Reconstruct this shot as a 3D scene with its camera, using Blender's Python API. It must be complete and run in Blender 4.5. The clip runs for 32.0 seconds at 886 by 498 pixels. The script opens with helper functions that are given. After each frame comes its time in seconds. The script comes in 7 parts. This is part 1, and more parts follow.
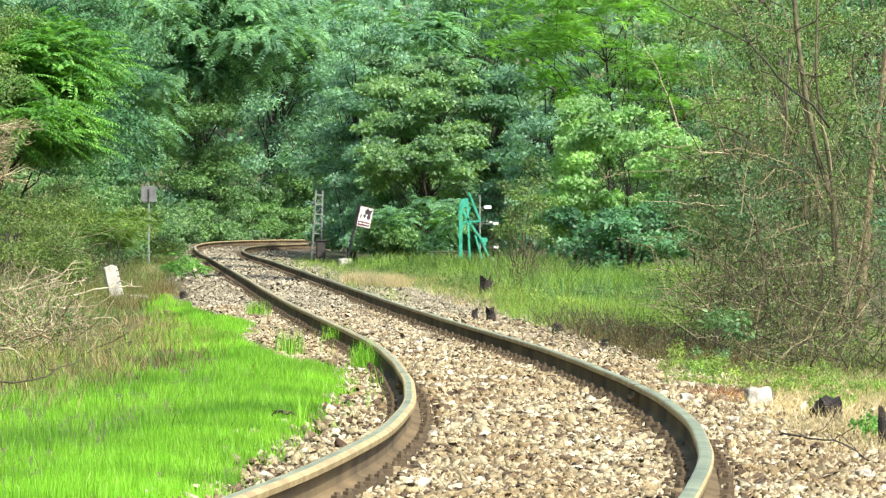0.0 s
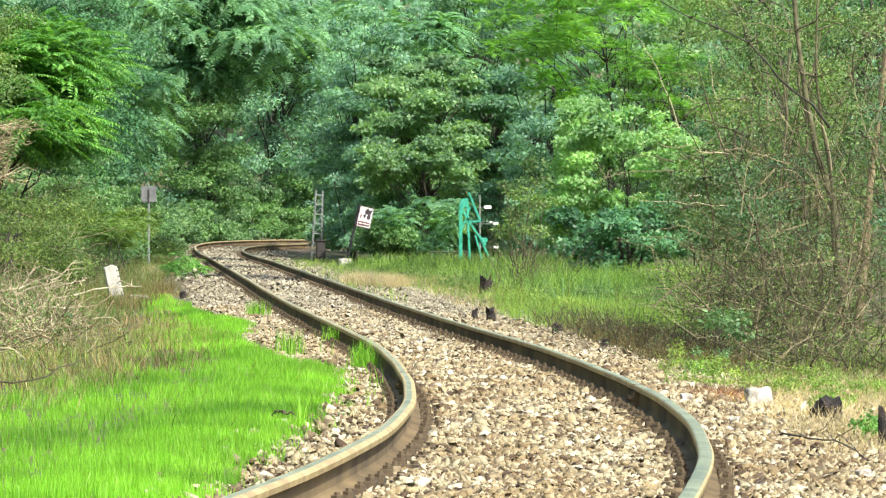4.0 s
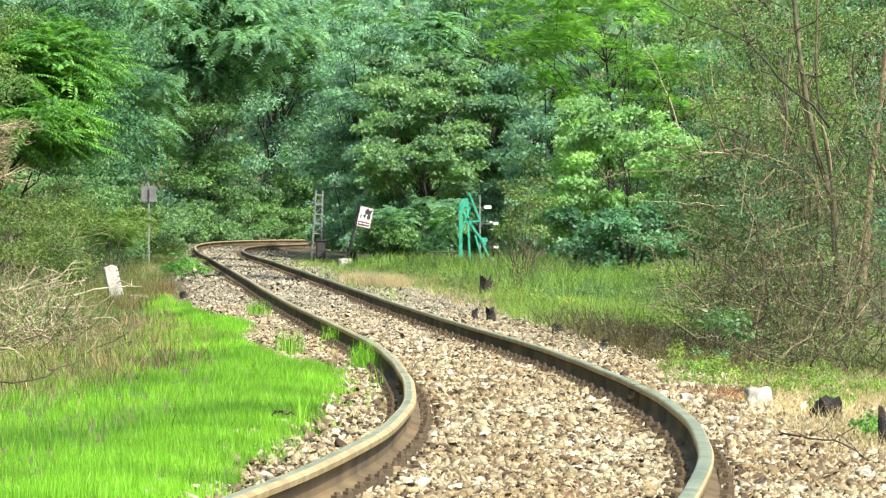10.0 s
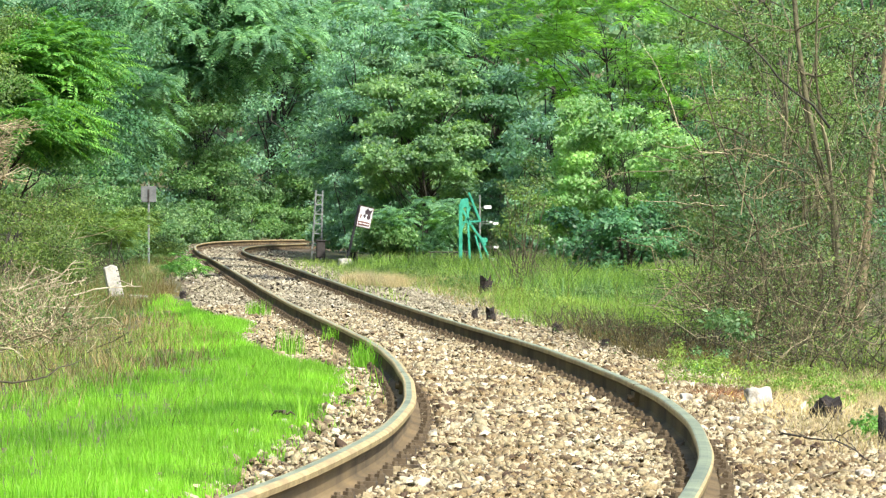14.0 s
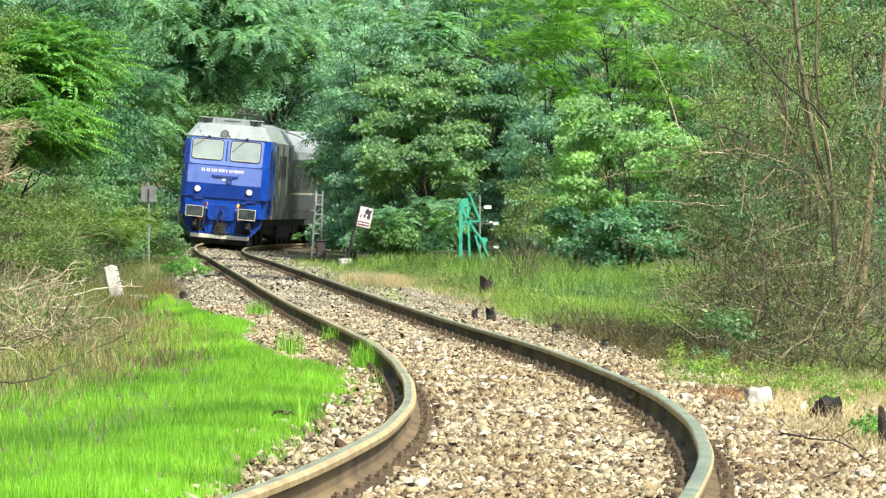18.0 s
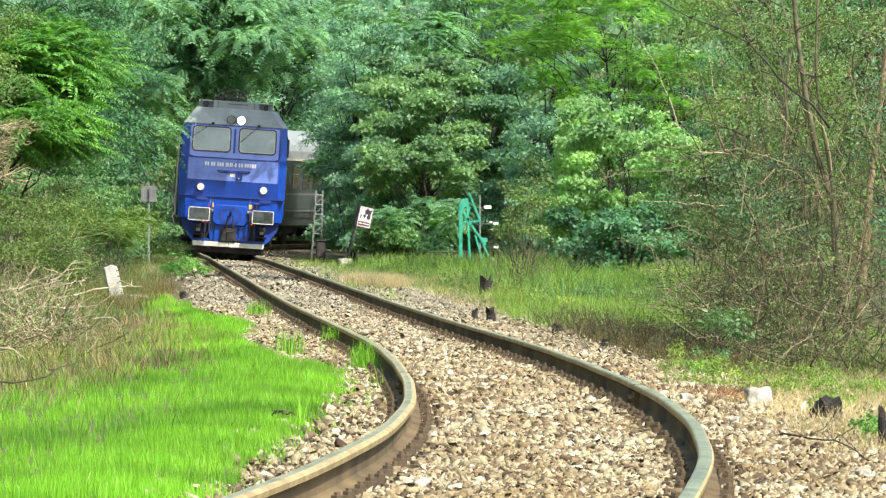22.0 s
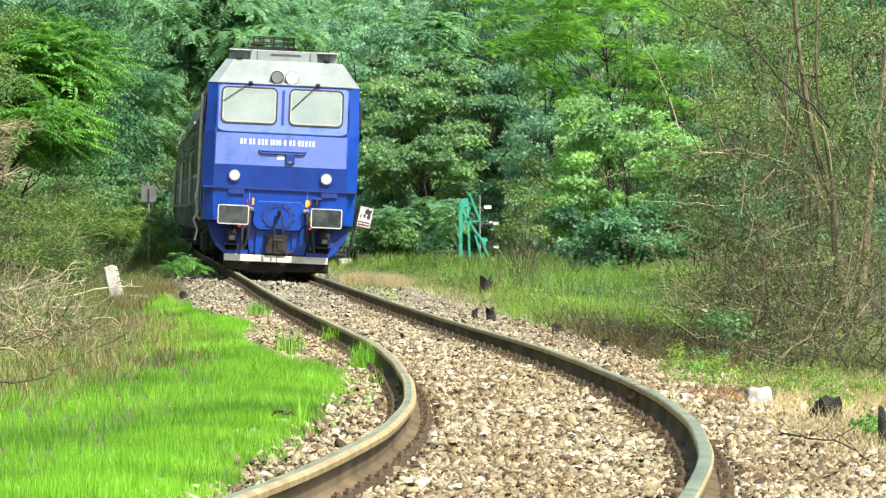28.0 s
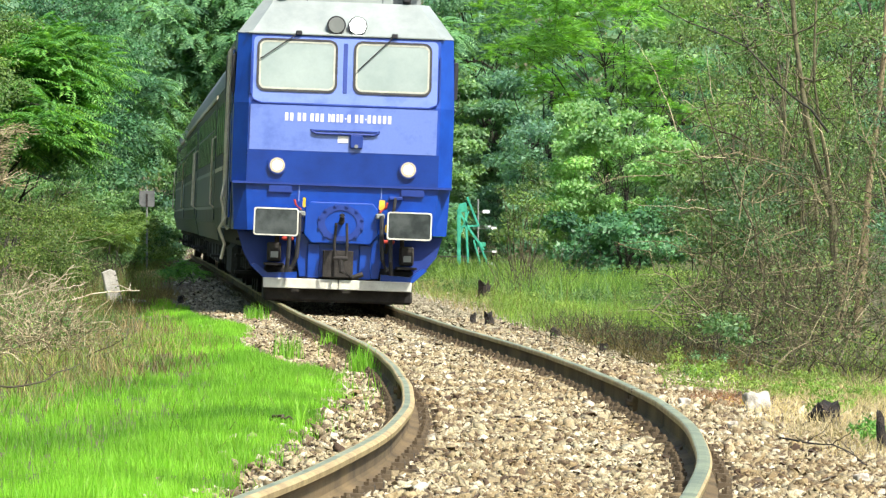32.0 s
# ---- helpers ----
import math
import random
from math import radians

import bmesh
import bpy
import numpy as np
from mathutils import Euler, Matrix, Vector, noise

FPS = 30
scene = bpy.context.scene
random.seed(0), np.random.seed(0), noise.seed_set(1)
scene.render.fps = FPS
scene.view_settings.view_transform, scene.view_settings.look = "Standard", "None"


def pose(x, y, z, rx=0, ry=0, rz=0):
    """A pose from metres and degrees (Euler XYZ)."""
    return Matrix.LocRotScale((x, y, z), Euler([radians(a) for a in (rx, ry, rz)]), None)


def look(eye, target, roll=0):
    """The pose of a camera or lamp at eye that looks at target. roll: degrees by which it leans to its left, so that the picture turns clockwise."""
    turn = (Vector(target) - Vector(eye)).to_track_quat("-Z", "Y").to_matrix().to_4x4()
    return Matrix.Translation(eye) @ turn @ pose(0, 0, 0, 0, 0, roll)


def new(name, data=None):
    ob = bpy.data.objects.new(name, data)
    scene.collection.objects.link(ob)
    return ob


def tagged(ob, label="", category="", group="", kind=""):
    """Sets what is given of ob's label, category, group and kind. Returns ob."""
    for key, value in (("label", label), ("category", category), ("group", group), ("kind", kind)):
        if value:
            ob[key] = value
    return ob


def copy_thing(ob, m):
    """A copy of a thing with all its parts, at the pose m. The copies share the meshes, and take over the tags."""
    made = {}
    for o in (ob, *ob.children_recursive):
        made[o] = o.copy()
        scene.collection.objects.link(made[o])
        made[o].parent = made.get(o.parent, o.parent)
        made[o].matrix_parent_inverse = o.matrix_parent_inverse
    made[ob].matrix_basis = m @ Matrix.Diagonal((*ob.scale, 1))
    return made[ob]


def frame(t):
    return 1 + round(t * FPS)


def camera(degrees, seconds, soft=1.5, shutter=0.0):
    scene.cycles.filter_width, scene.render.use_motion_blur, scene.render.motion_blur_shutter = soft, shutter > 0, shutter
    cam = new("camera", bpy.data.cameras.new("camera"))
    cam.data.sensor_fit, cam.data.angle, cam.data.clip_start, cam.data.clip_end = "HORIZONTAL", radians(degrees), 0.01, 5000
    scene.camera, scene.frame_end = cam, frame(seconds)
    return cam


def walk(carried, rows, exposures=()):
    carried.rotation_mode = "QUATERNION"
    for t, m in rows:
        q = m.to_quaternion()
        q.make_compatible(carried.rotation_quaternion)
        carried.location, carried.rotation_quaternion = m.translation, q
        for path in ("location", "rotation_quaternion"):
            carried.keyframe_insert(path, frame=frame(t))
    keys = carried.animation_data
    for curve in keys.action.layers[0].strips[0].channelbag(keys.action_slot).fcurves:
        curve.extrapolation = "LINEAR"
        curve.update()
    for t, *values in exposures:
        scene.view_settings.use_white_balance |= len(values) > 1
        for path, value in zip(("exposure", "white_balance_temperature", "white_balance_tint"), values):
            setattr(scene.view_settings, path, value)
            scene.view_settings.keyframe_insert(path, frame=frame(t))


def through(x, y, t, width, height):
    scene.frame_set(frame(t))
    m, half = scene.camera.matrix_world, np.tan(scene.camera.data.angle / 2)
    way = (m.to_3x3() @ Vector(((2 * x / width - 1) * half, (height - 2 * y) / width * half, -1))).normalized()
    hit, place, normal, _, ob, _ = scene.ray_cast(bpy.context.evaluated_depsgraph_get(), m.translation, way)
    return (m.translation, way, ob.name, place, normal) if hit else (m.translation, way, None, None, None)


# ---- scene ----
cam = camera(8.541, 32.0, soft=1.3)


def aim(dx, dy):
    """The camera's pose, with a sway of dx, dy ten-thousandths of a radian."""
    return pose(0, 0, 0, 90 - 0.2289 - math.degrees(-dy * 1e-4), 0, math.degrees(-dx * 1e-4))


walk(cam, [(0.0, aim(0, 0)), (31.6, aim(0, 0)), (31.8, aim(0, 2.0)), (31.9, aim(1, 3.8)), (32.0, aim(2.9, 7.6))],
     exposures=[(0.0, 0.67), (14.0, 0.67), (22.0, 0.58), (32.0, 0.57)])

# ---- sky and sun ----
SUN_EL, SUN_AZ = 51.0, 143.0      # azimuth clockwise from the line of sight
world = bpy.data.worlds.new("sky")
scene.world = world
world.use_nodes = True
wn = world.node_tree.nodes
sky = wn.new("ShaderNodeTexSky")
sky.sky_type, sky.sun_disc = "NISHITA", False
sky.sun_elevation, sky.sun_rotation = radians(SUN_EL), radians(SUN_AZ)
sky.air_density, sky.dust_density = 1.0, 2.5
world.node_tree.links.new(sky.outputs[0], wn["Background"].inputs[0])
wn["Background"].inputs[1].default_value = 0.18
sun = new("sun", bpy.data.lights.new("sun", "SUN"))
sun.data.energy, sun.data.angle, sun.data.color = 5.0, radians(0.6), (1.0, 0.95, 0.86)
_a, _e = radians(SUN_AZ), radians(SUN_EL)
SUN_TO = Vector((math.sin(_a) * math.cos(_e), math.cos(_a) * math.cos(_e), math.sin(_e)))
sun.matrix_world = look(SUN_TO * 300, (0, 0, 0))

# ---- materials ----


def mat(name):
    m = bpy.data.materials.new(name)
    m.use_nodes = True
    nt = m.node_tree
    return m, nt, nt.nodes["Principled BSDF"]


def ramp(nt, src, stops):
    r = nt.nodes.new("ShaderNodeValToRGB")
    while len(r.color_ramp.elements) < len(stops):
        r.color_ramp.elements.new(0.5)
    for el, (p, c) in zip(r.color_ramp.elements, stops):
        el.position, el.color = p, (*c, 1)
    nt.links.new(src, r.inputs[0])
    return r.outputs[0]


def noise_tex(nt, scale, detail=4.0, rough=0.6):
    co = nt.nodes.new("ShaderNodeTexCoord")
    n = nt.nodes.new("ShaderNodeTexNoise")
    n.inputs["Scale"].default_value, n.inputs["Detail"].default_value = scale, detail
    n.inputs["Roughness"].default_value = rough
    nt.links.new(co.outputs["Object"], n.inputs["Vector"])
    return n.outputs["Fac"]


def mixed(nt, a, b, f, mode="MIX"):
    n = nt.nodes.new("ShaderNodeMix")
    n.data_type, n.blend_type = "RGBA", mode
    for sock, v in ((n.inputs[6], a), (n.inputs[7], b)):
        if isinstance(v, tuple):
            sock.default_value = (*v, 1)
        else:
            nt.links.new(v, sock)
    if isinstance(f, float):
        n.inputs[0].default_value = f
    else:
        nt.links.new(f, n.inputs[0])
    return n.outputs[2]


def bump(nt, bsdf, src, strength, dist=0.01):
    b = nt.nodes.new("ShaderNodeBump")
    b.inputs["Strength"].default_value, b.inputs["Distance"].default_value = strength, dist
    nt.links.new(src, b.inputs["Height"])
    nt.links.new(b.outputs[0], bsdf.inputs["Normal"])


def surface(name, dark, light, scale, rough=0.7, metal=0.0, fine=60.0, strength=0.3, coat=0.0, dist=0.01, lo=0.35, hi=0.65, grain=0.2):
    """A worn surface: two colours mixed by noise at two scales, with fine relief."""
    m, nt, b = mat(name)
    big, small = noise_tex(nt, scale), noise_tex(nt, fine, 3.0)
    c = ramp(nt, big, [(lo, dark), (hi, light)])
    g = ramp(nt, small, [(0.3, (1 - grain,) * 3), (0.7, (1 + grain * 0.6,) * 3)])
    nt.links.new(mixed(nt, c, g, 1.0, "MULTIPLY"), b.inputs["Base Color"])
    b.inputs["Roughness"].default_value, b.inputs["Metallic"].default_value = rough, metal
    b.inputs["Coat Weight"].default_value = coat
    b.inputs["Coat Roughness"].default_value = 0.12
    if strength:
        bump(nt, b, small, strength, dist)
    return m


def leaf_mat(name, dark, mid, light, through=0.35, rough=0.48):
    """Leaves: each one a shade of its own, lit through from behind."""
    m, nt, b = mat(name)
    geo = nt.nodes.new("ShaderNodeNewGeometry")
    dark, light = (tuple(a * 0.6 + m * 0.4 for a, m in zip(v, mid)) for v in (dark, light))
    c = ramp(nt, geo.outputs["Random Per Island"], [(0.0, dark), (0.55, mid), (1.0, light)])
    big = ramp(nt, noise_tex(nt, 0.7, 2.0), [(0.32, (0.5, 0.56, 0.58)), (0.68, (1.38, 1.3, 1.14))])
    c = mixed(nt, c, big, 1.0, "MULTIPLY")
    nt.links.new(c, b.inputs["Base Color"])
    b.inputs["Roughness"].default_value = rough
    b.inputs["Specular IOR Level"].default_value = 0.36
    tr = nt.nodes.new("ShaderNodeBsdfTranslucent")
    warm = mixed(nt, c, (1.5, 1.55, 0.55), 1.0, "MULTIPLY")
    nt.links.new(warm, tr.inputs[0])
    mx = nt.nodes.new("ShaderNodeMixShader")
    mx.inputs[0].default_value = through * 0.95
    nt.links.new(b.outputs[0], mx.inputs[1])
    nt.links.new(tr.outputs[0], mx.inputs[2])
    nt.links.new(mx.outputs[0], nt.nodes["Material Output"].inputs[0])
    return m


def glow(name, colour, strength):
    m, nt, b = mat(name)
    b.inputs["Base Color"].default_value = (0.12, 0.115, 0.1, 1)
    b.inputs["Emission Color"].default_value = (*colour, 1)
    b.inputs["Emission Strength"].default_value = strength
    return m


def per_piece(name, stops, rough=0.85, fine=85.0, island=True, stain=None):
    m, nt, b = mat(name)
    if island:
        src = nt.nodes.new("ShaderNodeNewGeometry").outputs["Random Per Island"]
    else:
        src = nt.nodes.new("ShaderNodeObjectInfo").outputs["Random"]
    c = ramp(nt, src, stops)
    sm = noise_tex(nt, fine, 4.0)
    g = ramp(nt, sm, [(0.32, (0.55, 0.52, 0.48)), (0.66, (1.15, 1.13, 1.1))])
    c = mixed(nt, c, g, 1.0, "MULTIPLY")
    if stain:
        wide = ramp(nt, noise_tex(nt, 1.1, 5.0, 0.65), [(0.40, stain), (0.62, (1.05, 1.05, 1.05))])
        c = mixed(nt, c, wide, 1.0, "MULTIPLY")
    nt.links.new(c, b.inputs["Base Color"])
    b.inputs["Roughness"].default_value = rough
    bump(nt, b, sm, 0.5, 0.008)
    return m


STONE_STOPS = [(0.0, (0.075, 0.05, 0.032)), (0.14, (0.19, 0.145, 0.085)), (0.4, (0.345, 0.305, 0.185)), (0.8, (0.48, 0.445, 0.295)), (1.0, (0.72, 0.70, 0.56))]
M_STONE = per_piece("limestone_ballast", STONE_STOPS, stain=(0.70, 0.60, 0.48))
# greyer stones for the farther ballast
M_STONE_FAR = per_piece("far_grey_ballast", [(0.0, (0.09, 0.076, 0.052)), (0.35, (0.31, 0.285, 0.205)), (0.9, (0.475, 0.45, 0.335)), (1.0, (0.65, 0.63, 0.53))], stain=(0.6, 0.58, 0.5))
M_STONE_ONE = per_piece("limestone_piece", STONE_STOPS, island=False)
M_GROUND = surface("mossy_soil", (0.045, 0.06, 0.018), (0.13, 0.112, 0.052), 1.1, 0.95, fine=25, strength=0.8, dist=0.03)
M_BED = surface("ballast_bed", (0.06, 0.045, 0.028), (0.18, 0.14, 0.085), 9.0, 0.95, fine=30, strength=1.0, dist=0.04)
# worn steel; its green is the trees' reflection put into the colour
M_RAILTOP = surface("worn_rail_tree_tint", (0.12, 0.15, 0.085), (0.26, 0.29, 0.165), 3.5, 0.5, 0.0, fine=90, strength=0.08)
M_RAILEDGE = surface("tan_rail_head_edge", (0.29, 0.215, 0.10), (0.50, 0.39, 0.185), 5.0, 0.65, 0.0, fine=80, strength=0.1)
M_RAILSIDE = surface("rusted_rail_side", (0.055, 0.039, 0.019), (0.20, 0.142, 0.066), 0.9, 0.95, 0.0, fine=80, strength=0.3)
M_SLEEPER = surface("oiled_sleeper", (0.03, 0.024, 0.018), (0.075, 0.058, 0.042), 4.0, 0.85, fine=40, strength=0.6)
M_FASTEN = surface("rusty_fastening_iron", (0.05, 0.037, 0.021), (0.17, 0.125, 0.07), 9.0, 0.85, 0.0, fine=80, strength=0.4)
M_BARK = surface("grey_bark", (0.02, 0.02, 0.013), (0.06, 0.056, 0.038), 6.0, 0.9, fine=30, strength=0.8, dist=0.02)
M_BARK_TAN = surface("tan_bark", (0.16, 0.125, 0.065), (0.34, 0.28, 0.16), 4.0, 0.9, fine=30, strength=0.8, dist=0.02)
M_BARK_GREEN = surface("mossy_bark", (0.065, 0.063, 0.032), (0.19, 0.175, 0.092), 5.0, 0.9, fine=30, strength=0.8, dist=0.02)
M_TWIG = per_piece("dry_twigs", [(0.0, (0.10, 0.085, 0.045)), (0.5, (0.31, 0.265, 0.15)), (1.0, (0.64, 0.57, 0.38))], fine=20)
M_TWIG_DARK = per_piece("brown_twigs", [(0.0, (0.026, 0.024, 0.012)), (0.6, (0.075, 0.068, 0.033)), (1.0, (0.23, 0.205, 0.105))], fine=20)
M_DRY = surface("bleached_dry_wood", (0.36, 0.30, 0.19), (0.60, 0.53, 0.38), 5.0, 0.9, fine=40, strength=0.5)
M_CHAR = surface("charred_wood", (0.007, 0.006, 0.005), (0.05, 0.036, 0.027), 9.0, 0.8, fine=35, strength=1.0, dist=0.02)
M_DARKBOX = surface("dark_iron_box", (0.02, 0.018, 0.016), (0.06, 0.05, 0.045), 8, 0.7)
M_CONCRETE = surface("weathered_concrete", (0.34, 0.325, 0.28), (0.56, 0.545, 0.49), 5.0, 0.9, fine=40, strength=0.5)
M_WHITEROCK = surface("pale_limestone", (0.30, 0.265, 0.205), (0.60, 0.58, 0.52), 9.0, 0.9, fine=25, strength=0.8, dist=0.02)

# blue is raised in the fresh, deep and maple leaves for haze
G_FRESH = leaf_mat("fresh_pinnate_leaves", (0.055, 0.15, 0.08), (0.13, 0.30, 0.145), (0.35, 0.58, 0.32), 0.4)
G_LOCUST = leaf_mat("locust_leaves", (0.065, 0.19, 0.03), (0.15, 0.37, 0.062), (0.33, 0.60, 0.13), 0.45)
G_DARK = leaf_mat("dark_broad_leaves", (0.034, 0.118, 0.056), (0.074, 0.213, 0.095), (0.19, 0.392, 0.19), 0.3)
# lifted and blued as haze would lift the dark hollows
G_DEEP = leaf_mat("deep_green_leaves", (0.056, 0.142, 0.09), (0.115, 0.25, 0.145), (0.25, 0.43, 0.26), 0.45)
G_MID = leaf_mat("broad_leaves", (0.052, 0.135, 0.066), (0.118, 0.235, 0.10), (0.26, 0.40, 0.20), 0.35)
G_BUSH = leaf_mat("bush_leaves", (0.045, 0.128, 0.04), (0.108, 0.236, 0.078), (0.275, 0.42, 0.20), 0.35)
G_SCRUB = leaf_mat("dusty_scrub_leaves", (0.05, 0.105, 0.04), (0.115, 0.205, 0.075), (0.28, 0.36, 0.17), 0.35)
# distance haze put into the leaf colour as blue and paleness
G_FAR = leaf_mat("haze_blue_leaves", (0.08, 0.195, 0.145), (0.175, 0.355, 0.24), (0.36, 0.58, 0.43), 0.45)
G_HEAVEN = leaf_mat("yellow_green_pinnate_leaves", (0.04, 0.135, 0.035), (0.10, 0.285, 0.06), (0.27, 0.50, 0.13), 0.4)
G_OLIVE = leaf_mat("olive_green_leaves", (0.052, 0.115, 0.034), (0.12, 0.218, 0.056), (0.29, 0.41, 0.145), 0.36)
G_MAPLE = leaf_mat("maple_leaves", (0.078, 0.17, 0.088), (0.158, 0.30, 0.135), (0.35, 0.52, 0.27), 0.44)
G_BRAMBLE = leaf_mat("dark_bramble_leaves", (0.048, 0.10, 0.026), (0.106, 0.188, 0.045), (0.28, 0.37, 0.11), 0.36)
G_HORSETAIL = leaf_mat("vivid_horsetail", (0.155, 0.41, 0.028), (0.222, 0.51, 0.046), (0.33, 0.60, 0.11), 0.5)
G_WEED = leaf_mat("weeds", (0.11, 0.21, 0.043), (0.24, 0.37, 0.082), (0.44, 0.54, 0.165), 0.38)
G_MEADOW = leaf_mat("meadow_grass", (0.11, 0.24, 0.04), (0.23, 0.41, 0.075), (0.40, 0.57, 0.15), 0.42)
G_STRAW = leaf_mat("straw", (0.20, 0.14, 0.06), (0.40, 0.31, 0.15), (0.62, 0.52, 0.30), 0.25)
G_PALE = leaf_mat("pale_feather_grass", (0.38, 0.30, 0.17), (0.54, 0.45, 0.28), (0.70, 0.62, 0.42), 0.3)
G_BROWN = leaf_mat("brown_dead_stalks", (0.07, 0.055, 0.022), (0.155, 0.125, 0.05), (0.30, 0.25, 0.115), 0.3)
G_RED = leaf_mat("reddish_weeds", (0.13, 0.055, 0.03), (0.25, 0.12, 0.065), (0.38, 0.23, 0.13), 0.25)
# bush leaves paled so that their sunny highlights sit in the colour
G_SUNNY = leaf_mat("sun_toned_pale_leaves", (0.10, 0.26, 0.085), (0.235, 0.45, 0.165), (0.52, 0.69, 0.40), 0.43)
G_YELLOW = leaf_mat("yellow_flowers", (0.5, 0.42, 0.02), (0.62, 0.54, 0.04), (0.7, 0.65, 0.1), 0.2)

# ---- mesh helpers ----
RNG = np.random.default_rng(7)


def mesh_np(name, verts, faces, material, smooth=False):
    """A mesh from arrays: all faces with the same number of corners."""
    me = bpy.data.meshes.new(name)
    verts, faces = np.asarray(verts, np.float32), np.asarray(faces, np.int32)
    k = faces.shape[1]
    me.vertices.add(len(verts))
    me.vertices.foreach_set("co", verts.ravel())
    me.loops.add(faces.size)
    me.loops.foreach_set("vertex_index", faces.ravel())
    me.polygons.add(len(faces))
    me.polygons.foreach_set("loop_start", np.arange(0, faces.size, k, dtype=np.int32))
    if smooth:
        me.polygons.foreach_set("use_smooth", np.ones(len(faces), bool))
    me.update(calc_edges=True)
    me.materials.append(material)
    return me


def part(name, bm, material, parent, label="", smooth=False):
    """Links a bmesh as one mesh object under a thing or part."""
    me = bpy.data.meshes.new(name)
    if smooth:
        for f in bm.faces:
            f.smooth = True
    bm.to_mesh(me)
    bm.free()
    me.materials.append(material)
    ob = new(name, me)
    ob.parent = parent
    if label:
        ob["label"] = label
    return ob


def part_np(name, data, parent, label=""):
    ob = new(name, data)
    ob.parent = parent
    if label:
        ob["label"] = label
    return ob


def thing(name, label, category, m=None, group="", kind=""):
    ob = new(name)
    ob.empty_display_size = 0.2
    if m is not None:
        ob.matrix_world = m
    return tagged(ob, label, category, group, kind)


def box(x0, x1, y0, y1, z0, z1, bev=0.0, segs=1, bm=None):
    bm = bm or bmesh.new()
    g = bmesh.ops.create_cube(bm, size=1.0)
    for v in g["verts"]:
        v.co = Vector((x0 + (v.co.x + 0.5) * (x1 - x0), y0 + (v.co.y + 0.5) * (y1 - y0), z0 + (v.co.z + 0.5) * (z1 - z0)))
    if bev:
        es = list({e for v in g["verts"] for e in v.link_edges})
        bmesh.ops.bevel(bm, geom=es, offset=bev, segments=segs, affect="EDGES", profile=0.5)
    return bm


def rod(p, q, r, n=8, r2=None, bm=None):
    bm = bm or bmesh.new()
    p, q = Vector(p), Vector(q)
    d = q - p
    m = Matrix.Translation((p + q) / 2) @ d.to_track_quat("Z", "Y").to_matrix().to_4x4()
    bmesh.ops.create_cone(bm, cap_ends=True, segments=n, radius1=r, radius2=r if r2 is None else r2, depth=d.length, matrix=m)
    return bm


def pipe(points, r, n=8, bm=None):
    """A round bar that follows a line of points."""
    bm = bm or bmesh.new()
    pts = [Vector(p) for p in points]
    rings = []
    for i, p in enumerate(pts):
        d = (pts[min(i + 1, len(pts) - 1)] - pts[max(i - 1, 0)]).normalized()
        a = d.orthogonal().normalized() if abs(d.y) < 0.9 else Vector((1, 0, 0))
        a = (a - d * a.dot(d)).normalized()
        b = d.cross(a)
        rings.append([bm.verts.new(p + (a * math.cos(t) + b * math.sin(t)) * r) for t in [2 * math.pi * k / n for k in range(n)]])
    for u, v in zip(rings, rings[1:]):
        for k in range(n):
            bm.faces.new((u[k], u[(k + 1) % n], v[(k + 1) % n], v[k]))
    bm.faces.new(rings[0][::-1])
    bm.faces.new(rings[-1])
    return bm


def prism(outline, y0, y1, bev=0.0, bm=None, axis="y"):
    """A plate or block: an outline in x, z drawn out along y."""
    bm = bm or bmesh.new()
    a = [bm.verts.new((x, y0, z)) for x, z in outline]
    b = [bm.verts.new((x, y1, z)) for x, z in outline]
    n = len(outline)
    fs = [bm.faces.new(a), bm.faces.new(b[::-1])]
    for k in range(n):
        fs.append(bm.faces.new((a[k], b[k], b[(k + 1) % n], a[(k + 1) % n])))
    bmesh.ops.recalc_face_normals(bm, faces=fs)
    if bev:
        bmesh.ops.bevel(bm, geom=list({e for f in fs[:2] for e in f.edges}), offset=bev, segments=2, affect="EDGES", profile=0.5)
    return bm


def rounded(x0, x1, z0, z1, r, n=5):
    """The outline of a rectangle with rounded corners."""
    out = []
    for cx, cz, a0 in ((x1 - r, z1 - r, 0), (x0 + r, z1 - r, 90), (x0 + r, z0 + r, 180), (x1 - r, z0 + r, 270)):
        for k in range(n):
            a = radians(a0 + 90 * k / (n - 1))
            out.append((cx + r * math.cos(a), cz + r * math.sin(a)))
    return out


def ring_plate(outer, inner, y0, y1):
    """A frame between two outlines with the same number of corners."""
    bm = bmesh.new()
    o0, i0 = [[bm.verts.new((x, y0, z)) for x, z in q] for q in (outer, inner)]
    o1, i1 = [[bm.verts.new((x, y1, z)) for x, z in q] for q in (outer, inner)]
    n = len(outer)
    for k in range(n):
        j = (k + 1) % n
        for q in ((o0[k], o0[j], i0[j], i0[k]), (o1[k], i1[k], i1[j], o1[j]), (o0[k], o1[k], o1[j], o0[j]), (i0[k], i0[j], i1[j], i1[k])):
            bm.faces.new(q)
    bmesh.ops.recalc_face_normals(bm, faces=bm.faces)
    return bm


# ---- the line of the track ----
CURV_S = (0, 5, 10, 15, 20, 25, 30, 35, 40, 50, 60, 70, 80, 90, 100, 110, 120, 130, 140, 150, 160, 170, 180, 190, 330, 350)
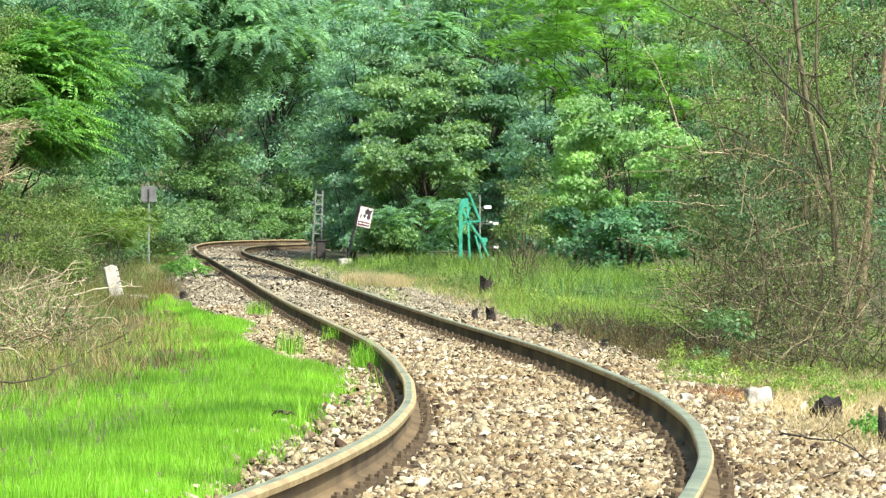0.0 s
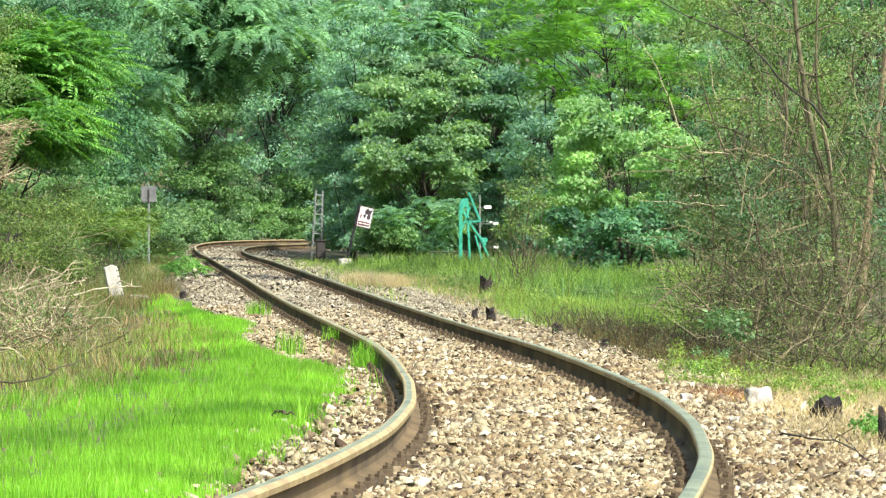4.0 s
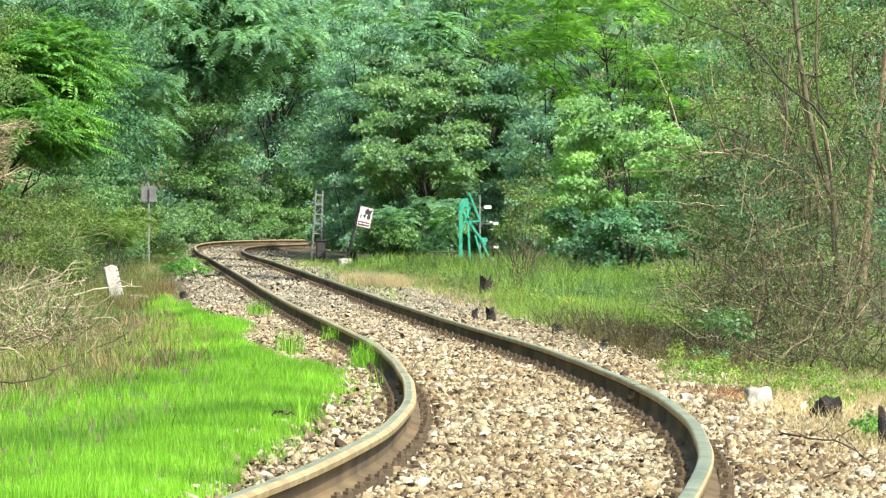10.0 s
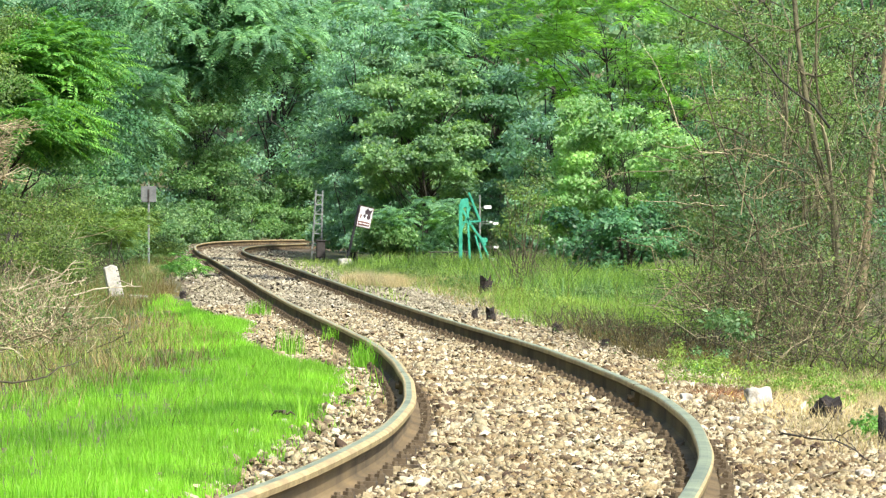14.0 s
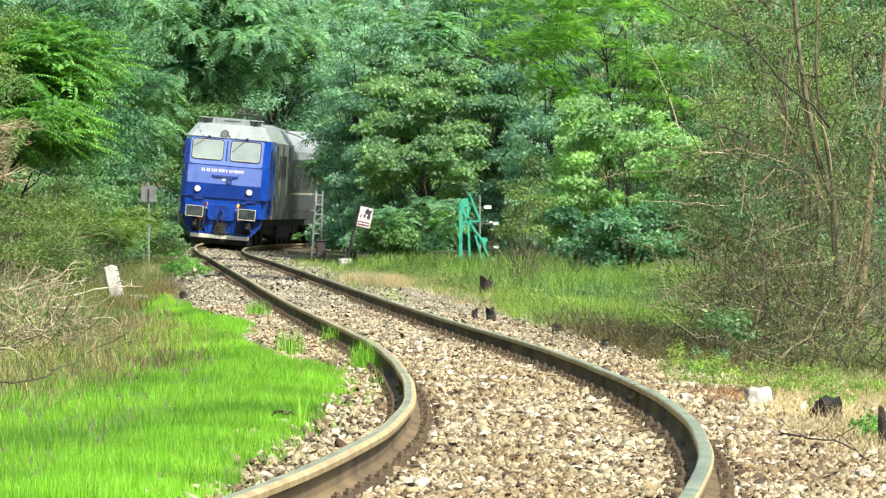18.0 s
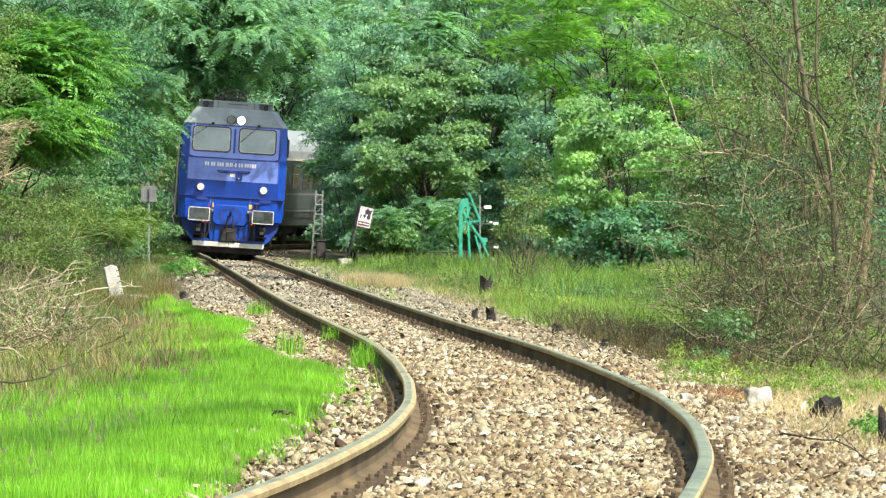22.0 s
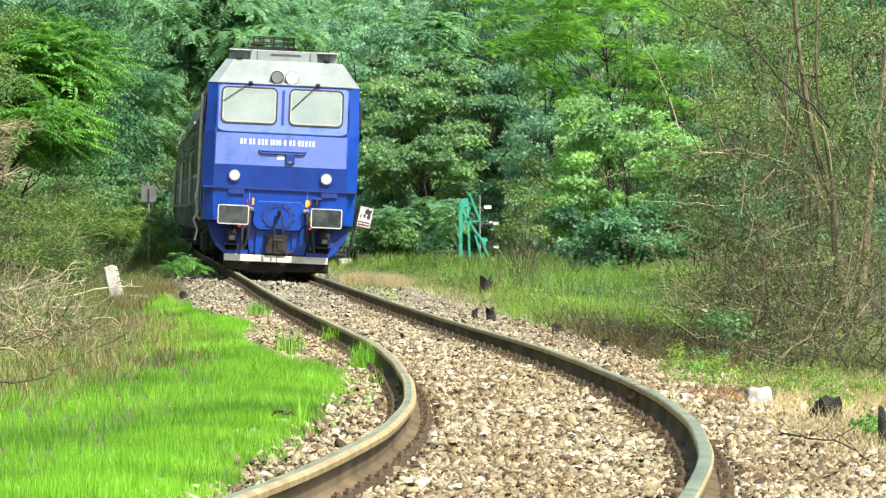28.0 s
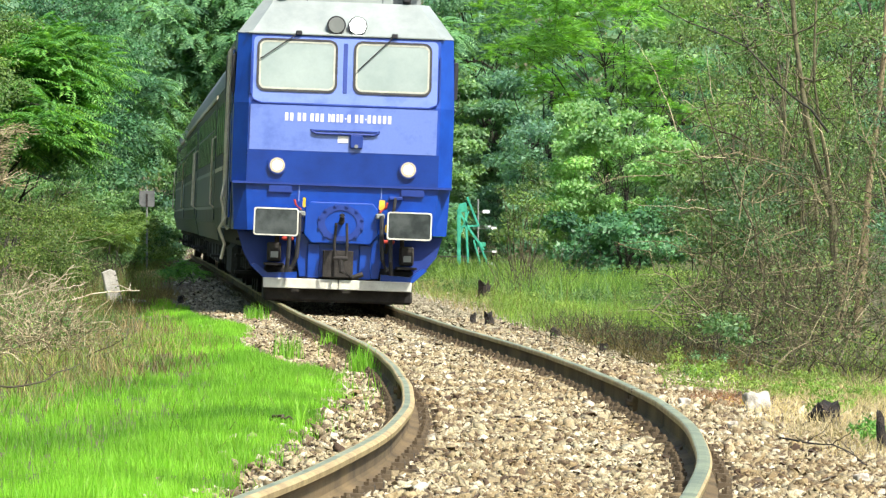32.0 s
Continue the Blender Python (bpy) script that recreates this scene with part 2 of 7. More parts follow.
CURV_K = (-5.579, -8.042, -6.086, -3.832, -1.934, -1.828, -2.338, -1.183, 0.011, 0.05, 0.323, 0.006, -0.166, -0.083, -0.018, 0.309, 0.011,
          -0.537, 0.621, 0.158, 0.816, 3.915, 7.675, 9.055, 9.055, 0.0)
GAUGE = 1.507
S0 = np.arange(0, 480.01, 0.5)


def boxed(v):
    return np.convolve(np.pad(v, 30, mode="edge"), np.ones(61) / 61, "valid")


_k = np.interp(S0, CURV_S, CURV_K) * 1e-3
_t = 0.084 + np.concatenate([[0], np.cumsum((_k[1:] + _k[:-1]) * 0.25)])
_tm = (_t[1:] + _t[:-1]) / 2
_x = 0.0498 + np.concatenate([[0], np.cumsum(np.sin(_tm) * 0.5)])
_y = 20.817 + np.concatenate([[0], np.cumsum(np.cos(_tm) * 0.5)])
_z = boxed(np.interp(S0, np.linspace(0, 230, 7), (-0.9664, -1.0343, -0.9455, -0.8312, -0.7861, -0.563, -0.6759)))
_c = boxed(np.interp(S0, np.linspace(0, 230, 8), (0.0426, 0.0441, 0.0329, 0.0477, 0.0491, 0.0768, 0.0893, 0.0896)))
# the line runs on behind the camera, bending off to one side
BACK = 90
_kb = 0.0056
_tb = _t[0] + _kb * 0.5 * np.arange(BACK, 0, -1)
_xb = _x[0] - np.cumsum(np.sin(_tb[::-1]) * 0.5)[::-1]
_yb = _y[0] - np.cumsum(np.cos(_tb[::-1]) * 0.5)[::-1]
S = np.concatenate([S0[0] - 0.5 * np.arange(BACK, 0, -1), S0])
TX, TY = np.concatenate([_xb, _x]), np.concatenate([_yb, _y])
TZ, TC, TT = (np.concatenate([np.full(BACK, v[0]), v]) for v in (_z, _c, _t))
TT[:BACK] = _tb


def on_track(s, u=0.0, h=0.0):
    """Points at s along the line, u to the right of its middle and h above the rails."""
    s = np.asarray(s, float)
    x, y, z, c, t = (np.interp(s, S, a) for a in (TX, TY, TZ, TC, TT))
    lat, up = u * np.cos(c) + h * np.sin(c), -u * np.sin(c) + h * np.cos(c)
    return np.stack([x + lat * np.cos(t), y - lat * np.sin(t), z + up], -1)


def near_track(x, y):
    """For points of the plan: the nearest s, the way to its right, and the rails' height and cant there."""
    x, y = np.ravel(x), np.ravel(y)
    i = np.empty(len(x), int)
    for a in range(0, len(x), 4000):
        i[a:a + 4000] = ((x[a:a + 4000, None] - TX[None]) ** 2 + (y[a:a + 4000, None] - TY[None]) ** 2).argmin(1)
    dx, dy = x - TX[i], y - TY[i]
    lat = dx * np.cos(TT[i]) - dy * np.sin(TT[i])
    return S[i], lat, np.hypot(dx, dy), TZ[i], TC[i]


def wave(x, y, f, seed=0.0):
    """Gentle unevenness between -1 and 1."""
    return (np.sin(x * f * 1.7 + 1.3 + seed) * np.cos(y * f * 1.1 + 0.7 + seed * 2) + 0.5 * np.sin(x * f * 3.9 + y * f * 2.3 + seed * 3)) / 1.5


def ground_z(x, y):
    x, y = np.asarray(x, float), np.asarray(y, float)
    shp = x.shape
    s, lat, dist, z, c = near_track(x, y)
    x, y = x.ravel(), y.ravel()
    d = np.sign(lat) * dist
    a = np.abs(d)
    bed = z - np.clip(d, -1.7, 1.7) * np.sin(c) - 0.165
    drop = np.interp(a, (1.7, 3.0, 4.5), (0.0, 0.06, 0.09))
    rough = np.interp(a, (2.5, 4.5, 9.0), (0.0, 0.008, 0.08)) * wave(x, y, 0.9)
    bank = np.interp(-d, (4.0, 9.0, 30.0, 80.0), (0.0, 0.9, 9.0, 24.0)) * (d < 0)
    bank = bank + np.interp(d, (9.0, 20.0, 70.0), (0.0, 1.2, 9.0)) * (d > 0) * np.interp(y, (60, 120), (0.5, 1.0))
    hill = np.interp(y, (330, 420, 700), (0.0, 10.0, 30.0))
    return (bed - drop + rough + bank + hill).reshape(shp)


def ground_at(x, y):
    return float(ground_z(np.array([x]), np.array([y]))[0])


# ---- ground ----
def make_ground():
    xs = np.concatenate([[-2500, -900, -400, -200, -120, -80, -55, -40, -30, -24, -19], np.arange(-15, 15.1, 0.3), [18, 22, 28, 36, 46, 58, 72, 88, 105, 130, 170, 240, 420, 900, 2500]])
    ys = np.concatenate([[-2500, -800, -300, -150, -90, -60, -40], np.arange(-30, 18, 1.0), np.arange(18, 60, 0.5), np.arange(60, 270, 1.2), np.arange(272, 340, 6), [350, 380, 430, 520, 700, 1100, 2600]])
    gx, gy = np.meshgrid(xs, ys)
    gz = ground_z(gx, gy)
    gz -= np.interp(near_track(gx, gy)[2].reshape(gx.shape), (1.5, 1.9), (0.1, 0.0))      # the ballast lies in a shallow bed
    nx, ny = len(xs), len(ys)
    v = np.stack([gx, gy, gz], -1).reshape(-1, 3)
    i, j = np.meshgrid(np.arange(nx - 1), np.arange(ny - 1))
    a = (j * nx + i).ravel()
    me = mesh_np("ground", v, np.stack([a, a + 1, a + nx + 1, a + nx], -1), M_GROUND, True)
    return tagged(new("ground", me), "stony brown soil beside the railway, overgrown with weeds", "ground", kind="structure")


make_ground()


# ---- railway track ----
track = thing("railway_track", "curved single railway line with worn rusty rails on buried sleepers", "railway track", kind="structure")
PROFILE = ((-0.036, -0.012), (-0.031, -0.003), (-0.022, 0.0), (0.010, 0.0), (0.027, -0.004), (0.036, -0.013), (0.034, -0.036), (0.012, -0.050), (0.008, -0.062), (0.008, -0.125),
           (0.016, -0.138), (0.068, -0.150), (0.068, -0.161), (-0.068, -0.161), (-0.068, -0.150), (-0.016, -0.138), (-0.008, -0.125), (-0.008, -0.062), (-0.012, -0.050), (-0.034, -0.036))


def make_rail(side):
    ss = np.concatenate([np.arange(-30, 70, 0.5), np.arange(70, 300, 1.0), np.arange(300, 470, 4.0)])
    wob = 0.004 * np.sin(ss * 0.37 + side * 2) + 0.003 * np.sin(ss * 1.3 + side)
    rows = [on_track(ss, side * GAUGE / 2 + u + wob, h) for u, h in PROFILE]
    n, k = len(ss), len(PROFILE)
    v = np.stack(rows, 1)
    i, j = np.meshgrid(np.arange(n - 1), np.arange(k), indexing="ij")
    a, b = i * k + j, i * k + (j + 1) % k
    f = np.stack([a, b, b + k, a + k], -1)
    me = mesh_np("rail", v.reshape(-1, 3), f.reshape(-1, 4), M_RAILSIDE, True)
    # smooth along the rail, crisp across it
    ends = np.empty(len(me.edges) * 2, np.int32)
    me.edges.foreach_get("vertices", ends)
    sharp = me.attributes.new("sharp_edge", "BOOLEAN", "EDGE")
    sharp.data.foreach_set("value", np.abs(ends[0::2] - ends[1::2]) == k)
    me.materials.append(M_RAILTOP)
    me.materials.append(M_RAILEDGE)
    worn = (2,) if side < 0 else (1, 2, 3)
    idx = np.tile(np.array([1 if q in worn else 2 if q in (0, 1, 3, 4, 5, 19) else 0 for q in range(k)], np.int32), n - 1)
    me.polygons.foreach_set("material_index", idx)
    part_np("rail", me, track, "rust-brown steel rail, worn grey top tinted with mirrored trees")


make_rail(-1)
make_rail(1)


def track_pose(s, u=0.0, h=0.0):
    p, q = on_track(s, u, h), on_track(s + 0.2, u, h)
    r = on_track(s, u + 0.2, h)
    ey, ex = Vector(q - p).normalized(), Vector(r - p).normalized()
    m = Matrix((ex, ey, ex.cross(ey))).transposed().to_4x4()
    m.translation = Vector(p)
    return m


def fastening_mesh():
    """A ribbed base plate with two clips, bolts and nuts, on either side of the rail's foot."""
    bm = box(-0.19, 0.19, -0.08, 0.08, -0.185, -0.163)
    for sx in (-1, 1):
        box(sx * 0.10 - 0.03, sx * 0.10 + 0.03, -0.05, 0.05, -0.163, -0.135, bm=bm)
        rod((sx * 0.105, 0, -0.14), (sx * 0.105, 0, -0.105), 0.014, 6, bm=bm)
        rod((sx * 0.105, 0, -0.136), (sx * 0.105, 0, -0.118), 0.026, 6, bm=bm)
        rod((sx * 0.165, 0, -0.17), (sx * 0.165, 0, -0.145), 0.02, 6, bm=bm)
    me = bpy.data.meshes.new("fastening")
    bm.to_mesh(me)
    bm.free()
    me.materials.append(M_FASTEN)
    return me


def sleeper_mesh():
    bm = box(-1.25, 1.25, -0.125, 0.125, -0.36, -0.186, 0.015)
    me = bpy.data.meshes.new("sleeper")
    bm.to_mesh(me)
    bm.free()
    me.materials.append(M_SLEEPER)
    return me


def make_sleepers():
    fm, sm = fastening_mesh(), sleeper_mesh()
    fv = np.array([v.co for v in fm.vertices])
    sv = np.array([v.co for v in sm.vertices])
    far = {"fv": [], "sv": []}
    count = 0
    for i in range(700):
        s = -40.8 + 0.6 * i
        if s > 215:
            break
        if -4 < s < 85:
            ob = part_np("sleeper", sm, track, "dark oiled wooden sleeper, almost buried in stones" if i < 1 else "")
            ob.matrix_world = track_pose(s)
            for side in (-1, 1):
                ob = part_np("fastening", fm, track)
                ob.matrix_world = track_pose(s + 0.03 * math.sin(i * 1.7 + side), side * GAUGE / 2, 0.012 * math.sin(i * 2.9 + side)) @ Matrix.Rotation(0.05 * math.sin(i * 4.1), 4, "Z")
                count += 1
        else:
            for side in (-1, 1):
                m = np.array(track_pose(s, side * GAUGE / 2))
                far["fv"].append(fv @ m[:3, :3].T + m[:3, 3])
            m = np.array(track_pose(s))
            far["sv"].append(sv @ m[:3, :3].T + m[:3, 3])
    for key, src, name, mt in (("fv", fm, "far_fastenings", M_FASTEN), ("sv", sm, "far_sleepers", M_SLEEPER)):
        k = len(src.vertices)
        tris = []
        for p in src.polygons:
            vs = list(p.vertices)
            tris += [(vs[0], vs[a], vs[a + 1]) for a in range(1, len(vs) - 1)]
        t = np.array(tris)
        allf = np.concatenate([t + k * q for q in range(len(far[key]))])
        tagged(part_np(name, mesh_np(name, np.concatenate(far[key]), allf, mt), track), kind="stuff")


make_sleepers()


def fishplates(s, side):
    for sd in (-1, 1):
        bm = box(sd * 0.012, sd * 0.034, -0.3, 0.3, -0.132, -0.048, 0.006)
        for k in (-0.21, -0.07, 0.07, 0.21):
            rod((sd * 0.03, k, -0.09), (sd * 0.06, k, -0.09), 0.019, 6, bm=bm)
        ob = part("fishplate", bm, M_RAILSIDE, track, "rusty bolted fishplate at the rail joint")
        ob.matrix_world = track_pose(s, side * GAUGE / 2)
    for sd in (-0.03, 0.03):
        ob = part("joint_gap", box(-0.0365, 0.0365, sd - 0.003, sd + 0.003, -0.03, 0.0008), M_FASTEN, track)
        ob.matrix_world = track_pose(s, side * GAUGE / 2)


fishplates(17.6, 1)
fishplates(18.2, -1)

# ---- ballast ----
def rocks(pts, size, flat, seed, fine):
    """Broken stones at the points: jittered, squashed and turned, one island each. fine: rounder ones; None: pointed chips."""
    rng = np.random.default_rng(seed)
    if fine:
        bm = bmesh.new()
        bmesh.ops.create_icosphere(bm, subdivisions=1, radius=1.0)
        base = np.array([v.co for v in bm.verts])
        f = np.array([[v.index for v in q.verts] for q in bm.faces])
        bm.free()
    else:
        base = np.array([(x, y, z) for x in (-1, 1) for y in (-1, 1) for z in (-1, 1)], float) * 0.72
        f = np.array([(0, 1, 3), (0, 3, 2), (4, 6, 7), (4, 7, 5), (0, 4, 5), (0, 5, 1), (2, 3, 7), (2, 7, 6), (1, 5, 7), (1, 7, 3)])
    if fine is None:
        base = np.array([(-0.8, -0.8, -0.6), (0.8, -0.8, -0.6), (0.8, 0.8, -0.6), (-0.8, 0.8, -0.6), (0.1, -0.1, 0.75)])
        f = np.array([(0, 1, 4), (1, 2, 4), (2, 3, 4), (3, 0, 4)])
    n, k = len(pts), len(base)
    v = base[None] * rng.uniform(0.6, 1.2, (n, k, 1)) + rng.normal(0, 0.14, (n, k, 3))
    v = v * np.stack([rng.uniform(0.75, 1.35, n), rng.uniform(0.75, 1.35, n), flat * rng.uniform(0.7, 1.2, n)], -1)[:, None] * size[:, None, None]
    tilt = rng.normal(0, 0.38, (n, 2))
    a = rng.uniform(0, 2 * np.pi, n)
    x, y, z = v[..., 0], v[..., 1], v[..., 2]
    z2 = z + x * tilt[:, :1] + y * tilt[:, 1:]
    x2 = x * np.cos(a)[:, None] - y * np.sin(a)[:, None]
    y2 = x * np.sin(a)[:, None] + y * np.cos(a)[:, None]
    v = np.stack([x2, y2, z2], -1) + pts[:, None]
    return v.reshape(-1, 3), (f[None] + (np.arange(n) * k)[:, None, None]).reshape(-1, 3)


def bed_points(n, s0, s1, u0, u1, seed, power=1.0):
    rng = np.random.default_rng(seed)
    s = s0 + (s1 - s0) * rng.uniform(0, 1, n) ** power
    u = rng.uniform(u0, u1, n)
    return s, u, rng


def clear_of_rails(s, u):
    """Stones keep off the rails and the fastenings beside them."""
    a = np.abs(np.abs(u) - GAUGE / 2)
    phase = np.abs(((s + 12) / 0.6 + 0.5) % 1.0 - 0.5) * 0.6
    some = np.abs(np.sin(s * 12.9898 + u * 78.2))
    return (a > 0.21) | ((a > 0.08) & (phase > 0.15) & (some > 0.3)) | ((a > 0.12) & (some > 0.72))


def make_ballast():
    top = thing("ballast", "pale limestone ballast stones packed between and beside the rails", "ballast", kind="structure")
    ss = np.concatenate([np.arange(-30, 110, 1.0), np.arange(110, 300, 2.0), np.arange(300, 471, 5.0)])
    us = np.array([-2.5, -2.1, -1.7, -1.2, -0.9, -0.62, -0.3, 0, 0.3, 0.62, 0.9, 1.2, 1.7, 2.1, 2.5])
    hs = np.array([-0.33, -0.24, -0.185, -0.175, -0.185, -0.185, -0.165, -0.16, -0.165, -0.185, -0.185, -0.175, -0.185, -0.24, -0.33])
    v = np.stack([on_track(ss, u, h) for u, h in zip(us, hs)], 1)
    n, k = len(ss), len(us)
    i, j = np.meshgrid(np.arange(n - 1), np.arange(k - 1), indexing="ij")
    a = (i * k + j).ravel()
    part_np("ballast_bed", mesh_np("ballast_bed", v.reshape(-1, 3), np.stack([a, a + 1, a + k + 1, a + k], -1), M_BED, True), top)

    def layer(name, count, s0, s1, size0, size1, fine, seed, power, u0=-2.5, u1=3.6, mt=None):
        s, u, rng = bed_points(count, s0, s1, u0, u1, seed, power)
        # the bed frays out at its edges
        edge = np.where(u > 0, np.interp(s, (40, 55, 95, 115), (2.0, 2.8, 2.8, 2.0)) + 0.9 * rng.uniform(0, 1, count) ** 2, np.interp(s, (0, 12, 25, 32, 40, 70, 140), (0.95, 0.95, 1.0, 1.3, 1.6, 1.6, 1.3)) + 0.45 * rng.uniform(0, 1, count) ** 2)
        keep = clear_of_rails(s, u) & (np.abs(u) < edge)
        s, u = s[keep], u[keep]
        size = rng.uniform(size0, size1, len(s)) * rng.choice([0.5, 0.7, 0.9, 1.15, 1.5], len(s), p=[0.3, 0.32, 0.25, 0.11, 0.02])
        p = on_track(s, u, 0.0)
        gz = ground_z(p[:, 0], p[:, 1])
        inner = np.interp(np.abs(u), (0, 0.45, 1.3, 2.5), (-0.155, -0.165, -0.165, -0.32)) + 0.012 * np.sin(s * 3.1) * np.sin(u * 4.0)
        p[:, 2] = np.where(np.abs(u) < 1.15, p[:, 2] + inner, gz + 0.004) + size * rng.uniform(-0.35, 0.55, len(s))
        v, f = rocks(p, size, 0.72, seed, fine)
        return tagged(part_np(name, mesh_np(name, v, f, mt or M_STONE), top), kind="stuff")

    layer("loose_stones", 6000, -42, -1.5, 0.03, 0.05, None, 16, 1.0)
    layer("loose_stones", 26000, -1.5, 10, 0.013, 0.024, False, 11, 1.0)
    layer("loose_stones", 62000, -1.5, 10, 0.011, 0.021, None, 17, 1.0)
    layer("loose_stones", 22000, 10, 30, 0.016, 0.029, False, 14, 1.0)
    layer("loose_stones", 62000, 10, 30, 0.0135, 0.025, None, 18, 1.0)
    layer("loose_stones", 34000, 30, 60, 0.018, 0.032, None, 12, 1.1)
    layer("loose_stones", 30000, 38, 80, 0.017, 0.029, None, 15, 0.9, mt=M_STONE_FAR)
    layer("loose_stones", 24000, 75, 185, 0.026, 0.042, None, 13, 1.2, mt=M_STONE_FAR)
    # single stones on the surface
    rng = np.random.default_rng(21)
    shapes = []
    for q in range(12):
        v, f = rocks(np.zeros((1, 3)), np.array([1.0]), 0.75, 300 + q, True)
        shapes.append(mesh_np("stone", v, f, M_STONE_ONE))
    made = 0
    while made < 280:
        s, u = rng.uniform(-0.5, 14), rng.uniform(-1.6, 2.6)
        if abs(abs(u) - GAUGE / 2) < 0.24:
            continue
        p = on_track(s, u, -0.155)
        if abs(u) > 1.15:
            p[2] = ground_at(p[0], p[1]) + 0.01
        ob = part_np("stone", shapes[made % 12], top)
        k = rng.uniform(0.018, 0.036)
        ob.matrix_world = Matrix.LocRotScale(Vector(p), Euler((rng.uniform(-.4, .4), rng.uniform(-.4, .4), rng.uniform(0, 6))), (k, k, k))
        made += 1


# ---- foliage helpers ----
def norm(v):
    return v / np.maximum(np.linalg.norm(v, axis=-1, keepdims=True), 1e-9)


def leaf_faces(n):
    a = np.arange(n)[:, None] * 4
    return np.concatenate([a + np.array([[0, 1, 2]]), a + np.array([[0, 2, 3]])])


def leaf_blades(p, d, up, length, width, fold=0.25, plain=False):
    """Single leaves: a base, two sides folded up along the midrib, and a tip. Plain ones, for trees far off, are pointed and flat."""
    d = norm(d)
    side = norm(np.cross(d, up))
    nrm = np.cross(side, d)
    L, W = length[:, None], width[:, None]
    mid = p + d * L * 0.45
    if plain:
        v = np.stack([p + d * L * 0.12 + side * W * 0.62, p + d * L, p + d * L * 0.12 - side * W * 0.62], 1)
        return v.reshape(-1, 3), np.arange(len(p) * 3).reshape(-1, 3)
    v = np.stack([p, mid + side * W * 0.5 + nrm * W * fold, p + d * L - nrm * L * 0.08, mid - side * W * 0.5 + nrm * W * fold], 1)
    return v.reshape(-1, 3), leaf_faces(len(p))


def cluster_points(rng, centres, radii, n, shell=0.55):
    """Points in soft balls round the centres, more of them towards the outside."""
    vol = radii[:, 0] * radii[:, 1] + radii[:, 2] * radii[:, 0]
    i = rng.choice(len(centres), n, p=vol / vol.sum())
    d = norm(rng.normal(0, 1, (n, 3)))
    r = shell + (1 - shell) * rng.uniform(0, 1, n)
    r = np.where(rng.uniform(0, 1, n) < 0.2, rng.uniform(0.2, 1, n), r) * (1 + 0.13 * rng.normal(0, 1, n))
    return centres[i] + d * r[:, None] * radii[i], d


def broad_leaves(rng, centres, radii, n, length, width, droop=0.3, plain=True):
    p, d = cluster_points(rng, centres, radii, n)
    way = d * 0.7 + rng.normal(0, 0.7, (n, 3)) + np.array([0, 0, -droop])
    up = norm(rng.normal(0, 0.3, (n, 3)) + d * 0.75 + np.array([0, -0.15, 0.6]))
    k = rng.uniform(0.6, 1.25, n)
    return leaf_blades(p, way, up, length * k, width * k, 0.25, plain)


def pinnate_leaves(rng, centres, radii, n, length, pairs, leaflet, width, droop=0.5, plain=True):
    """Feathery leaves: pairs of leaflets along a drooping midrib."""
    whorl = 6
    tips = n // whorl
    p, d = cluster_points(rng, centres, radii, tips, 0.7)
    p, d = np.repeat(p, whorl, 0), np.repeat(d, whorl, 0)
    n = len(p)
    a = np.tile(np.arange(whorl) * 2 * np.pi / whorl, tips) + np.repeat(rng.uniform(0, 6, tips), whorl) + rng.normal(0, 0.25, n)
    way = norm(np.stack([np.cos(a), np.sin(a), rng.normal(0.25, 0.25, n)], -1) + d * 0.45)
    L = length * rng.uniform(0.65, 1.2, n)
    side = norm(np.cross(way, np.array([0, 0, 1.0]) + rng.normal(0, 0.2, (n, 3))))
    P, D, U, LL, WW = [], [], [], [], []
    ts = np.linspace(0.12, 1.0, pairs)
    for t in ts:
        c = p + way * (L * t)[:, None] + np.array([0, 0, -1.0]) * (droop * L * t * t)[:, None]
        tang = norm(way + np.array([0, 0, -1.0]) * (2 * droop * t))
        up = norm(np.cross(side, tang))
        for sg in (-1, 1):
            P.append(c)
            D.append(side * sg * 0.9 + tang * 0.4 + rng.normal(0, 0.05, (n, 3)) + np.array([0, 0, -0.22]))
            U.append(up + rng.normal(0, 0.07, (n, 3)))
            k = (1.0 - 0.45 * abs(t - 0.45)) * rng.uniform(0.85, 1.15, n)
            LL.append(leaflet * k)
            WW.append(width * k)
    return leaf_blades(np.concatenate(P), np.concatenate(D), np.concatenate(U), np.concatenate(LL), np.concatenate(WW), 0.25, plain)


def tubes(paths, radii, sides=5):
    """Tapered round limbs along paths, all with the same number of points."""
    paths = np.asarray(paths, float)
    n, k, _ = paths.shape
    tang = norm(np.gradient(paths, axis=1))
    ref = np.where(np.abs(tang[..., 2:3]) > 0.8, np.array([1.0, 0, 0]), np.array([0, 0, 1.0]))
    a = norm(np.cross(tang, ref))
    b = np.cross(tang, a)
    ang = 2 * np.pi * np.arange(sides) / sides
    v = paths[:, :, None] + (a[:, :, None] * np.cos(ang)[None, None, :, None] + b[:, :, None] * np.sin(ang)[None, None, :, None]) * np.asarray(radii)[:, :, None, None]
    i, j, q = np.meshgrid(np.arange(n), np.arange(k - 1), np.arange(sides), indexing="ij")
    base = i * k * sides + j * sides
    nx = (q + 1) % sides
    f = np.stack([base + q, base + nx, base + sides + nx, base + sides + q], -1).reshape(-1, 4)
    return v.reshape(-1, 3), f


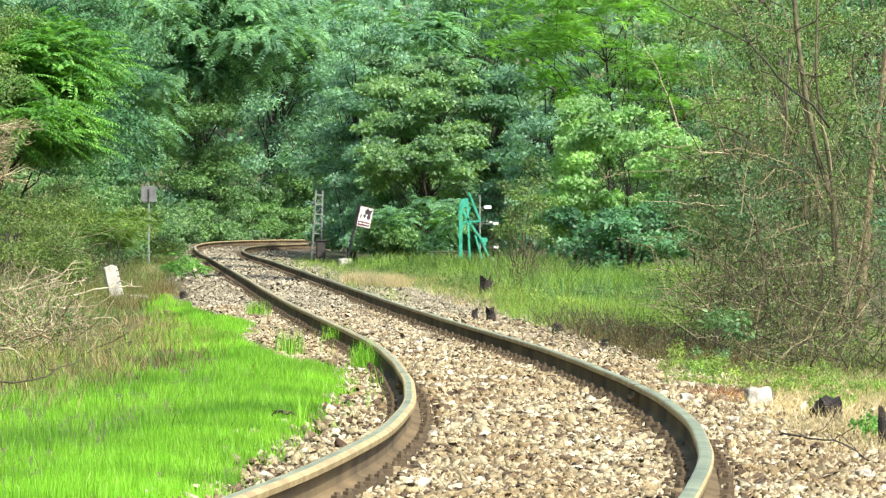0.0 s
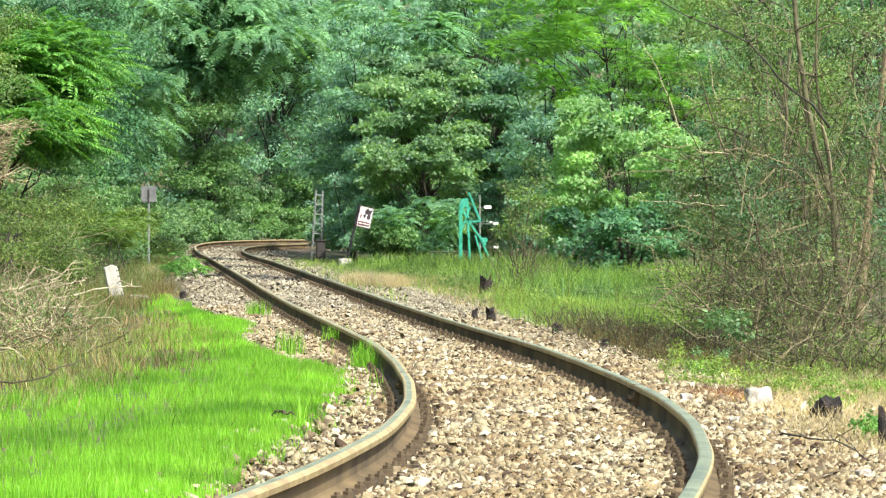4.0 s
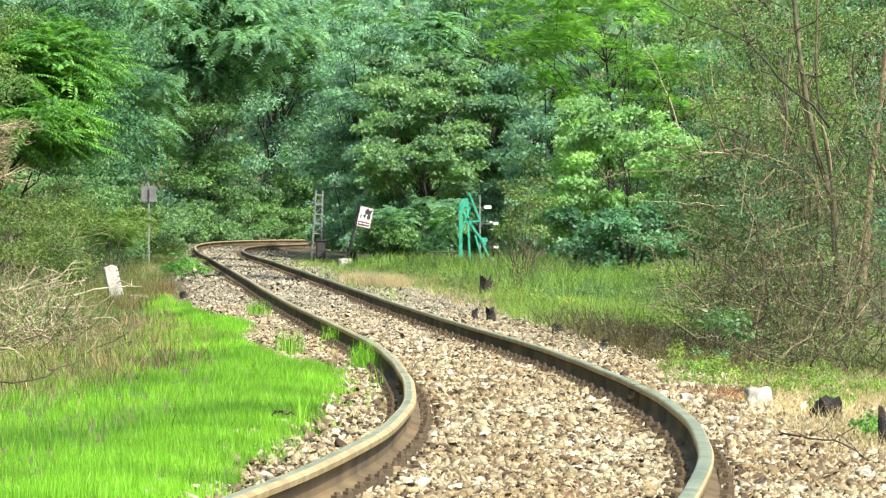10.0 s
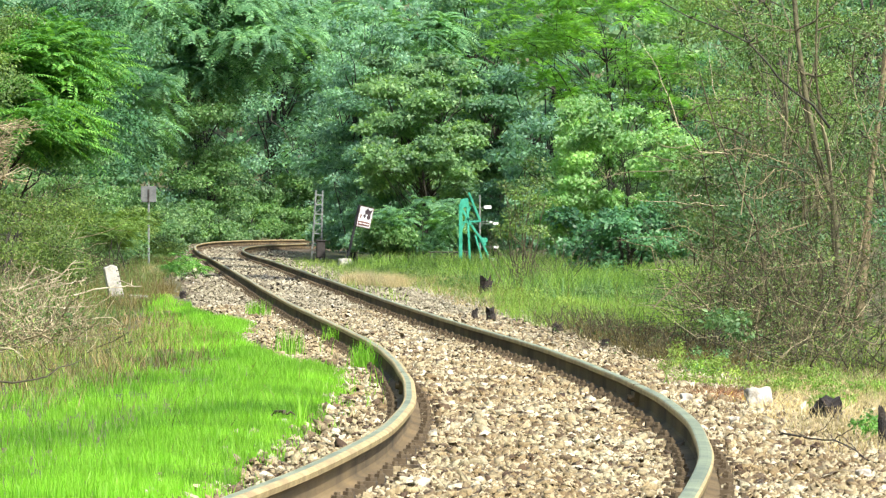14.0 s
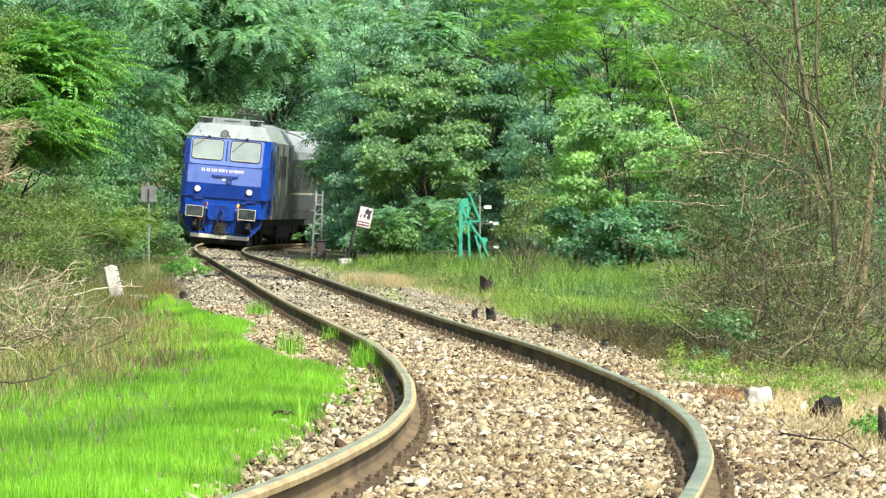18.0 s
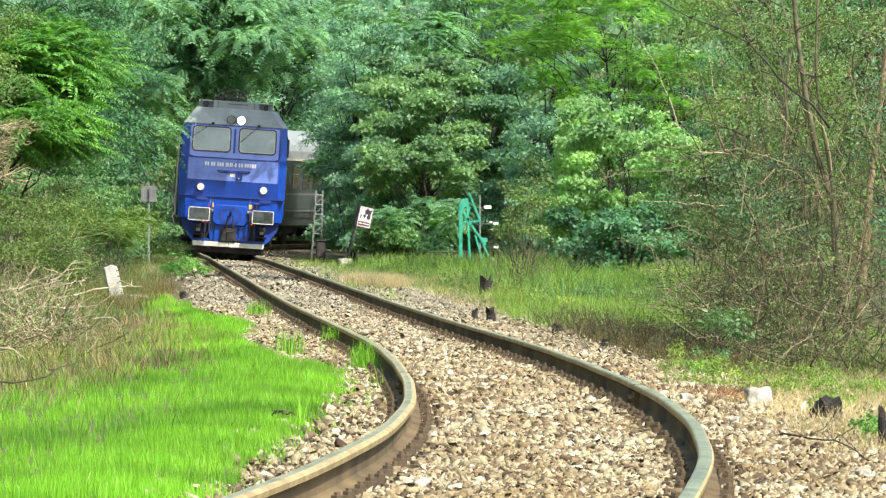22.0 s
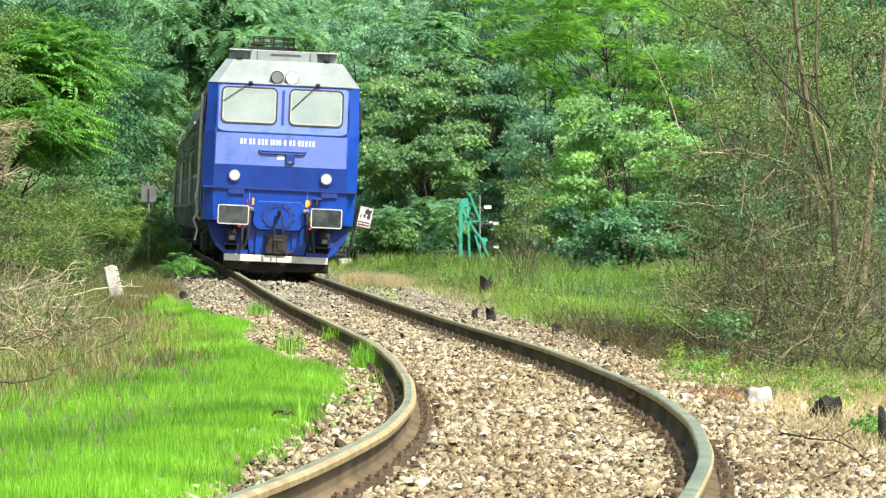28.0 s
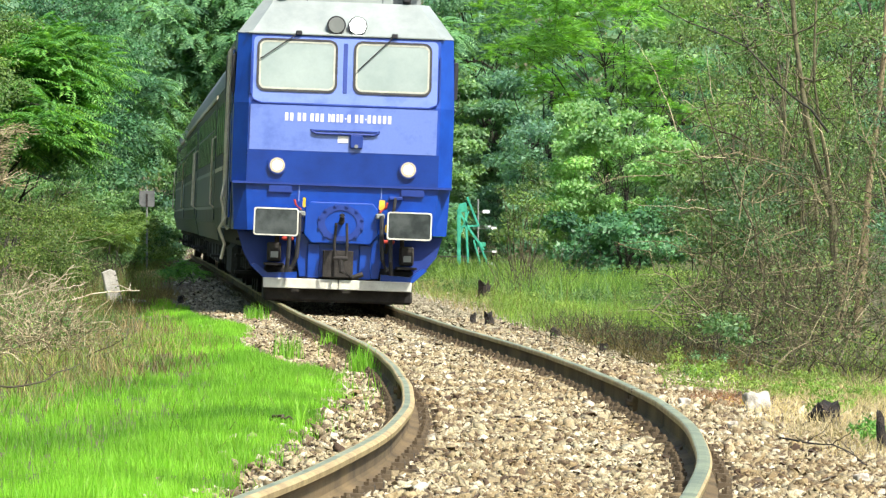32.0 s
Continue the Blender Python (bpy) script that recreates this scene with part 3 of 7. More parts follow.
def limb_paths(rng, starts, ends, k=6, bend=0.12, sag=0.0):
    t = np.linspace(0, 1, k)[None, :, None]
    L = np.linalg.norm(ends - starts, axis=-1)[:, None, None]
    w = rng.normal(0, 1, (len(starts), 1, 3)) * bend * L
    w2 = rng.normal(0, 1, (len(starts), k, 3)) * bend * 0.22 * L * (t * (1 - t) * 4) 
    p = starts[:, None] * (1 - t) + ends[:, None] * t + w * (t * (1 - t) * 2) + w2
    p[..., 2] += (sag * L * (t * (1 - t) * 4))[..., 0]
    return p


def crown_centres(rng, lo, hi, n, r0, r1):
    """Leaf clumps scattered through a box, rounded off towards its corners."""
    lo, hi = np.array(lo), np.array(hi)
    out = []
    while len(out) < n:
        q = rng.uniform(-1, 1, 3)
        if (np.abs(q) ** 2.6).sum() < 1.25:
            out.append((lo + hi) / 2 + q * (hi - lo) / 2)
    c = np.array(out)
    r = rng.uniform(r0, r1, (n, 1)) * np.array([[1.3, 1.3, 0.5]]) * rng.uniform(0.8, 1.2, (n, 3))
    return c, r


def make_tree(name, label, category, foot, lo, hi, clumps, r0, r1, kind, leaves, size, leaf_material, seed, trunk=0.12, bark=None, stems=1, twigs=60, group="", spread=0.75, low=0.3, droop=0.45):
    """A tree or bush: trunk and limbs that reach its leaf clumps, and a crown of single leaves."""
    rng = np.random.default_rng(seed)
    x, y = foot
    base = np.array([x, y, ground_at(x, y) - 0.05])
    top = thing(name, label, category, Matrix.Translation(base), group)
    clumps = int(clumps * 0.9)
    c, r = crown_centres(rng, lo, hi, clumps, r0 * 0.8, r1 * 0.95)
    if kind == "pinnate":
        v, f = pinnate_leaves(rng, c, r, leaves, size[0], size[3], size[1], size[2], droop, y > 130)
    else:
        v, f = broad_leaves(rng, c, r, int(leaves * 1.35), size[0] * 0.86, size[1] * 0.86, 0.3, y > 90)
    part_np("crown", mesh_np("crown", v - base, f, leaf_material), top)
    # trunk, limbs and twigs
    mid = np.array([(lo[0] + hi[0]) / 2, (lo[1] + hi[1]) / 2, 0])
    height = hi[2] - base[2]
    for q in range(stems):
        head = base + (mid - base) * np.array([spread, spread, 0]) + np.array([rng.normal(0, 0.25) * (stems > 1), rng.normal(0, 0.2) * (stems > 1), height * rng.uniform(0.72, 0.85)])
        start = base + np.array([rng.normal(0, 0.12), rng.normal(0, 0.12), 0]) * (stems > 1)
        p = limb_paths(rng, start[None], head[None], 9, 0.05)
        rad = np.linspace(1.0, 0.25, 9)[None] * trunk
        v, f = tubes(p - base, rad, 8)
        part_np("trunk", mesh_np("trunk", v, f, bark or M_BARK, True), top)
        if q == 0:
            main = p[0]
    starts = main[np.clip((rng.uniform(low, 1, clumps) * 8).astype(int), 0, 8)]
    p = limb_paths(rng, starts, c, 6, 0.12, 0.05)
    rad = np.linspace(1, 0.22, 6)[None] * (trunk * rng.uniform(0.14, 0.3, clumps))[:, None]
    for q in range(clumps):
        v, f = tubes(p[q:q + 1] - base, rad[q:q + 1], 5)
        part_np("limb", mesh_np("limb", v, f, bark or M_BARK, True), top)
    if twigs:
        i = rng.integers(0, clumps, twigs)
        ends = c[i] + norm(rng.normal(0, 1, (twigs, 3)) + np.array([0, 0, 0.3])) * r[i] * 1.05
        p2 = limb_paths(rng, c[i], ends, 6, 0.15)
        v, f = tubes(p2 - base, np.linspace(1, 0.36, 6)[None] * np.full((twigs, 1), min(0.011, 0.2 * trunk + 0.001)), 4)
        tagged(part_np("twigwork", mesh_np("twigwork", v, f, bark or M_BARK, True), top), kind="stuff")
    return top


def grass_mesh(name, x, y, h, w, material, seed, lean=0.25, z=None):
    """Single upright blades, each bent a little its own way."""
    rng = np.random.default_rng(seed + 5000)
    n = len(x)
    z = ground_z(x, y) if z is None else z
    p = np.stack([x, y, z - 0.01], -1)
    a = rng.uniform(0, 2 * np.pi, n)
    s = np.stack([np.cos(a), np.sin(a), np.zeros(n)], -1) * w[:, None] * 0.5
    b = np.stack([rng.normal(0, lean, n), rng.normal(0, lean, n), np.ones(n)], -1)
    m = p + b * np.array([0.35, 0.35, 0.5]) * h[:, None]
    t = p + b * h[:, None]
    v = np.stack([p - s, p + s, m + s * 0.8, t, m - s * 0.8], 1).reshape(-1, 3)
    q = np.arange(n)[:, None] * 5
    f = np.concatenate([q + np.array([[0, 1, 2]]), q + np.array([[0, 2, 4]]), q + np.array([[4, 2, 3]])])
    return mesh_np(name, v, f, material)


# ---- vegetation ----
def plant_trees():
    T = make_tree
    heaven = "tree of heaven with long drooping feathery bright green leaves"
    # bank on the outside of the near straight
    T("tree_of_heaven", heaven, "tree", (-8.2, 99), (-7.2, 95, 1.35), (-6.1, 102, 3.1), 30, 0.35, 0.6, "pinnate", 1700, (0.72, 0.15, 0.046, 13), G_HEAVEN, 101, 0.09, droop=0.3)
    T("bush", "pale dusty shrub leaning out high on the bank", "bush", (-8.9, 95), (-8.2, 91, 1.6), (-6.55, 98, 4.4), 30, 0.3, 0.5, "broad", 12000, (0.062, 0.04), G_OLIVE, 251, 0.04, None, 3, 60)
    T("bush", "dead pale bramble hanging down the bank", "bush", (-8.2, 93), (-7.6, 90, 0.7), (-6.5, 96, 1.75), 16, 0.3, 0.45, "broad", 260, (0.05, 0.025), G_STRAW, 252, 0.02, M_TWIG, 3, 420)
    T("bush", "olive green bramble bush with dead stems on the bank", "bush", (-7.8, 99), (-9.2, 95, -0.9), (-6.0, 103, 1.3), 34, 0.35, 0.55, "broad", 16000, (0.056, 0.036), G_BRAMBLE, 102, 0.05, None, 4, 160)
    T("bush", "dense light green bush on the bank beside the line", "bush", (-8.7, 122), (-10.2, 117, -0.9), (-6.7, 127, 1.5), 34, 0.4, 0.7, "broad", 22000, (0.075, 0.046), G_BUSH, 103, 0.05, None, 4, 90)
    T("bush", "dense light green bush on the bank beside the line", "bush", (-8.6, 141), (-10.5, 136, -0.8), (-7.2, 147, 1.2), 28, 0.4, 0.65, "broad", 17000, (0.085, 0.052), G_BUSH, 104, 0.05, None, 4, 90)
    # dark leaf colour takes the place of shade from a canopy
    T("broadleaf_tree", "broadleaf tree with small leaves on the bank, darkened for canopy shade", "tree", (-10.5, 130), (-9.6, 125, 1.3), (-6.5, 136, 5.6), 70, 0.38, 0.66, "broad", 30000, (0.095, 0.06), G_DARK, 105, 0.12)
    T("tree_of_heaven", heaven, "tree", (-9.6, 142), (-8.4, 138, 2.2), (-6.3, 146, 5.6), 22, 0.5, 0.8, "pinnate", 700, (0.72, 0.16, 0.05, 12), G_FRESH, 106, 0.1, droop=0.6)
    T("bush", "low green bush near the outer rail", "bush", (-9.0, 165), (-10.8, 160, -0.6), (-8.3, 170, 0.7), 22, 0.4, 0.6, "broad", 9000, (0.115, 0.074), G_BUSH, 107, 0.05, None, 3, 60)
    T("broadleaf_tree", "dark broadleaf tree at the back of the bank", "tree", (-12.5, 178), (-15.0, 172, -0.2), (-9.6, 185, 7.4), 44, 0.7, 1.2, "broad", 17000, (0.162, 0.108), G_DARK, 108, 0.2)
    T("bush", "pale leaved bush at the outside of the bend", "bush", (-11.0, 194), (-13.0, 188, -0.5), (-9.9, 201, 1.5), 26, 0.45, 0.8, "broad", 10000, (0.135, 0.088), G_BUSH, 109, 0.05, None, 4, 60)
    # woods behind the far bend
    far = "broadleaf tree in the woods behind the bend, leaves blued with haze"
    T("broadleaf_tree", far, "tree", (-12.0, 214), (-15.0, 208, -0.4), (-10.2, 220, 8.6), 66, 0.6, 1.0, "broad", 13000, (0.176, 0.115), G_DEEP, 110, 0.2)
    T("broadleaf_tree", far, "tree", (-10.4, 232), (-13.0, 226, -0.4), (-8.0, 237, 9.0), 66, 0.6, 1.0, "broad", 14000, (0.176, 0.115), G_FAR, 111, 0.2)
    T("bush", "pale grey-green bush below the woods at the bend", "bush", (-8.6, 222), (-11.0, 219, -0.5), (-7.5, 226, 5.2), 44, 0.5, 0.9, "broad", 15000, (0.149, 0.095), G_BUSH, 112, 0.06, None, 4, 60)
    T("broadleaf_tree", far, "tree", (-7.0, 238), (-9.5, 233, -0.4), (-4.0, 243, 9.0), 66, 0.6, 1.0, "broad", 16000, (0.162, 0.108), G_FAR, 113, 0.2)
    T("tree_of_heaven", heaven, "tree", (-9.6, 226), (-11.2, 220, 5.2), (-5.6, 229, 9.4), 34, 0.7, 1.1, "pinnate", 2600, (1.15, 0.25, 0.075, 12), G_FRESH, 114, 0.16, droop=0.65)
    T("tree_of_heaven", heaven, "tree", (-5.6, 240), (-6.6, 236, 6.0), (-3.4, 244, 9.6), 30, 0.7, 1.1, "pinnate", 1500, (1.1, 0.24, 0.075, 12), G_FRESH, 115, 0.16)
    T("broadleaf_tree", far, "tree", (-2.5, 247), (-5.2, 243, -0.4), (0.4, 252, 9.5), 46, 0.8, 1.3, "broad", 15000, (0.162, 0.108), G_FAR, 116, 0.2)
    T("locust_bush", "soft feathery light green locust shoots on the bank", "bush", (-6.6, 120), (-7.0, 117.5, -0.35), (-6.25, 122.5, 0.25), 14, 0.25, 0.4, "pinnate", 700, (0.34, 0.075, 0.03, 9), G_OLIVE, 256, 0.015, None, 4, 20, droop=0.2)
    T("bush", "low feathery green shoots at the foot of the bank", "bush", (-4.9, 110), (-5.05, 107, -1.0), (-4.5, 113, -0.5), 14, 0.1, 0.17, "pinnate", 190, (0.24, 0.06, 0.022, 7), G_HEAVEN, 257, 0.012, None, 4, 20)
    T("sapling", "leafy blue-green sapling at the edge of the thicket", "tree", (2.45, 50), (2.28, 49, -0.95), (2.55, 51, -0.72), 12, 0.07, 0.11, "broad", 340, (0.055, 0.032), G_MID, 258, 0.008, M_BARK, 3, 20)
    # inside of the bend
    T("broadleaf_tree", "leafy tree hanging over the inside of the bend, blued with haze", "tree", (-2.1, 188), (-3.75, 184, -0.4), (-0.8, 193, 6.8), 70, 0.36, 0.64, "broad", 22000, (0.128, 0.088), G_FAR, 120, 0.14)
    T("broadleaf_tree", "dense tree at the inside of the bend, blued with haze", "tree", (-3.0, 197), (-3.98, 194.5, 0.3), (-1.8, 200, 5.6), 44, 0.4, 0.62, "broad", 11000, (0.13, 0.09), G_FAR, 138, 0.12)
    # one maple split in two, light and shade put into the leaf colours
    T("maple_tree", "large maple with dense olive leaves, coloured as its sunlit half", "tree", (-0.6, 186), (-2.5, 180, 0.6), (0.9, 190, 5.3), 84, 0.34, 0.62, "broad", 30000, (0.16, 0.125), G_MAPLE, 121, 0.16)
    T("maple_tree", "maple with dense broad leaves, coloured as the shaded half", "tree", (1.5, 189), (0.3, 185, 0.8), (2.5, 193, 5.0), 56, 0.36, 0.62, "broad", 22000, (0.16, 0.12), G_DEEP, 253, 0.16)
    T("broadleaf_tree", "dark broadleaf tree standing behind the maples", "tree", (1.0, 203), (-1.0, 199, 4.8), (3.0, 206, 9.0), 34, 0.6, 1.0, "broad", 15000, (0.14, 0.09), G_DEEP, 254, 0.14)
    T("maple_tree", "sunlit maple with olive green leaves behind the sign", "tree", (-0.6, 176), (-2.3, 172, 0.9), (1.0, 179, 2.6), 46, 0.28, 0.46, "broad", 13000, (0.14, 0.105), G_MAPLE, 122, 0.08)
    T("tree_of_heaven", heaven, "tree", (-0.9, 194), (-2.2, 191, 4.7), (0.3, 197, 7.0), 16, 0.5, 0.8, "pinnate", 800, (0.85, 0.2, 0.06, 12), G_FRESH, 123, 0.1)
    T("locust_tree", "young locust with light feathery sprays at the bend", "tree", (-3.0, 203), (-4.2, 200, 1.3), (-2.5, 205, 6.0), 26, 0.45, 0.7, "pinnate", 950, (0.6, 0.13, 0.05, 10), G_FRESH, 255, 0.07)
    T("locust_tree", "locust tree with bright feathery leaves", "tree", (4.6, 143), (1.3, 138, 2.7), (5.6, 148, 6.2), 44, 0.45, 0.8, "pinnate", 3600, (0.42, 0.085, 0.036, 10), G_LOCUST, 124, 0.07, droop=0.25)
    T("broadleaf_tree", "tall broadleaf tree at the edge of the clearing", "tree", (6.0, 156), (4.4, 150, -0.4), (8.6, 164, 5.6), 66, 0.42, 0.75, "broad", 20000, (0.149, 0.101), G_MAPLE, 125, 0.18)
    T("bush", "pale bush with small rounded leaves, sunlight put into their colour", "bush", (3.6, 124), (2.0, 121, -0.6), (5.4, 127, 2.6), 120, 0.2, 0.38, "broad", 34000, (0.101, 0.074), G_SUNNY, 126, 0.025, None, 5, 200)
    # the dark leaves carry the shade below the pale bush
    T("bush", "bush at the clearing's edge, its shade put into dark leaves", "bush", (3.6, 114), (2.3, 110, -0.8), (5.0, 118, 0.5), 44, 0.24, 0.4, "broad", 9000, (0.108, 0.081), G_DARK, 127, 0.05, None, 4, 120)
    T("bush", "slender young saplings with thin reddish stems", "bush", (1.5, 112), (1.1, 109.5, -0.3), (1.95, 114.5, 1.2), 16, 0.2, 0.36, "broad", 1700, (0.075, 0.045), G_OLIVE, 128, 0.014, M_TWIG_DARK, 11, 120)
    T("broadleaf_tree", "broadleaf tree with fine yellowish green leaves", "tree", (6.4, 100), (3.4, 96, -0.4), (8.2, 105, 5.2), 34, 0.3, 0.55, "broad", 13000, (0.066, 0.04), G_DARK, 129, 0.12)
    T("broadleaf_tree", "broadleaf tree with fine mid green leaves", "tree", (6.3, 82), (4.0, 77, -0.6), (7.6, 88, 4.4), 36, 0.3, 0.52, "broad", 20000, (0.06, 0.038), G_MID, 130, 0.1)
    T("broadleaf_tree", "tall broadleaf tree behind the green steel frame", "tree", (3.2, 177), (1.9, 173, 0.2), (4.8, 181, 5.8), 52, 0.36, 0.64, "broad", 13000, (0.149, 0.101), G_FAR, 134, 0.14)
    # unseen tall trees, added so that their crowns shade the line
    over = "unseen tall broadleaf tree, its crown placed over the line for shade"
    T("broadleaf_tree", over, "tree", (7.6, 160), (-4.3, 155.4, 7.6), (-1.2, 163.9, 10.4), 30, 0.7, 1.1, "broad", 15000, (0.2, 0.14), G_MID, 135, 0.16, None, 1, 20, spread=0.1, low=0.85)
    T("broadleaf_tree", over, "tree", (7.6, 137), (-3.3, 131.7, 6.7), (-0.2, 138.1, 9.6), 30, 0.65, 1.0, "broad", 15000, (0.19, 0.13), G_MID, 136, 0.16, None, 1, 20, spread=0.1, low=0.85)
    T("broadleaf_tree", over, "tree", (6.9, 113), (-1.6, 111.0, 5.2), (1.1, 116.0, 7.8), 26, 0.6, 0.9, "broad", 7000, (0.18, 0.12), G_MID, 137, 0.14, None, 1, 20, spread=0.1, low=0.85)
    # undergrowth below the trees inside the bend
    for k, (ux, uy, uw, uh) in enumerate(((-1.5, 179, 1.3, 1.8), (0.1, 178, 1.3, 2.1), (1.6, 178, 1.3, 2.2), (3.2, 172, 1.4, 1.8), (-2.9, 184, 1.0, 1.2), (4.8, 168, 1.4, 1.6))):
        T("bush", "shaded undergrowth below the trees, leaves blued with haze", "bush", (ux, uy), (ux - uw, uy - 2, -0.7), (ux + uw, uy + 2, -0.7 + uh), 16, 0.35, 0.6, "broad", 6500, (0.12, 0.08), G_FAR, 140 + k, 0.03, None, 3, 20)
    for k, (ux, uy, uw, uh) in enumerate(((-7.7, 128, 0.7, 0.8), (-8.0, 150, 0.8, 0.9), (-8.5, 172, 0.8, 1.0), (-9.6, 186, 0.9, 1.3))):
        T("bush", "low leafy bush beside the outer rail", "bush", (ux, uy), (ux - uw, uy - 4, -0.8), (ux + uw, uy + 4, -0.8 + uh), 18, 0.3, 0.5, "broad", 5500, (0.10, 0.07), G_BUSH if k % 2 else G_MID, 150 + k, 0.03, None, 3, 20)
    for k, (ux, uy, uw, uh) in enumerate(((-1.9, 173, 0.7, 0.6), (-0.9, 170, 0.9, 0.45), (3.6, 160, 1.2, 1.6), (-2.75, 180, 0.85, 3.4))):
        T("bush", "leafy bush in front of the trees inside the bend, blued with haze", "bush", (ux, uy), (ux - uw, uy - 2, -0.75), (ux + uw, uy + 2, -0.75 + uh), 18, 0.3, 0.55, "broad", 6500, (0.11, 0.075), G_FAR, 170 + k, 0.03, None, 3, 20)
    T("bush", "olive green bush around the post of the grey sign", "bush", (-7.5, 138), (-8.6, 133, -0.8), (-6.35, 142, 0.42), 26, 0.25, 0.45, "broad", 17000, (0.06, 0.036), G_BRAMBLE, 180, 0.03, None, 4, 60)
    T("bush", "olive green bush on the bank above the brushwood", "bush", (-6.9, 92), (-8.0, 88, -0.8), (-5.5, 97, 0.5), 26, 0.25, 0.45, "broad", 12000, (0.048, 0.03), G_BRAMBLE, 181, 0.03, None, 4, 80)
    T("bush", "shaded dark thicket inside the scrub", "bush", (3.6, 66), (2.8, 62, -1.0), (5.0, 70, 1.1), 30, 0.3, 0.5, "broad", 10000, (0.07, 0.04), G_SCRUB, 182, 0.03, None, 4, 60)
    T("tree_of_heaven", "young tree of heaven with spreading feathery leaves", "tree", (-0.8, 168.5), (-1.9, 167, -0.3), (0.5, 171, 0.75), 16, 0.3, 0.5, "pinnate", 330, (0.55, 0.14, 0.05, 10), G_FRESH, 186, 0.02, None, 2, 10)
    T("bush", "sunlit green bush beside the sign", "bush", (-1.7, 170), (-2.3, 168, -0.7), (-0.9, 172, 0.2), 18, 0.3, 0.5, "broad", 6500, (0.11, 0.075), G_BUSH, 187, 0.03, None, 3, 20)
    T("sapling", "slender leafy sapling standing in the scrub", "tree", (3.4, 60), (3.0, 58, -0.7), (3.75, 62, 1.0), 16, 0.16, 0.3, "broad", 3200, (0.05, 0.03), G_MID, 183, 0.02, M_BARK_GREEN, 2, 60)
    T("sapling", "slender leafy sapling standing in the scrub", "tree", (4.35, 56), (4.1, 54, -0.5), (4.8, 58, 1.8), 16, 0.16, 0.3, "broad", 2600, (0.05, 0.03), G_FAR, 184, 0.02, M_BARK_GREEN, 2, 60)
    for k, (ux, uy, uw, uh, gm) in enumerate(((1.80, 46.0, 0.07, 0.36, G_WEED), (2.12, 45.5, 0.14, 0.27, G_WEED), (2.55, 44.0, 0.10, 0.12, G_MEADOW), (2.40, 33.2, 0.09, 0.19, G_HEAVEN), (2.47, 38.7, 0.10, 0.25, G_MEADOW), (2.75, 41.5, 0.16, 0.18, G_MEADOW), (2.05, 47.5, 0.16, 0.2, G_MEADOW), (2.4, 43.5, 0.2, 0.16, G_WEED), (3.0, 47.0, 0.2, 0.22, G_WEED), (2.2, 50.0, 0.2, 0.25, G_FRESH), (3.45, 40.0, 0.15, 0.2, G_WEED), (2.6, 46.5, 0.3, 0.2, G_WEED), (3.3, 45.0, 0.3, 0.16, G_MEADOW))):
        z0 = ground_at(ux, uy)
        T("weed_plant", "leafy yellow-green weed growing at the edge of the stones", "weed", (ux, uy), (ux - uw, uy - 0.4, z0 + 0.04), (ux + uw, uy + 0.4, z0 + uh), 12, 0.04, 0.07, "broad", 260, (0.038, 0.014), gm, 190 + k, 0.006, G_WEED, 3, 0)
    for k, (ux, uy, uw, uh, un) in enumerate(((-0.63, 47.0, 0.10, 0.26, 160), (-1.35, 52.0, 0.15, 0.25, 120), (-0.78, 32.5, 0.03, 0.2, 24), (-1.05, 58.0, 0.12, 0.2, 90), (-2.3, 74.0, 0.15, 0.22, 160), (-0.95, 28.0, 0.06, 0.16, 50), (-0.82, 39.0, 0.12, 0.1, 90))):
        rng = np.random.default_rng(600 + k)
        gx, gy = ux + rng.normal(0, uw * 0.5, un), uy + rng.normal(0, uw * 3, un)
        tagged(new("grass_tuft", grass_mesh("grass_tuft", gx, gy, rng.uniform(0.5, 1.1, un) * uh, rng.uniform(0.005, 0.009, un), G_HORSETAIL, 610 + k, 0.2)), "tuft of green horsetail growing from the stones", "grass", kind="stuff")
    for k, (ux, uy, uw, uh) in enumerate(((-10.6, 226, 1.6, 2.2), (-8.2, 230, 1.6, 2.6), (-5.6, 235, 1.6, 2.9), (-2.8, 243, 1.6, 2.4), (-12.6, 206, 1.2, 1.6))):
        T("bush", "pale green undergrowth below the far woods", "bush", (ux, uy), (ux - uw, uy - 2, -0.7), (ux + uw, uy + 2, -0.7 + uh), 18, 0.4, 0.7, "broad", 6000, (0.15, 0.10), G_MID if k % 2 else G_BUSH, 160 + k, 0.03, None, 3, 10)
    for k, (ux, uy, uw, uh) in enumerate(((-9.3, 208, 0.8, 1.2), (-8.7, 213, 0.8, 1.3), (-8.0, 218, 0.8, 1.2), (-7.3, 224, 0.9, 1.6), (-9.9, 202, 0.7, 1.0), (-6.3, 229, 1.0, 1.2))):
        T("bush", "low pale green bush along the outside of the bend", "bush", (ux, uy), (ux - uw, uy - 2.5, -0.6), (ux + uw, uy + 2.5, -0.6 + uh), 16, 0.3, 0.5, "broad", 4500, (0.13, 0.085), G_BUSH if k % 2 else G_MID, 210 + k, 0.03, None, 3, 10)
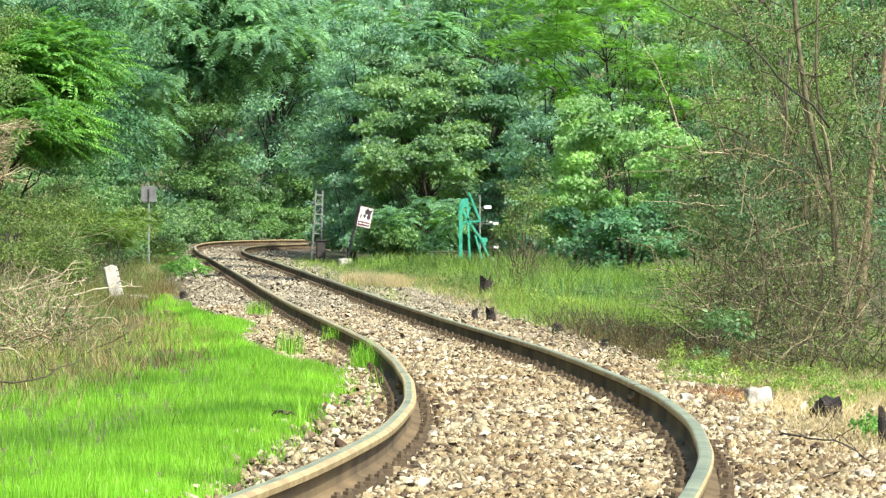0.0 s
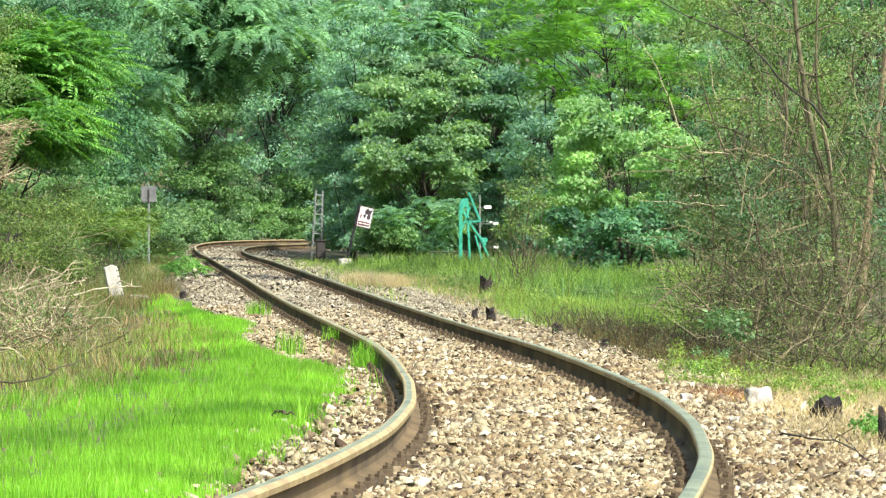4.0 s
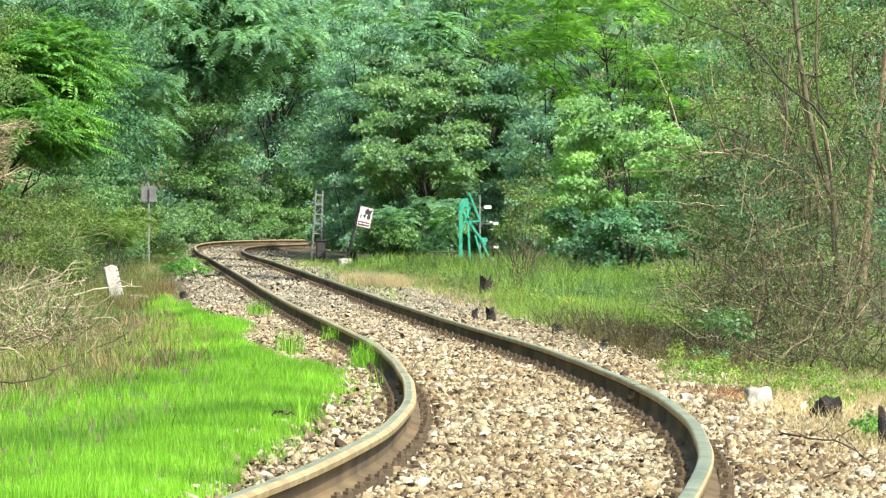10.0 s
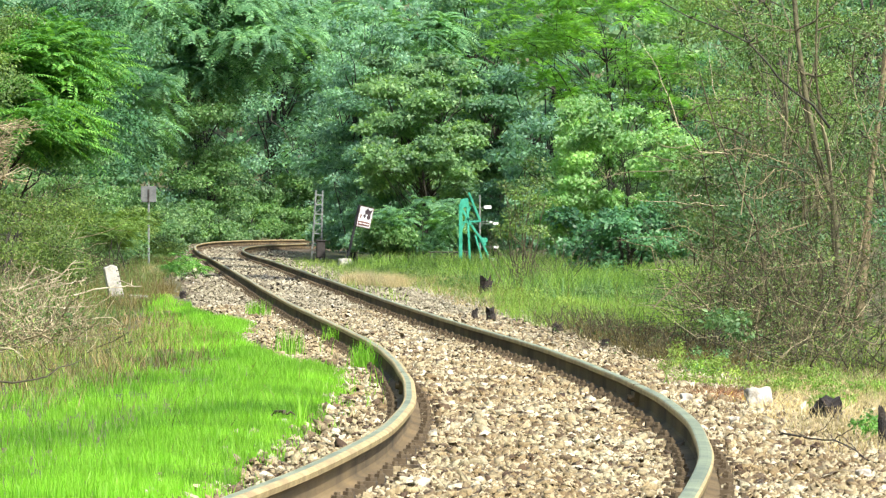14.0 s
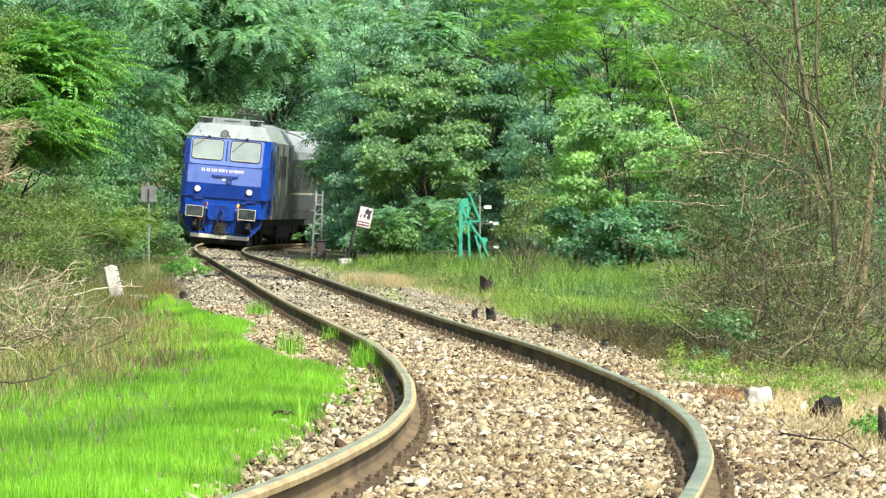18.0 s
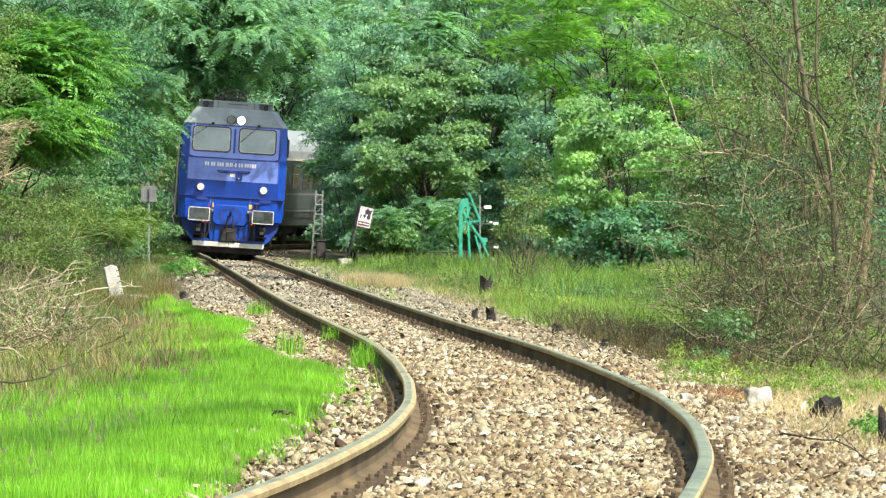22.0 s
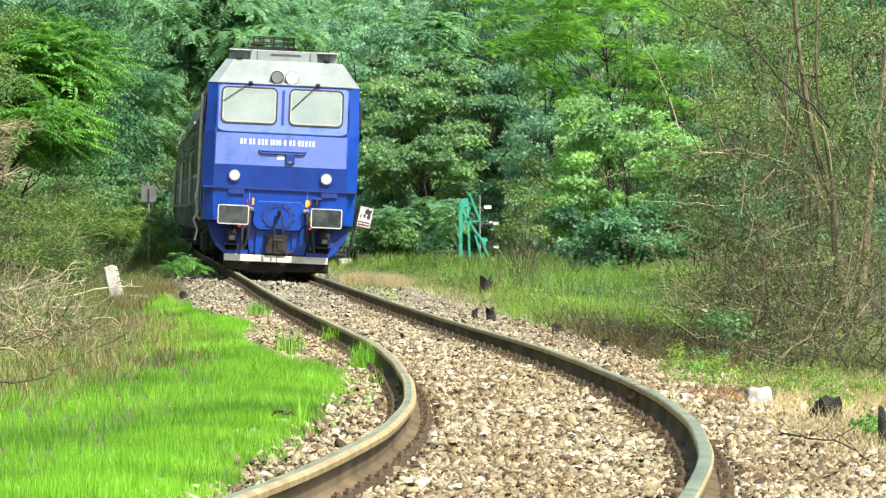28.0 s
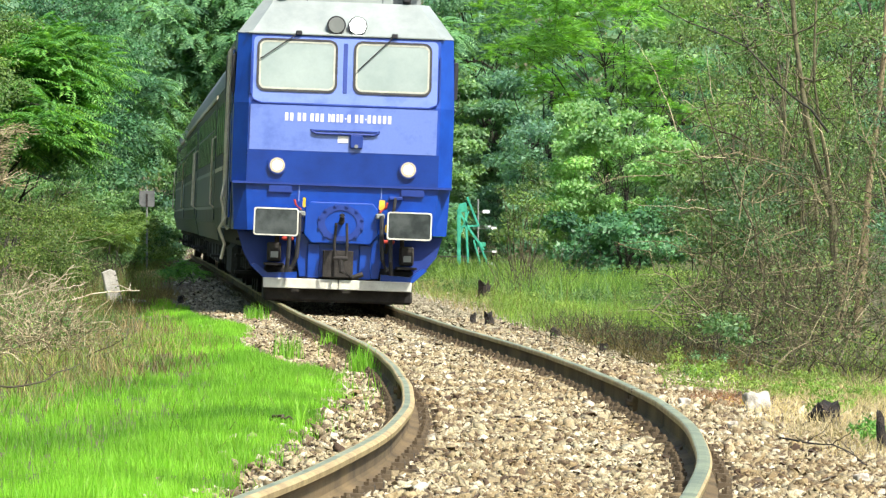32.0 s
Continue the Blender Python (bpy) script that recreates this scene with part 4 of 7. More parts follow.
    for k, (ux, uy, uw, uh) in enumerate(((1.6, 90, 0.6, 0.3), (2.7, 92, 0.8, 0.45), (3.9, 94, 0.9, 0.5), (1.4, 101, 0.7, 0.35), (2.5, 104, 0.9, 0.5), (3.9, 106, 0.9, 0.6), (3.5, 100, 0.7, 0.8), (4.2, 103, 0.8, 0.9), (0.6, 112, 0.8, 0.3), (2.3, 118, 1.0, 0.5), (0.2, 124, 1.0, 0.35), (-0.6, 140, 1.0, 0.4), (1.2, 138, 1.2, 0.45), (-1.6, 156, 0.9, 0.4), (0.5, 154, 1.2, 0.5))):
        z0 = ground_at(ux, uy)
        T("weed_patch", "leafy yellow-green weeds in the clearing", "weed", (ux, uy), (ux - uw, uy - 3.5, z0), (ux + uw, uy + 3.5, z0 + uh * 0.7), 22, 0.1, 0.2, "broad", 1300, (0.055, 0.02), G_OLIVE if k % 3 else G_WEED, 230 + k, 0.008, G_WEED, 3, 0)
    # scrub along the line
    T("willow_scrub", "tangled willow scrub with bare twigs and dusty leaves", "bush", (3.9, 61), (2.6, 57, 0.2), (4.9, 66, 3.1), 40, 0.2, 0.38, "broad", 7000, (0.045, 0.026), G_OLIVE, 131, 0.03, M_BARK_GREEN, 3, 200)
    T("willow_scrub", "tangled willow scrub with bare twigs and dusty leaves", "bush", (3.8, 71), (2.7, 67, -0.2), (5.2, 76, 3.3), 44, 0.2, 0.4, "broad", 12000, (0.05, 0.028), G_OLIVE, 132, 0.03, M_BARK_GREEN, 3, 200)
    T("willow_scrub", "leaning scrub stems with pale green leaves", "bush", (4.3, 53), (3.6, 49, 0.0), (5.4, 57, 2.8), 30, 0.18, 0.34, "broad", 3500, (0.042, 0.025), G_SCRUB, 133, 0.02, M_BARK_GREEN, 4, 160)


plant_trees()


def dry_scrub(name, label, x, y0, z0, x1, y1, z1, n, seed, material, long=0.8, leaves=0, leaf_material=None, rad=0.006, up=0.5):
    """A tangle of thin bare stems that rise from the ground in a strip of the plan."""
    rng = np.random.default_rng(seed)
    t = rng.uniform(0, 1, n)
    px = x + (x1 - x) * t + rng.normal(0, 0.35, n)
    py = y0 + (y1 - y0) * t + rng.normal(0, 1.2, n)
    pz = ground_z(px, py)
    st = np.stack([px, py, pz + rng.uniform(0, 1, n) ** 1.6 * (z0 + (z1 - z0) * t) * 0.8], -1)
    d = norm(np.stack([rng.normal(0, 0.8, n), rng.normal(0, 0.8, n), rng.normal(up, 0.5, n)], -1))
    en = st + d * (long * rng.uniform(0.4, 1.3, n))[:, None]
    en[:, 2] = np.maximum(en[:, 2], ground_z(en[:, 0], en[:, 1]) + 0.02)
    r = rad * rng.choice([0.6, 0.8, 1.0, 1.8], n, p=[0.35, 0.35, 0.2, 0.1])
    v, f = tubes(limb_paths(rng, st, en, 5, 0.16), np.linspace(1, 0.35, 5)[None] * r[:, None], 3)
    top = thing(name, label, "brushwood", kind="stuff")
    part_np("stems", mesh_np("stems", v, f, material), top)
    if leaves:
        i = rng.integers(0, n, leaves)
        q = rng.uniform(0.3, 1.05, leaves)[:, None]
        p = st[i] * (1 - q) + en[i] * q + rng.normal(0, 0.05, (leaves, 3))
        k = rng.uniform(0.7, 1.2, leaves)
        v, f = leaf_blades(p, rng.normal(0, 1, (leaves, 3)), norm(rng.normal(0, 0.5, (leaves, 3)) + np.array([0, 0, 1.0])), 0.036 * k, 0.02 * k)
        part_np("leaves", mesh_np("leaves", v, f, leaf_material), top)
    return top


dry_scrub("brushwood_pile", "heap of cut pale dry branches on the bank", -3.6, 52, 0.28, -6.2, 84, 0.32, 1500, 221, M_TWIG, 0.6, 5200, G_OLIVE, 0.0055, 0.22)
dry_scrub("brushwood_pile", "thin brown twigs and weeds grown through the heap", -3.9, 54, 0.22, -6.2, 84, 0.25, 900, 208, M_TWIG_DARK, 0.4, 3200, G_BUSH, 0.004, 0.7)
dry_scrub("dead_stems", "thin reddish brown dead stems standing in the clearing", 1.35, 103, 0.5, 2.0, 110, 0.6, 150, 209, M_TWIG_DARK, 1.0, 500, G_BUSH, 0.0055, 1.3)
dry_scrub("dry_scrub", "tangle of bare grey-brown twigs beside the line", 3.3, 50, 1.0, 3.05, 67, 0.9, 850, 202, M_TWIG_DARK, 0.8, 3600, G_SCRUB, 0.0035, 0.5)
dry_scrub("dry_scrub", "pale dead twigs hanging in the thicket", 3.3, 50, 1.2, 3.0, 66, 1.6, 260, 207, M_TWIG, 0.9, 0, None, 0.0035, 0.4)
dry_scrub("burnt_scrub", "low grey-brown burnt scrub beside the ballast", 2.5, 58, 0.12, 1.6, 76, 0.1, 1100, 206, M_TWIG_DARK, 0.28, 900, G_SCRUB, 0.004, 0.9)
dry_scrub("dry_scrub", "tall thin bare stems in the thicket", 3.9, 50, 2.2, 3.6, 72, 2.6, 1000, 203, M_TWIG_DARK, 1.1, 6000, G_BRAMBLE, 0.0035, 0.5)
dry_scrub("dry_scrub", "dead bramble stems on the bank", -6.6, 94, 1.6, -7.9, 112, 1.5, 700, 204, M_TWIG, 0.9, 5000, G_SCRUB, 0.007, 0.4)
dry_scrub("dry_scrub", "brown undergrowth below the bank's bushes", -6.4, 96, 0.4, -8.2, 150, 0.5, 1400, 205, M_TWIG_DARK, 0.5, 7000, G_SCRUB, 0.006, 0.7)


def patch(name, label, category, n, d, left, right, h0, h1, w, material, seed, lean=0.22, clump=0.0, power=1.0, ragged=0.0, tuft=1, fray=0.0):
    """Blades strewn over a strip of the plan whose two edges are given at some distances."""
    rng = np.random.default_rng(seed)
    y = d[0] + (d[-1] - d[0]) * rng.uniform(0, 1, n) ** power
    lo, hi = np.interp(y, d, left), np.interp(y, d, right)
    hi = hi + ragged * (wave(y * 2.1, y * 0.9, 1.0, seed) + 0.7 * wave(y * 6.3, y, 1.0, seed + 2))
    e = rng.uniform(-0.06, 1.06, n)
    if fray:
        e = np.where(rng.uniform(0, 1, n) < 0.22, rng.uniform(0.8, 1.03, n), e)
    x = lo + (hi - lo) * e + (0.04 if fray else 0.1) * np.sin(y * 2.3) + 0.05 * np.sin(y * 6.1 + 1)
    if tuft > 1:      # plants of several shoots each
        take = rng.integers(0, n // tuft, n)
        x, y, e = x[take] + rng.normal(0, 0.018, n), y[take] + rng.normal(0, 0.03, n), e[take]
        lo = lo[take]
    keep = np.ones(n, bool)
    if fray:
        keep = (x - lo) / fray + 0.75 * wave(x, y, 1.7, seed) + 0.35 * wave(x, y, 4.9, seed + 3) > 0.45
    if clump:
        keep &= wave(x, y, 2.1, seed) + 0.6 * wave(x, y, 5.3, seed + 1) > clump
    x, y, e = x[keep], y[keep], e[keep]
    big = 0.9 + 0.14 * wave(x * 0.8 + y * 0.35, y * 0.3 - x, 4.3, seed) + 0.12 * wave(x, y * 0.4, 7.7, seed + 4)
    h = rng.uniform(h0, h1, len(x)) * big * np.interp(np.minimum(e, 1 - e), (-0.06, 0.05), (0.75, 1.0))
    me = grass_mesh(name, x, y, h, w * rng.uniform(0.6, 1.3, len(x)), material, seed, lean)
    return tagged(new(name, me), label, category, kind="stuff")


GD = (23, 28, 34, 38, 42, 46, 48.5, 52, 58, 63, 67, 70, 78, 90)
GR = (-1.10, -1.0, -0.86, -0.84, -0.83, -0.93, -1.4, -1.65, -2.1, -2.2, -2.25, -2.75, -3.4, -4.3)
GL = (-4.4, -4.4, -4.2, -3.7, -3.0, -2.65, -2.6, -2.8, -3.05, -3.3, -3.45, -3.6, -3.95, -4.6)
patch("horsetail_grass", "vivid green horsetail growing thickly beside the ballast", "grass", 160000, GD, GL, GR, 0.055, 0.12, 0.0046, G_HORSETAIL, 301, 0.2, 0, 1.2, 0.1, 7, 1.7)
patch("dead_stalks", "brown dead stalks standing among the green horsetail", "grass", 6000, (40, 44, 50, 56, 62, 72), (-3.5, -3.6, -3.7, -3.8, -3.9, -4.4), (-2.4, -2.0, -1.9, -2.1, -2.6, -3.2), 0.10, 0.20, 0.006, G_BROWN, 316, 0.35, 0.15)
patch("dead_stalks", "straw-coloured stalks at the foot of the brushwood", "grass", 3600, (40, 50, 58, 66), (-3.7, -3.7, -3.8, -4.0), (-2.4, -2.1, -2.3, -2.8), 0.10, 0.22, 0.005, G_STRAW, 322, 0.4, 0.25)
patch("dead_stalks", "brown dead clump among the green horsetail", "grass", 500, (45.5, 49), (-2.75, -2.75), (-2.2, -2.2), 0.1, 0.19, 0.007, G_BROWN, 320, 0.4, 0.1)
patch("dead_stalks", "few brown dead stalks scattered in the green horsetail", "grass", 1500, (26, 36, 48, 60), (-2.3, -2.7, -2.6, -2.9), (-1.1, -0.95, -1.2, -2.2), 0.08, 0.15, 0.005, G_BROWN, 325, 0.35, 0.35)
patch("dry_grass", "orange-yellow dried grass at the foot of the bank", "grass", 1500, (117, 123), (-6.0, -6.2), (-5.35, -5.6), 0.08, 0.24, 0.007, G_PALE, 326, 0.4)
patch("yellow_flowers", "few yellow flowers beside the white boulder", "flower", 70, (41.0, 42.6), (2.0, 2.04), (2.12, 2.16), 0.03, 0.08, 0.010, G_YELLOW, 321, 1.1)
patch("yellow_grass", "yellowed grass along the edge of the green patch", "grass", 2600, (36, 44, 52, 62), (-3.6, -3.6, -3.9, -4.2), (-2.3, -2.5, -2.6, -2.9), 0.06, 0.2, 0.007, G_WEED, 317, 0.4)
patch("dry_grass", "dry brownish grass at the edge of the bright green patch", "grass", 4200, (36, 52, 70, 88), (-3.6, -3.9, -4.8, -5.4), (-2.4, -2.6, -3.2, -4.0), 0.08, 0.24, 0.006, G_STRAW, 302, 0.35, 0.25)
patch("weeds", "low green weeds along the foot of the bank", "grass", 14000, (62, 90, 130, 185), (-6.6, -7.6, -9.0, -10.6), (-4.4, -4.7, -6.2, -8.4), 0.1, 0.32, 0.009, G_OLIVE, 303, 0.35, 0.0)
patch("weeds", "yellowish green weeds and grass in the clearing", "grass", 26000, (84, 105, 130, 182), (1.0, -0.1, -1.7, -4.3), (4.2, 4.6, 5.0, 2.5), 0.06, 0.24, 0.008, G_WEED, 304, 0.45, -0.3)
patch("dry_grass", "yellowed dry grass among the weeds of the clearing", "grass", 15000, (82, 95, 108, 132), (0.7, 0.1, -0.3, -1.2), (3.4, 3.6, 3.4, 3.0), 0.06, 0.22, 0.006, G_STRAW, 318, 0.5, 0.15)
patch("dry_grass", "brown grass on the soil under the scrub", "grass", 4000, (43, 50, 58), (2.6, 2.2, 2.0), (4.2, 4.2, 4.0), 0.05, 0.16, 0.006, G_BROWN, 319, 0.45)
patch("meadow_grass", "fresh green tall grass in front of the bushes", "grass", 30000, (72, 82, 100, 125), (1.4, 1.0, 1.1, 0.8), (4.4, 4.6, 4.8, 5.0), 0.1, 0.32, 0.007, G_MEADOW, 305, 0.25, -0.2)
patch("meadow_grass", "tall bright green grass at the foot of the dark bush", "grass", 17000, (97, 104, 110, 122), (2.0, 1.6, 1.2, 1.0), (4.7, 4.9, 5.4, 6.0), 0.25, 0.7, 0.011, G_MEADOW, 327, 0.35, -0.05)
patch("weeds", "tall darker green weeds among the meadow grass", "grass", 9000, (90, 100, 112, 124), (1.6, 1.5, 1.0, 0.4), (4.7, 4.9, 5.4, 6.0), 0.2, 0.62, 0.014, G_BUSH, 328, 0.5, 0.2)
patch("dead_stalks", "thin brown stalks standing in the meadow grass", "grass", 1800, (88, 100, 112, 120), (1.2, 1.0, 0.6, 0.2), (4.4, 4.6, 4.8, 4.8), 0.25, 0.6, 0.007, G_BROWN, 329, 0.25, 0.2)
patch("weeds", "tall green weeds around the foot of the green frame", "grass", 9000, (132, 142, 152, 165), (0.6, -0.6, -1.6, -2.4), (4.6, 4.8, 4.6, 3.6), 0.2, 0.6, 0.014, G_MEADOW, 330, 0.4, 0.05)
patch("weeds", "tall olive weeds at the edge of the clearing", "grass", 6000, (136, 146, 156, 166), (0.2, -0.6, -1.6, -2.2), (4.6, 4.8, 4.6, 3.6), 0.2, 0.66, 0.014, G_OLIVE, 331, 0.45, 0.1)
patch("dead_stalks", "brown stalks and weeds at the end of the green patch", "grass", 3600, (77, 84, 92, 100), (-4.8, -5.1, -5.4, -5.8), (-4.0, -4.1, -4.2, -4.6), 0.08, 0.26, 0.007, G_BROWN, 332, 0.4)
patch("weeds", "olive weeds at the end of the green patch", "grass", 1800, (64, 72, 84, 96), (-4.2, -4.5, -5.1, -5.6), (-3.6, -3.8, -4.2, -4.6), 0.08, 0.2, 0.008, G_OLIVE, 333, 0.4)
patch("dry_grass", "straw-coloured dead grass beside the stump", "grass", 15000, (31, 36, 42, 50), (2.25, 2.12, 2.3, 2.9), (4.2, 4.2, 4.4, 4.6), 0.05, 0.17, 0.004, G_PALE, 306, 0.6)
patch("weeds", "light green weeds at the edge of the stones", "grass", 5200, (44, 47, 52), (2.05, 1.95, 1.95), (3.4, 3.5, 3.3), 0.04, 0.12, 0.005, G_MEADOW, 307, 0.35, 0.1)
patch("reddish_weeds", "rusty red weeds beside the white boulder", "grass", 1500, (41.0, 45.0), (1.80, 1.95), (2.06, 2.5), 0.04, 0.1, 0.004, G_RED, 308, 0.5)
patch("dry_grass", "grey-brown burnt scrub grass along the ballast", "grass", 8000, (56, 66, 80), (2.05, 1.65, 1.25), (3.1, 2.7, 2.3), 0.06, 0.2, 0.006, G_BROWN, 309, 0.4)
patch("grass_tufts", "thin green tufts growing from the ballast", "grass", 420, (36, 40, 48, 56), (-0.8, -0.8, -0.85, -1.4), (-0.5, -0.45, -0.5, -0.9), 0.1, 0.22, 0.007, G_HORSETAIL, 310, 0.2, 0.55)
patch("grass_tufts", "green weeds beside the inner rail", "grass", 2500, (88, 105, 130, 165), (-1.3, -1.9, -3.0, -4.9), (-0.4, -0.9, -1.8, -4.0), 0.08, 0.25, 0.01, G_WEED, 311, 0.3, 0.3)
patch("dry_grass", "short dry grass on bare soil beside the ballast", "grass", 11000, (82, 100, 120, 150), (-6.2, -6.6, -7.4, -8.4), (-4.3, -4.9, -5.6, -6.9), 0.05, 0.28, 0.006, G_BROWN, 314, 0.5, 0, 1.0, 0.35)
patch("weeds", "green weeds on the soil beside the ballast", "grass", 3000, (80, 100, 120, 150), (-6.4, -6.8, -7.6, -8.6), (-4.4, -4.8, -5.6, -7.0), 0.05, 0.22, 0.01, G_WEED, 315, 0.4, 0.1)
patch("straw_tuft", "round pale tuft of dry feathery grass", "grass", 4200, (110.8, 114.4), (-1.75, -1.75), (-0.75, -0.75), 0.16, 0.34, 0.005, G_PALE, 312, 0.5)
patch("weeds", "low green weeds under the trees", "grass", 9000, (30, 50, 76), (3.2, 3.3, 3.0), (6.0, 6.4, 7.0), 0.05, 0.2, 0.012, G_WEED, 313, 0.3)


patch("weeds", "low weeds beside the near part of the line", "grass", 6000, (-25, 0, 20), (-9.5, -7.0, -6.5), (-5.5, -4.2, -3.6), 0.05, 0.2, 0.012, G_WEED, 323, 0.35, -0.2)
patch("weeds", "low weeds on the soil beside the near part of the line", "grass", 8000, (-25, 0, 26), (-0.5, 0.8, 2.6), (6.5, 6.5, 7.0), 0.05, 0.2, 0.012, G_WEED, 324, 0.35, -0.2)


def far_woods():
    """The woods that close the view on all sides, as clumps of leaves."""
    rng = np.random.default_rng(401)
    c, r = [], []
    for k in range(460):      # behind the bend
        x = rng.uniform(-34, 40)
        y = rng.uniform(262, 285) + abs(x) * 0.1 + max(0, x) * 0.9
        c.append((x, y, rng.uniform(-1, 15)))
        r.append(rng.uniform(1.0, 2.2))
    for k in range(110):      # upper slope seen over the bend
        c.append((rng.uniform(-14, 1.5), rng.uniform(251, 259), rng.uniform(1, 13)))
        r.append(rng.uniform(0.9, 1.7))
    # side clumps stand out of view and also hold back skylight
    for k in range(420):      # both sides
        sgn = -1 if k % 2 else 1
        y = rng.uniform(-20, 240)
        c.append((sgn * (rng.uniform(12, 18) + (y * 0.06)), y, rng.uniform(0, 12)))
        r.append(rng.uniform(1.0, 2.0))
    for k in range(150):      # behind the camera
        a = rng.uniform(math.pi * 0.55, math.pi * 2.45)
        c.append((45 * math.cos(a), 20 - abs(55 * math.sin(a)), rng.uniform(0, 7)))
        r.append(rng.uniform(1.2, 2.4))
    c, r = np.array(c), np.array(r)[:, None] * np.array([[1.2, 1.2, 0.8]])
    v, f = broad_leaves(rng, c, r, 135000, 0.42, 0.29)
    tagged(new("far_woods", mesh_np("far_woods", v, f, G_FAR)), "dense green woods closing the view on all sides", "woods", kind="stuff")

    e = np.array([(rng.uniform(3.5, 17), rng.uniform(168, 226), rng.uniform(0.5, 10)) for k in range(110)] + [(rng.uniform(-2.2, 5.5), rng.uniform(204, 211), rng.uniform(-0.4, 4.4)) for k in range(90)] + [(rng.uniform(9, 19), rng.uniform(222, 236), rng.uniform(-0.4, 5.5)) for k in range(110)])
    v, f = broad_leaves(rng, e, rng.uniform(0.9, 1.6, (len(e), 1)) * np.array([[1.2, 1.2, 0.8]]), 33000, 0.32, 0.22)
    tagged(new("inner_woods", mesh_np("inner_woods", v, f, G_MID)), "dark green woods inside the bend", "woods", kind="stuff")
    # near clumps stand out of view, added to block skylight from the bank side
    b = np.array([(-rng.uniform(10.5, 17), rng.uniform(-30, 104), rng.uniform(0, 14)) for k in range(300)] + [(-rng.uniform(12.5, 18), rng.uniform(104, 210), rng.uniform(0, 13)) for k in range(140)] + [(-rng.uniform(8.8, 12), rng.uniform(20, 88), rng.uniform(0.5, 12)) for k in range(130)])
    v, f = broad_leaves(rng, b, rng.uniform(1.2, 2.1, (len(b), 1)) * np.array([[1.2, 1.2, 0.8]]), 46000, 0.42, 0.3)
    tagged(new("bank_woods", mesh_np("bank_woods", v, f, G_DEEP)), "dark green woods on the bank, near part unseen and added against skylight", "woods", kind="stuff")


far_woods()


# ---- things beside the line ----
def boulder(name, label, x, y, w, h, material, seed, sink=0.04, lobes=1):
    rng = np.random.default_rng(seed)
    bm = bmesh.new()
    bmesh.ops.create_icosphere(bm, subdivisions=3, radius=1.0)
    for v in bm.verts:
        q = Vector(v.co)
        n = noise.noise(q * 1.4 + Vector((seed, 0, 0))) * 0.28 + noise.noise(q * 4.0 + Vector((seed, 3, 0))) * 0.09
        q = Vector([max(-0.74, min(0.74, t)) for t in q]) * 1.25
        v.co = Vector((q.x * w / 2, q.y * w / 2, q.z * h * 0.55)) * (1 + n)
        if lobes > 1:
            v.co.z -= 0.16 * h * math.exp(-((v.co.x / w - 0.05) / 0.08) ** 2) * (v.co.z > 0)
    me = bpy.data.meshes.new(name)
    for f in bm.faces:
        f.smooth = True
    bm.to_mesh(me)
    bm.free()
    me.materials.append(material)
    ob = new(name, me)
    ob.matrix_world = pose(x, y, ground_at(x, y) + h * 0.5 - sink, 0, 0, float(rng.uniform(0, 360)) if lobes == 1 else 0)
    return tagged(ob, label, "boulder")


boulder("boulder", "white limestone boulder among the ballast stones", 2.16, 40.6, 0.19, 0.14, M_WHITEROCK, 3, 0.01, 2)
boulder("boulder", "whitewashed round stone at the foot of the sign", -2.72, 164.6, 0.36, 0.22, M_WHITEROCK, 5, 0.02)
for k, (bx, by, bw) in enumerate(((2.0, 28.2, 0.07), (1.68, 41.0, 0.08), (2.1, 27.6, 0.06), (1.78, 36.2, 0.06))):
    boulder("boulder", "pale block of stone at the edge of the ballast", bx, by, bw, bw * 0.7, M_WHITEROCK, 20 + k, 0.0)


def stump(label, x, y, w, h, seed, sides=11):
    """A burnt stump: ragged broken top, split and ridged sides."""
    rng = np.random.default_rng(seed)
    bm = bmesh.new()
    rows = []
    for i, t in enumerate((0, 0.25, 0.5, 0.75, 1.0)):
        row = []
        for k in range(sides):
            a = 2 * math.pi * k / sides
            r = w / 2 * (1.15 - 0.25 * t + 0.14 * rng.normal() * (0.4 + 0.6 * t))
            z = h * t * (1 if i < 4 else rng.uniform(0.75, 1.15))
            row.append(bm.verts.new((r * math.cos(a), r * math.sin(a), z)))
        rows.append(row)
    for u, v in zip(rows, rows[1:]):
        for k in range(sides):
            bm.faces.new((u[k], u[(k + 1) % sides], v[(k + 1) % sides], v[k]))
    mid = bm.verts.new((0, 0, h * 0.6))
    for k in range(sides):
        bm.faces.new((rows[-1][k], rows[-1][(k + 1) % sides], mid))
    me = bpy.data.meshes.new("tree_stump")
    bm.to_mesh(me)
    bm.free()
    me.materials.append(M_CHAR)
    ob = new("tree_stump", me)
    ob.matrix_world = pose(x, y, ground_at(x, y) - 0.01, float(rng.normal(0, 6)), float(rng.normal(0, 6)), 0)
    return tagged(ob, label, "tree stump")


stump("charred tree stump with a ragged top in the dry grass", 2.43, 37.7, 0.19, 0.16, 41)
stump("thin charred stick of a stump beside green weeds", 2.43, 32.7, 0.05, 0.24, 42)
stump("blackened square stump in the weeds of the clearing", 0.76, 105.0, 0.22, 0.34, 43)
stump("small charred stump beside the stones", 0.41, 77.0, 0.08, 0.14, 44)
stump("small charred stump beside the stones", 0.63, 76.6, 0.12, 0.19, 45)
stump("small charred stump at the end of the green patch", -3.85, 88.0, 0.10, 0.12, 46)
stump("small charred stump at the edge of the scrub", 1.70, 62.0, 0.10, 0.09, 47)
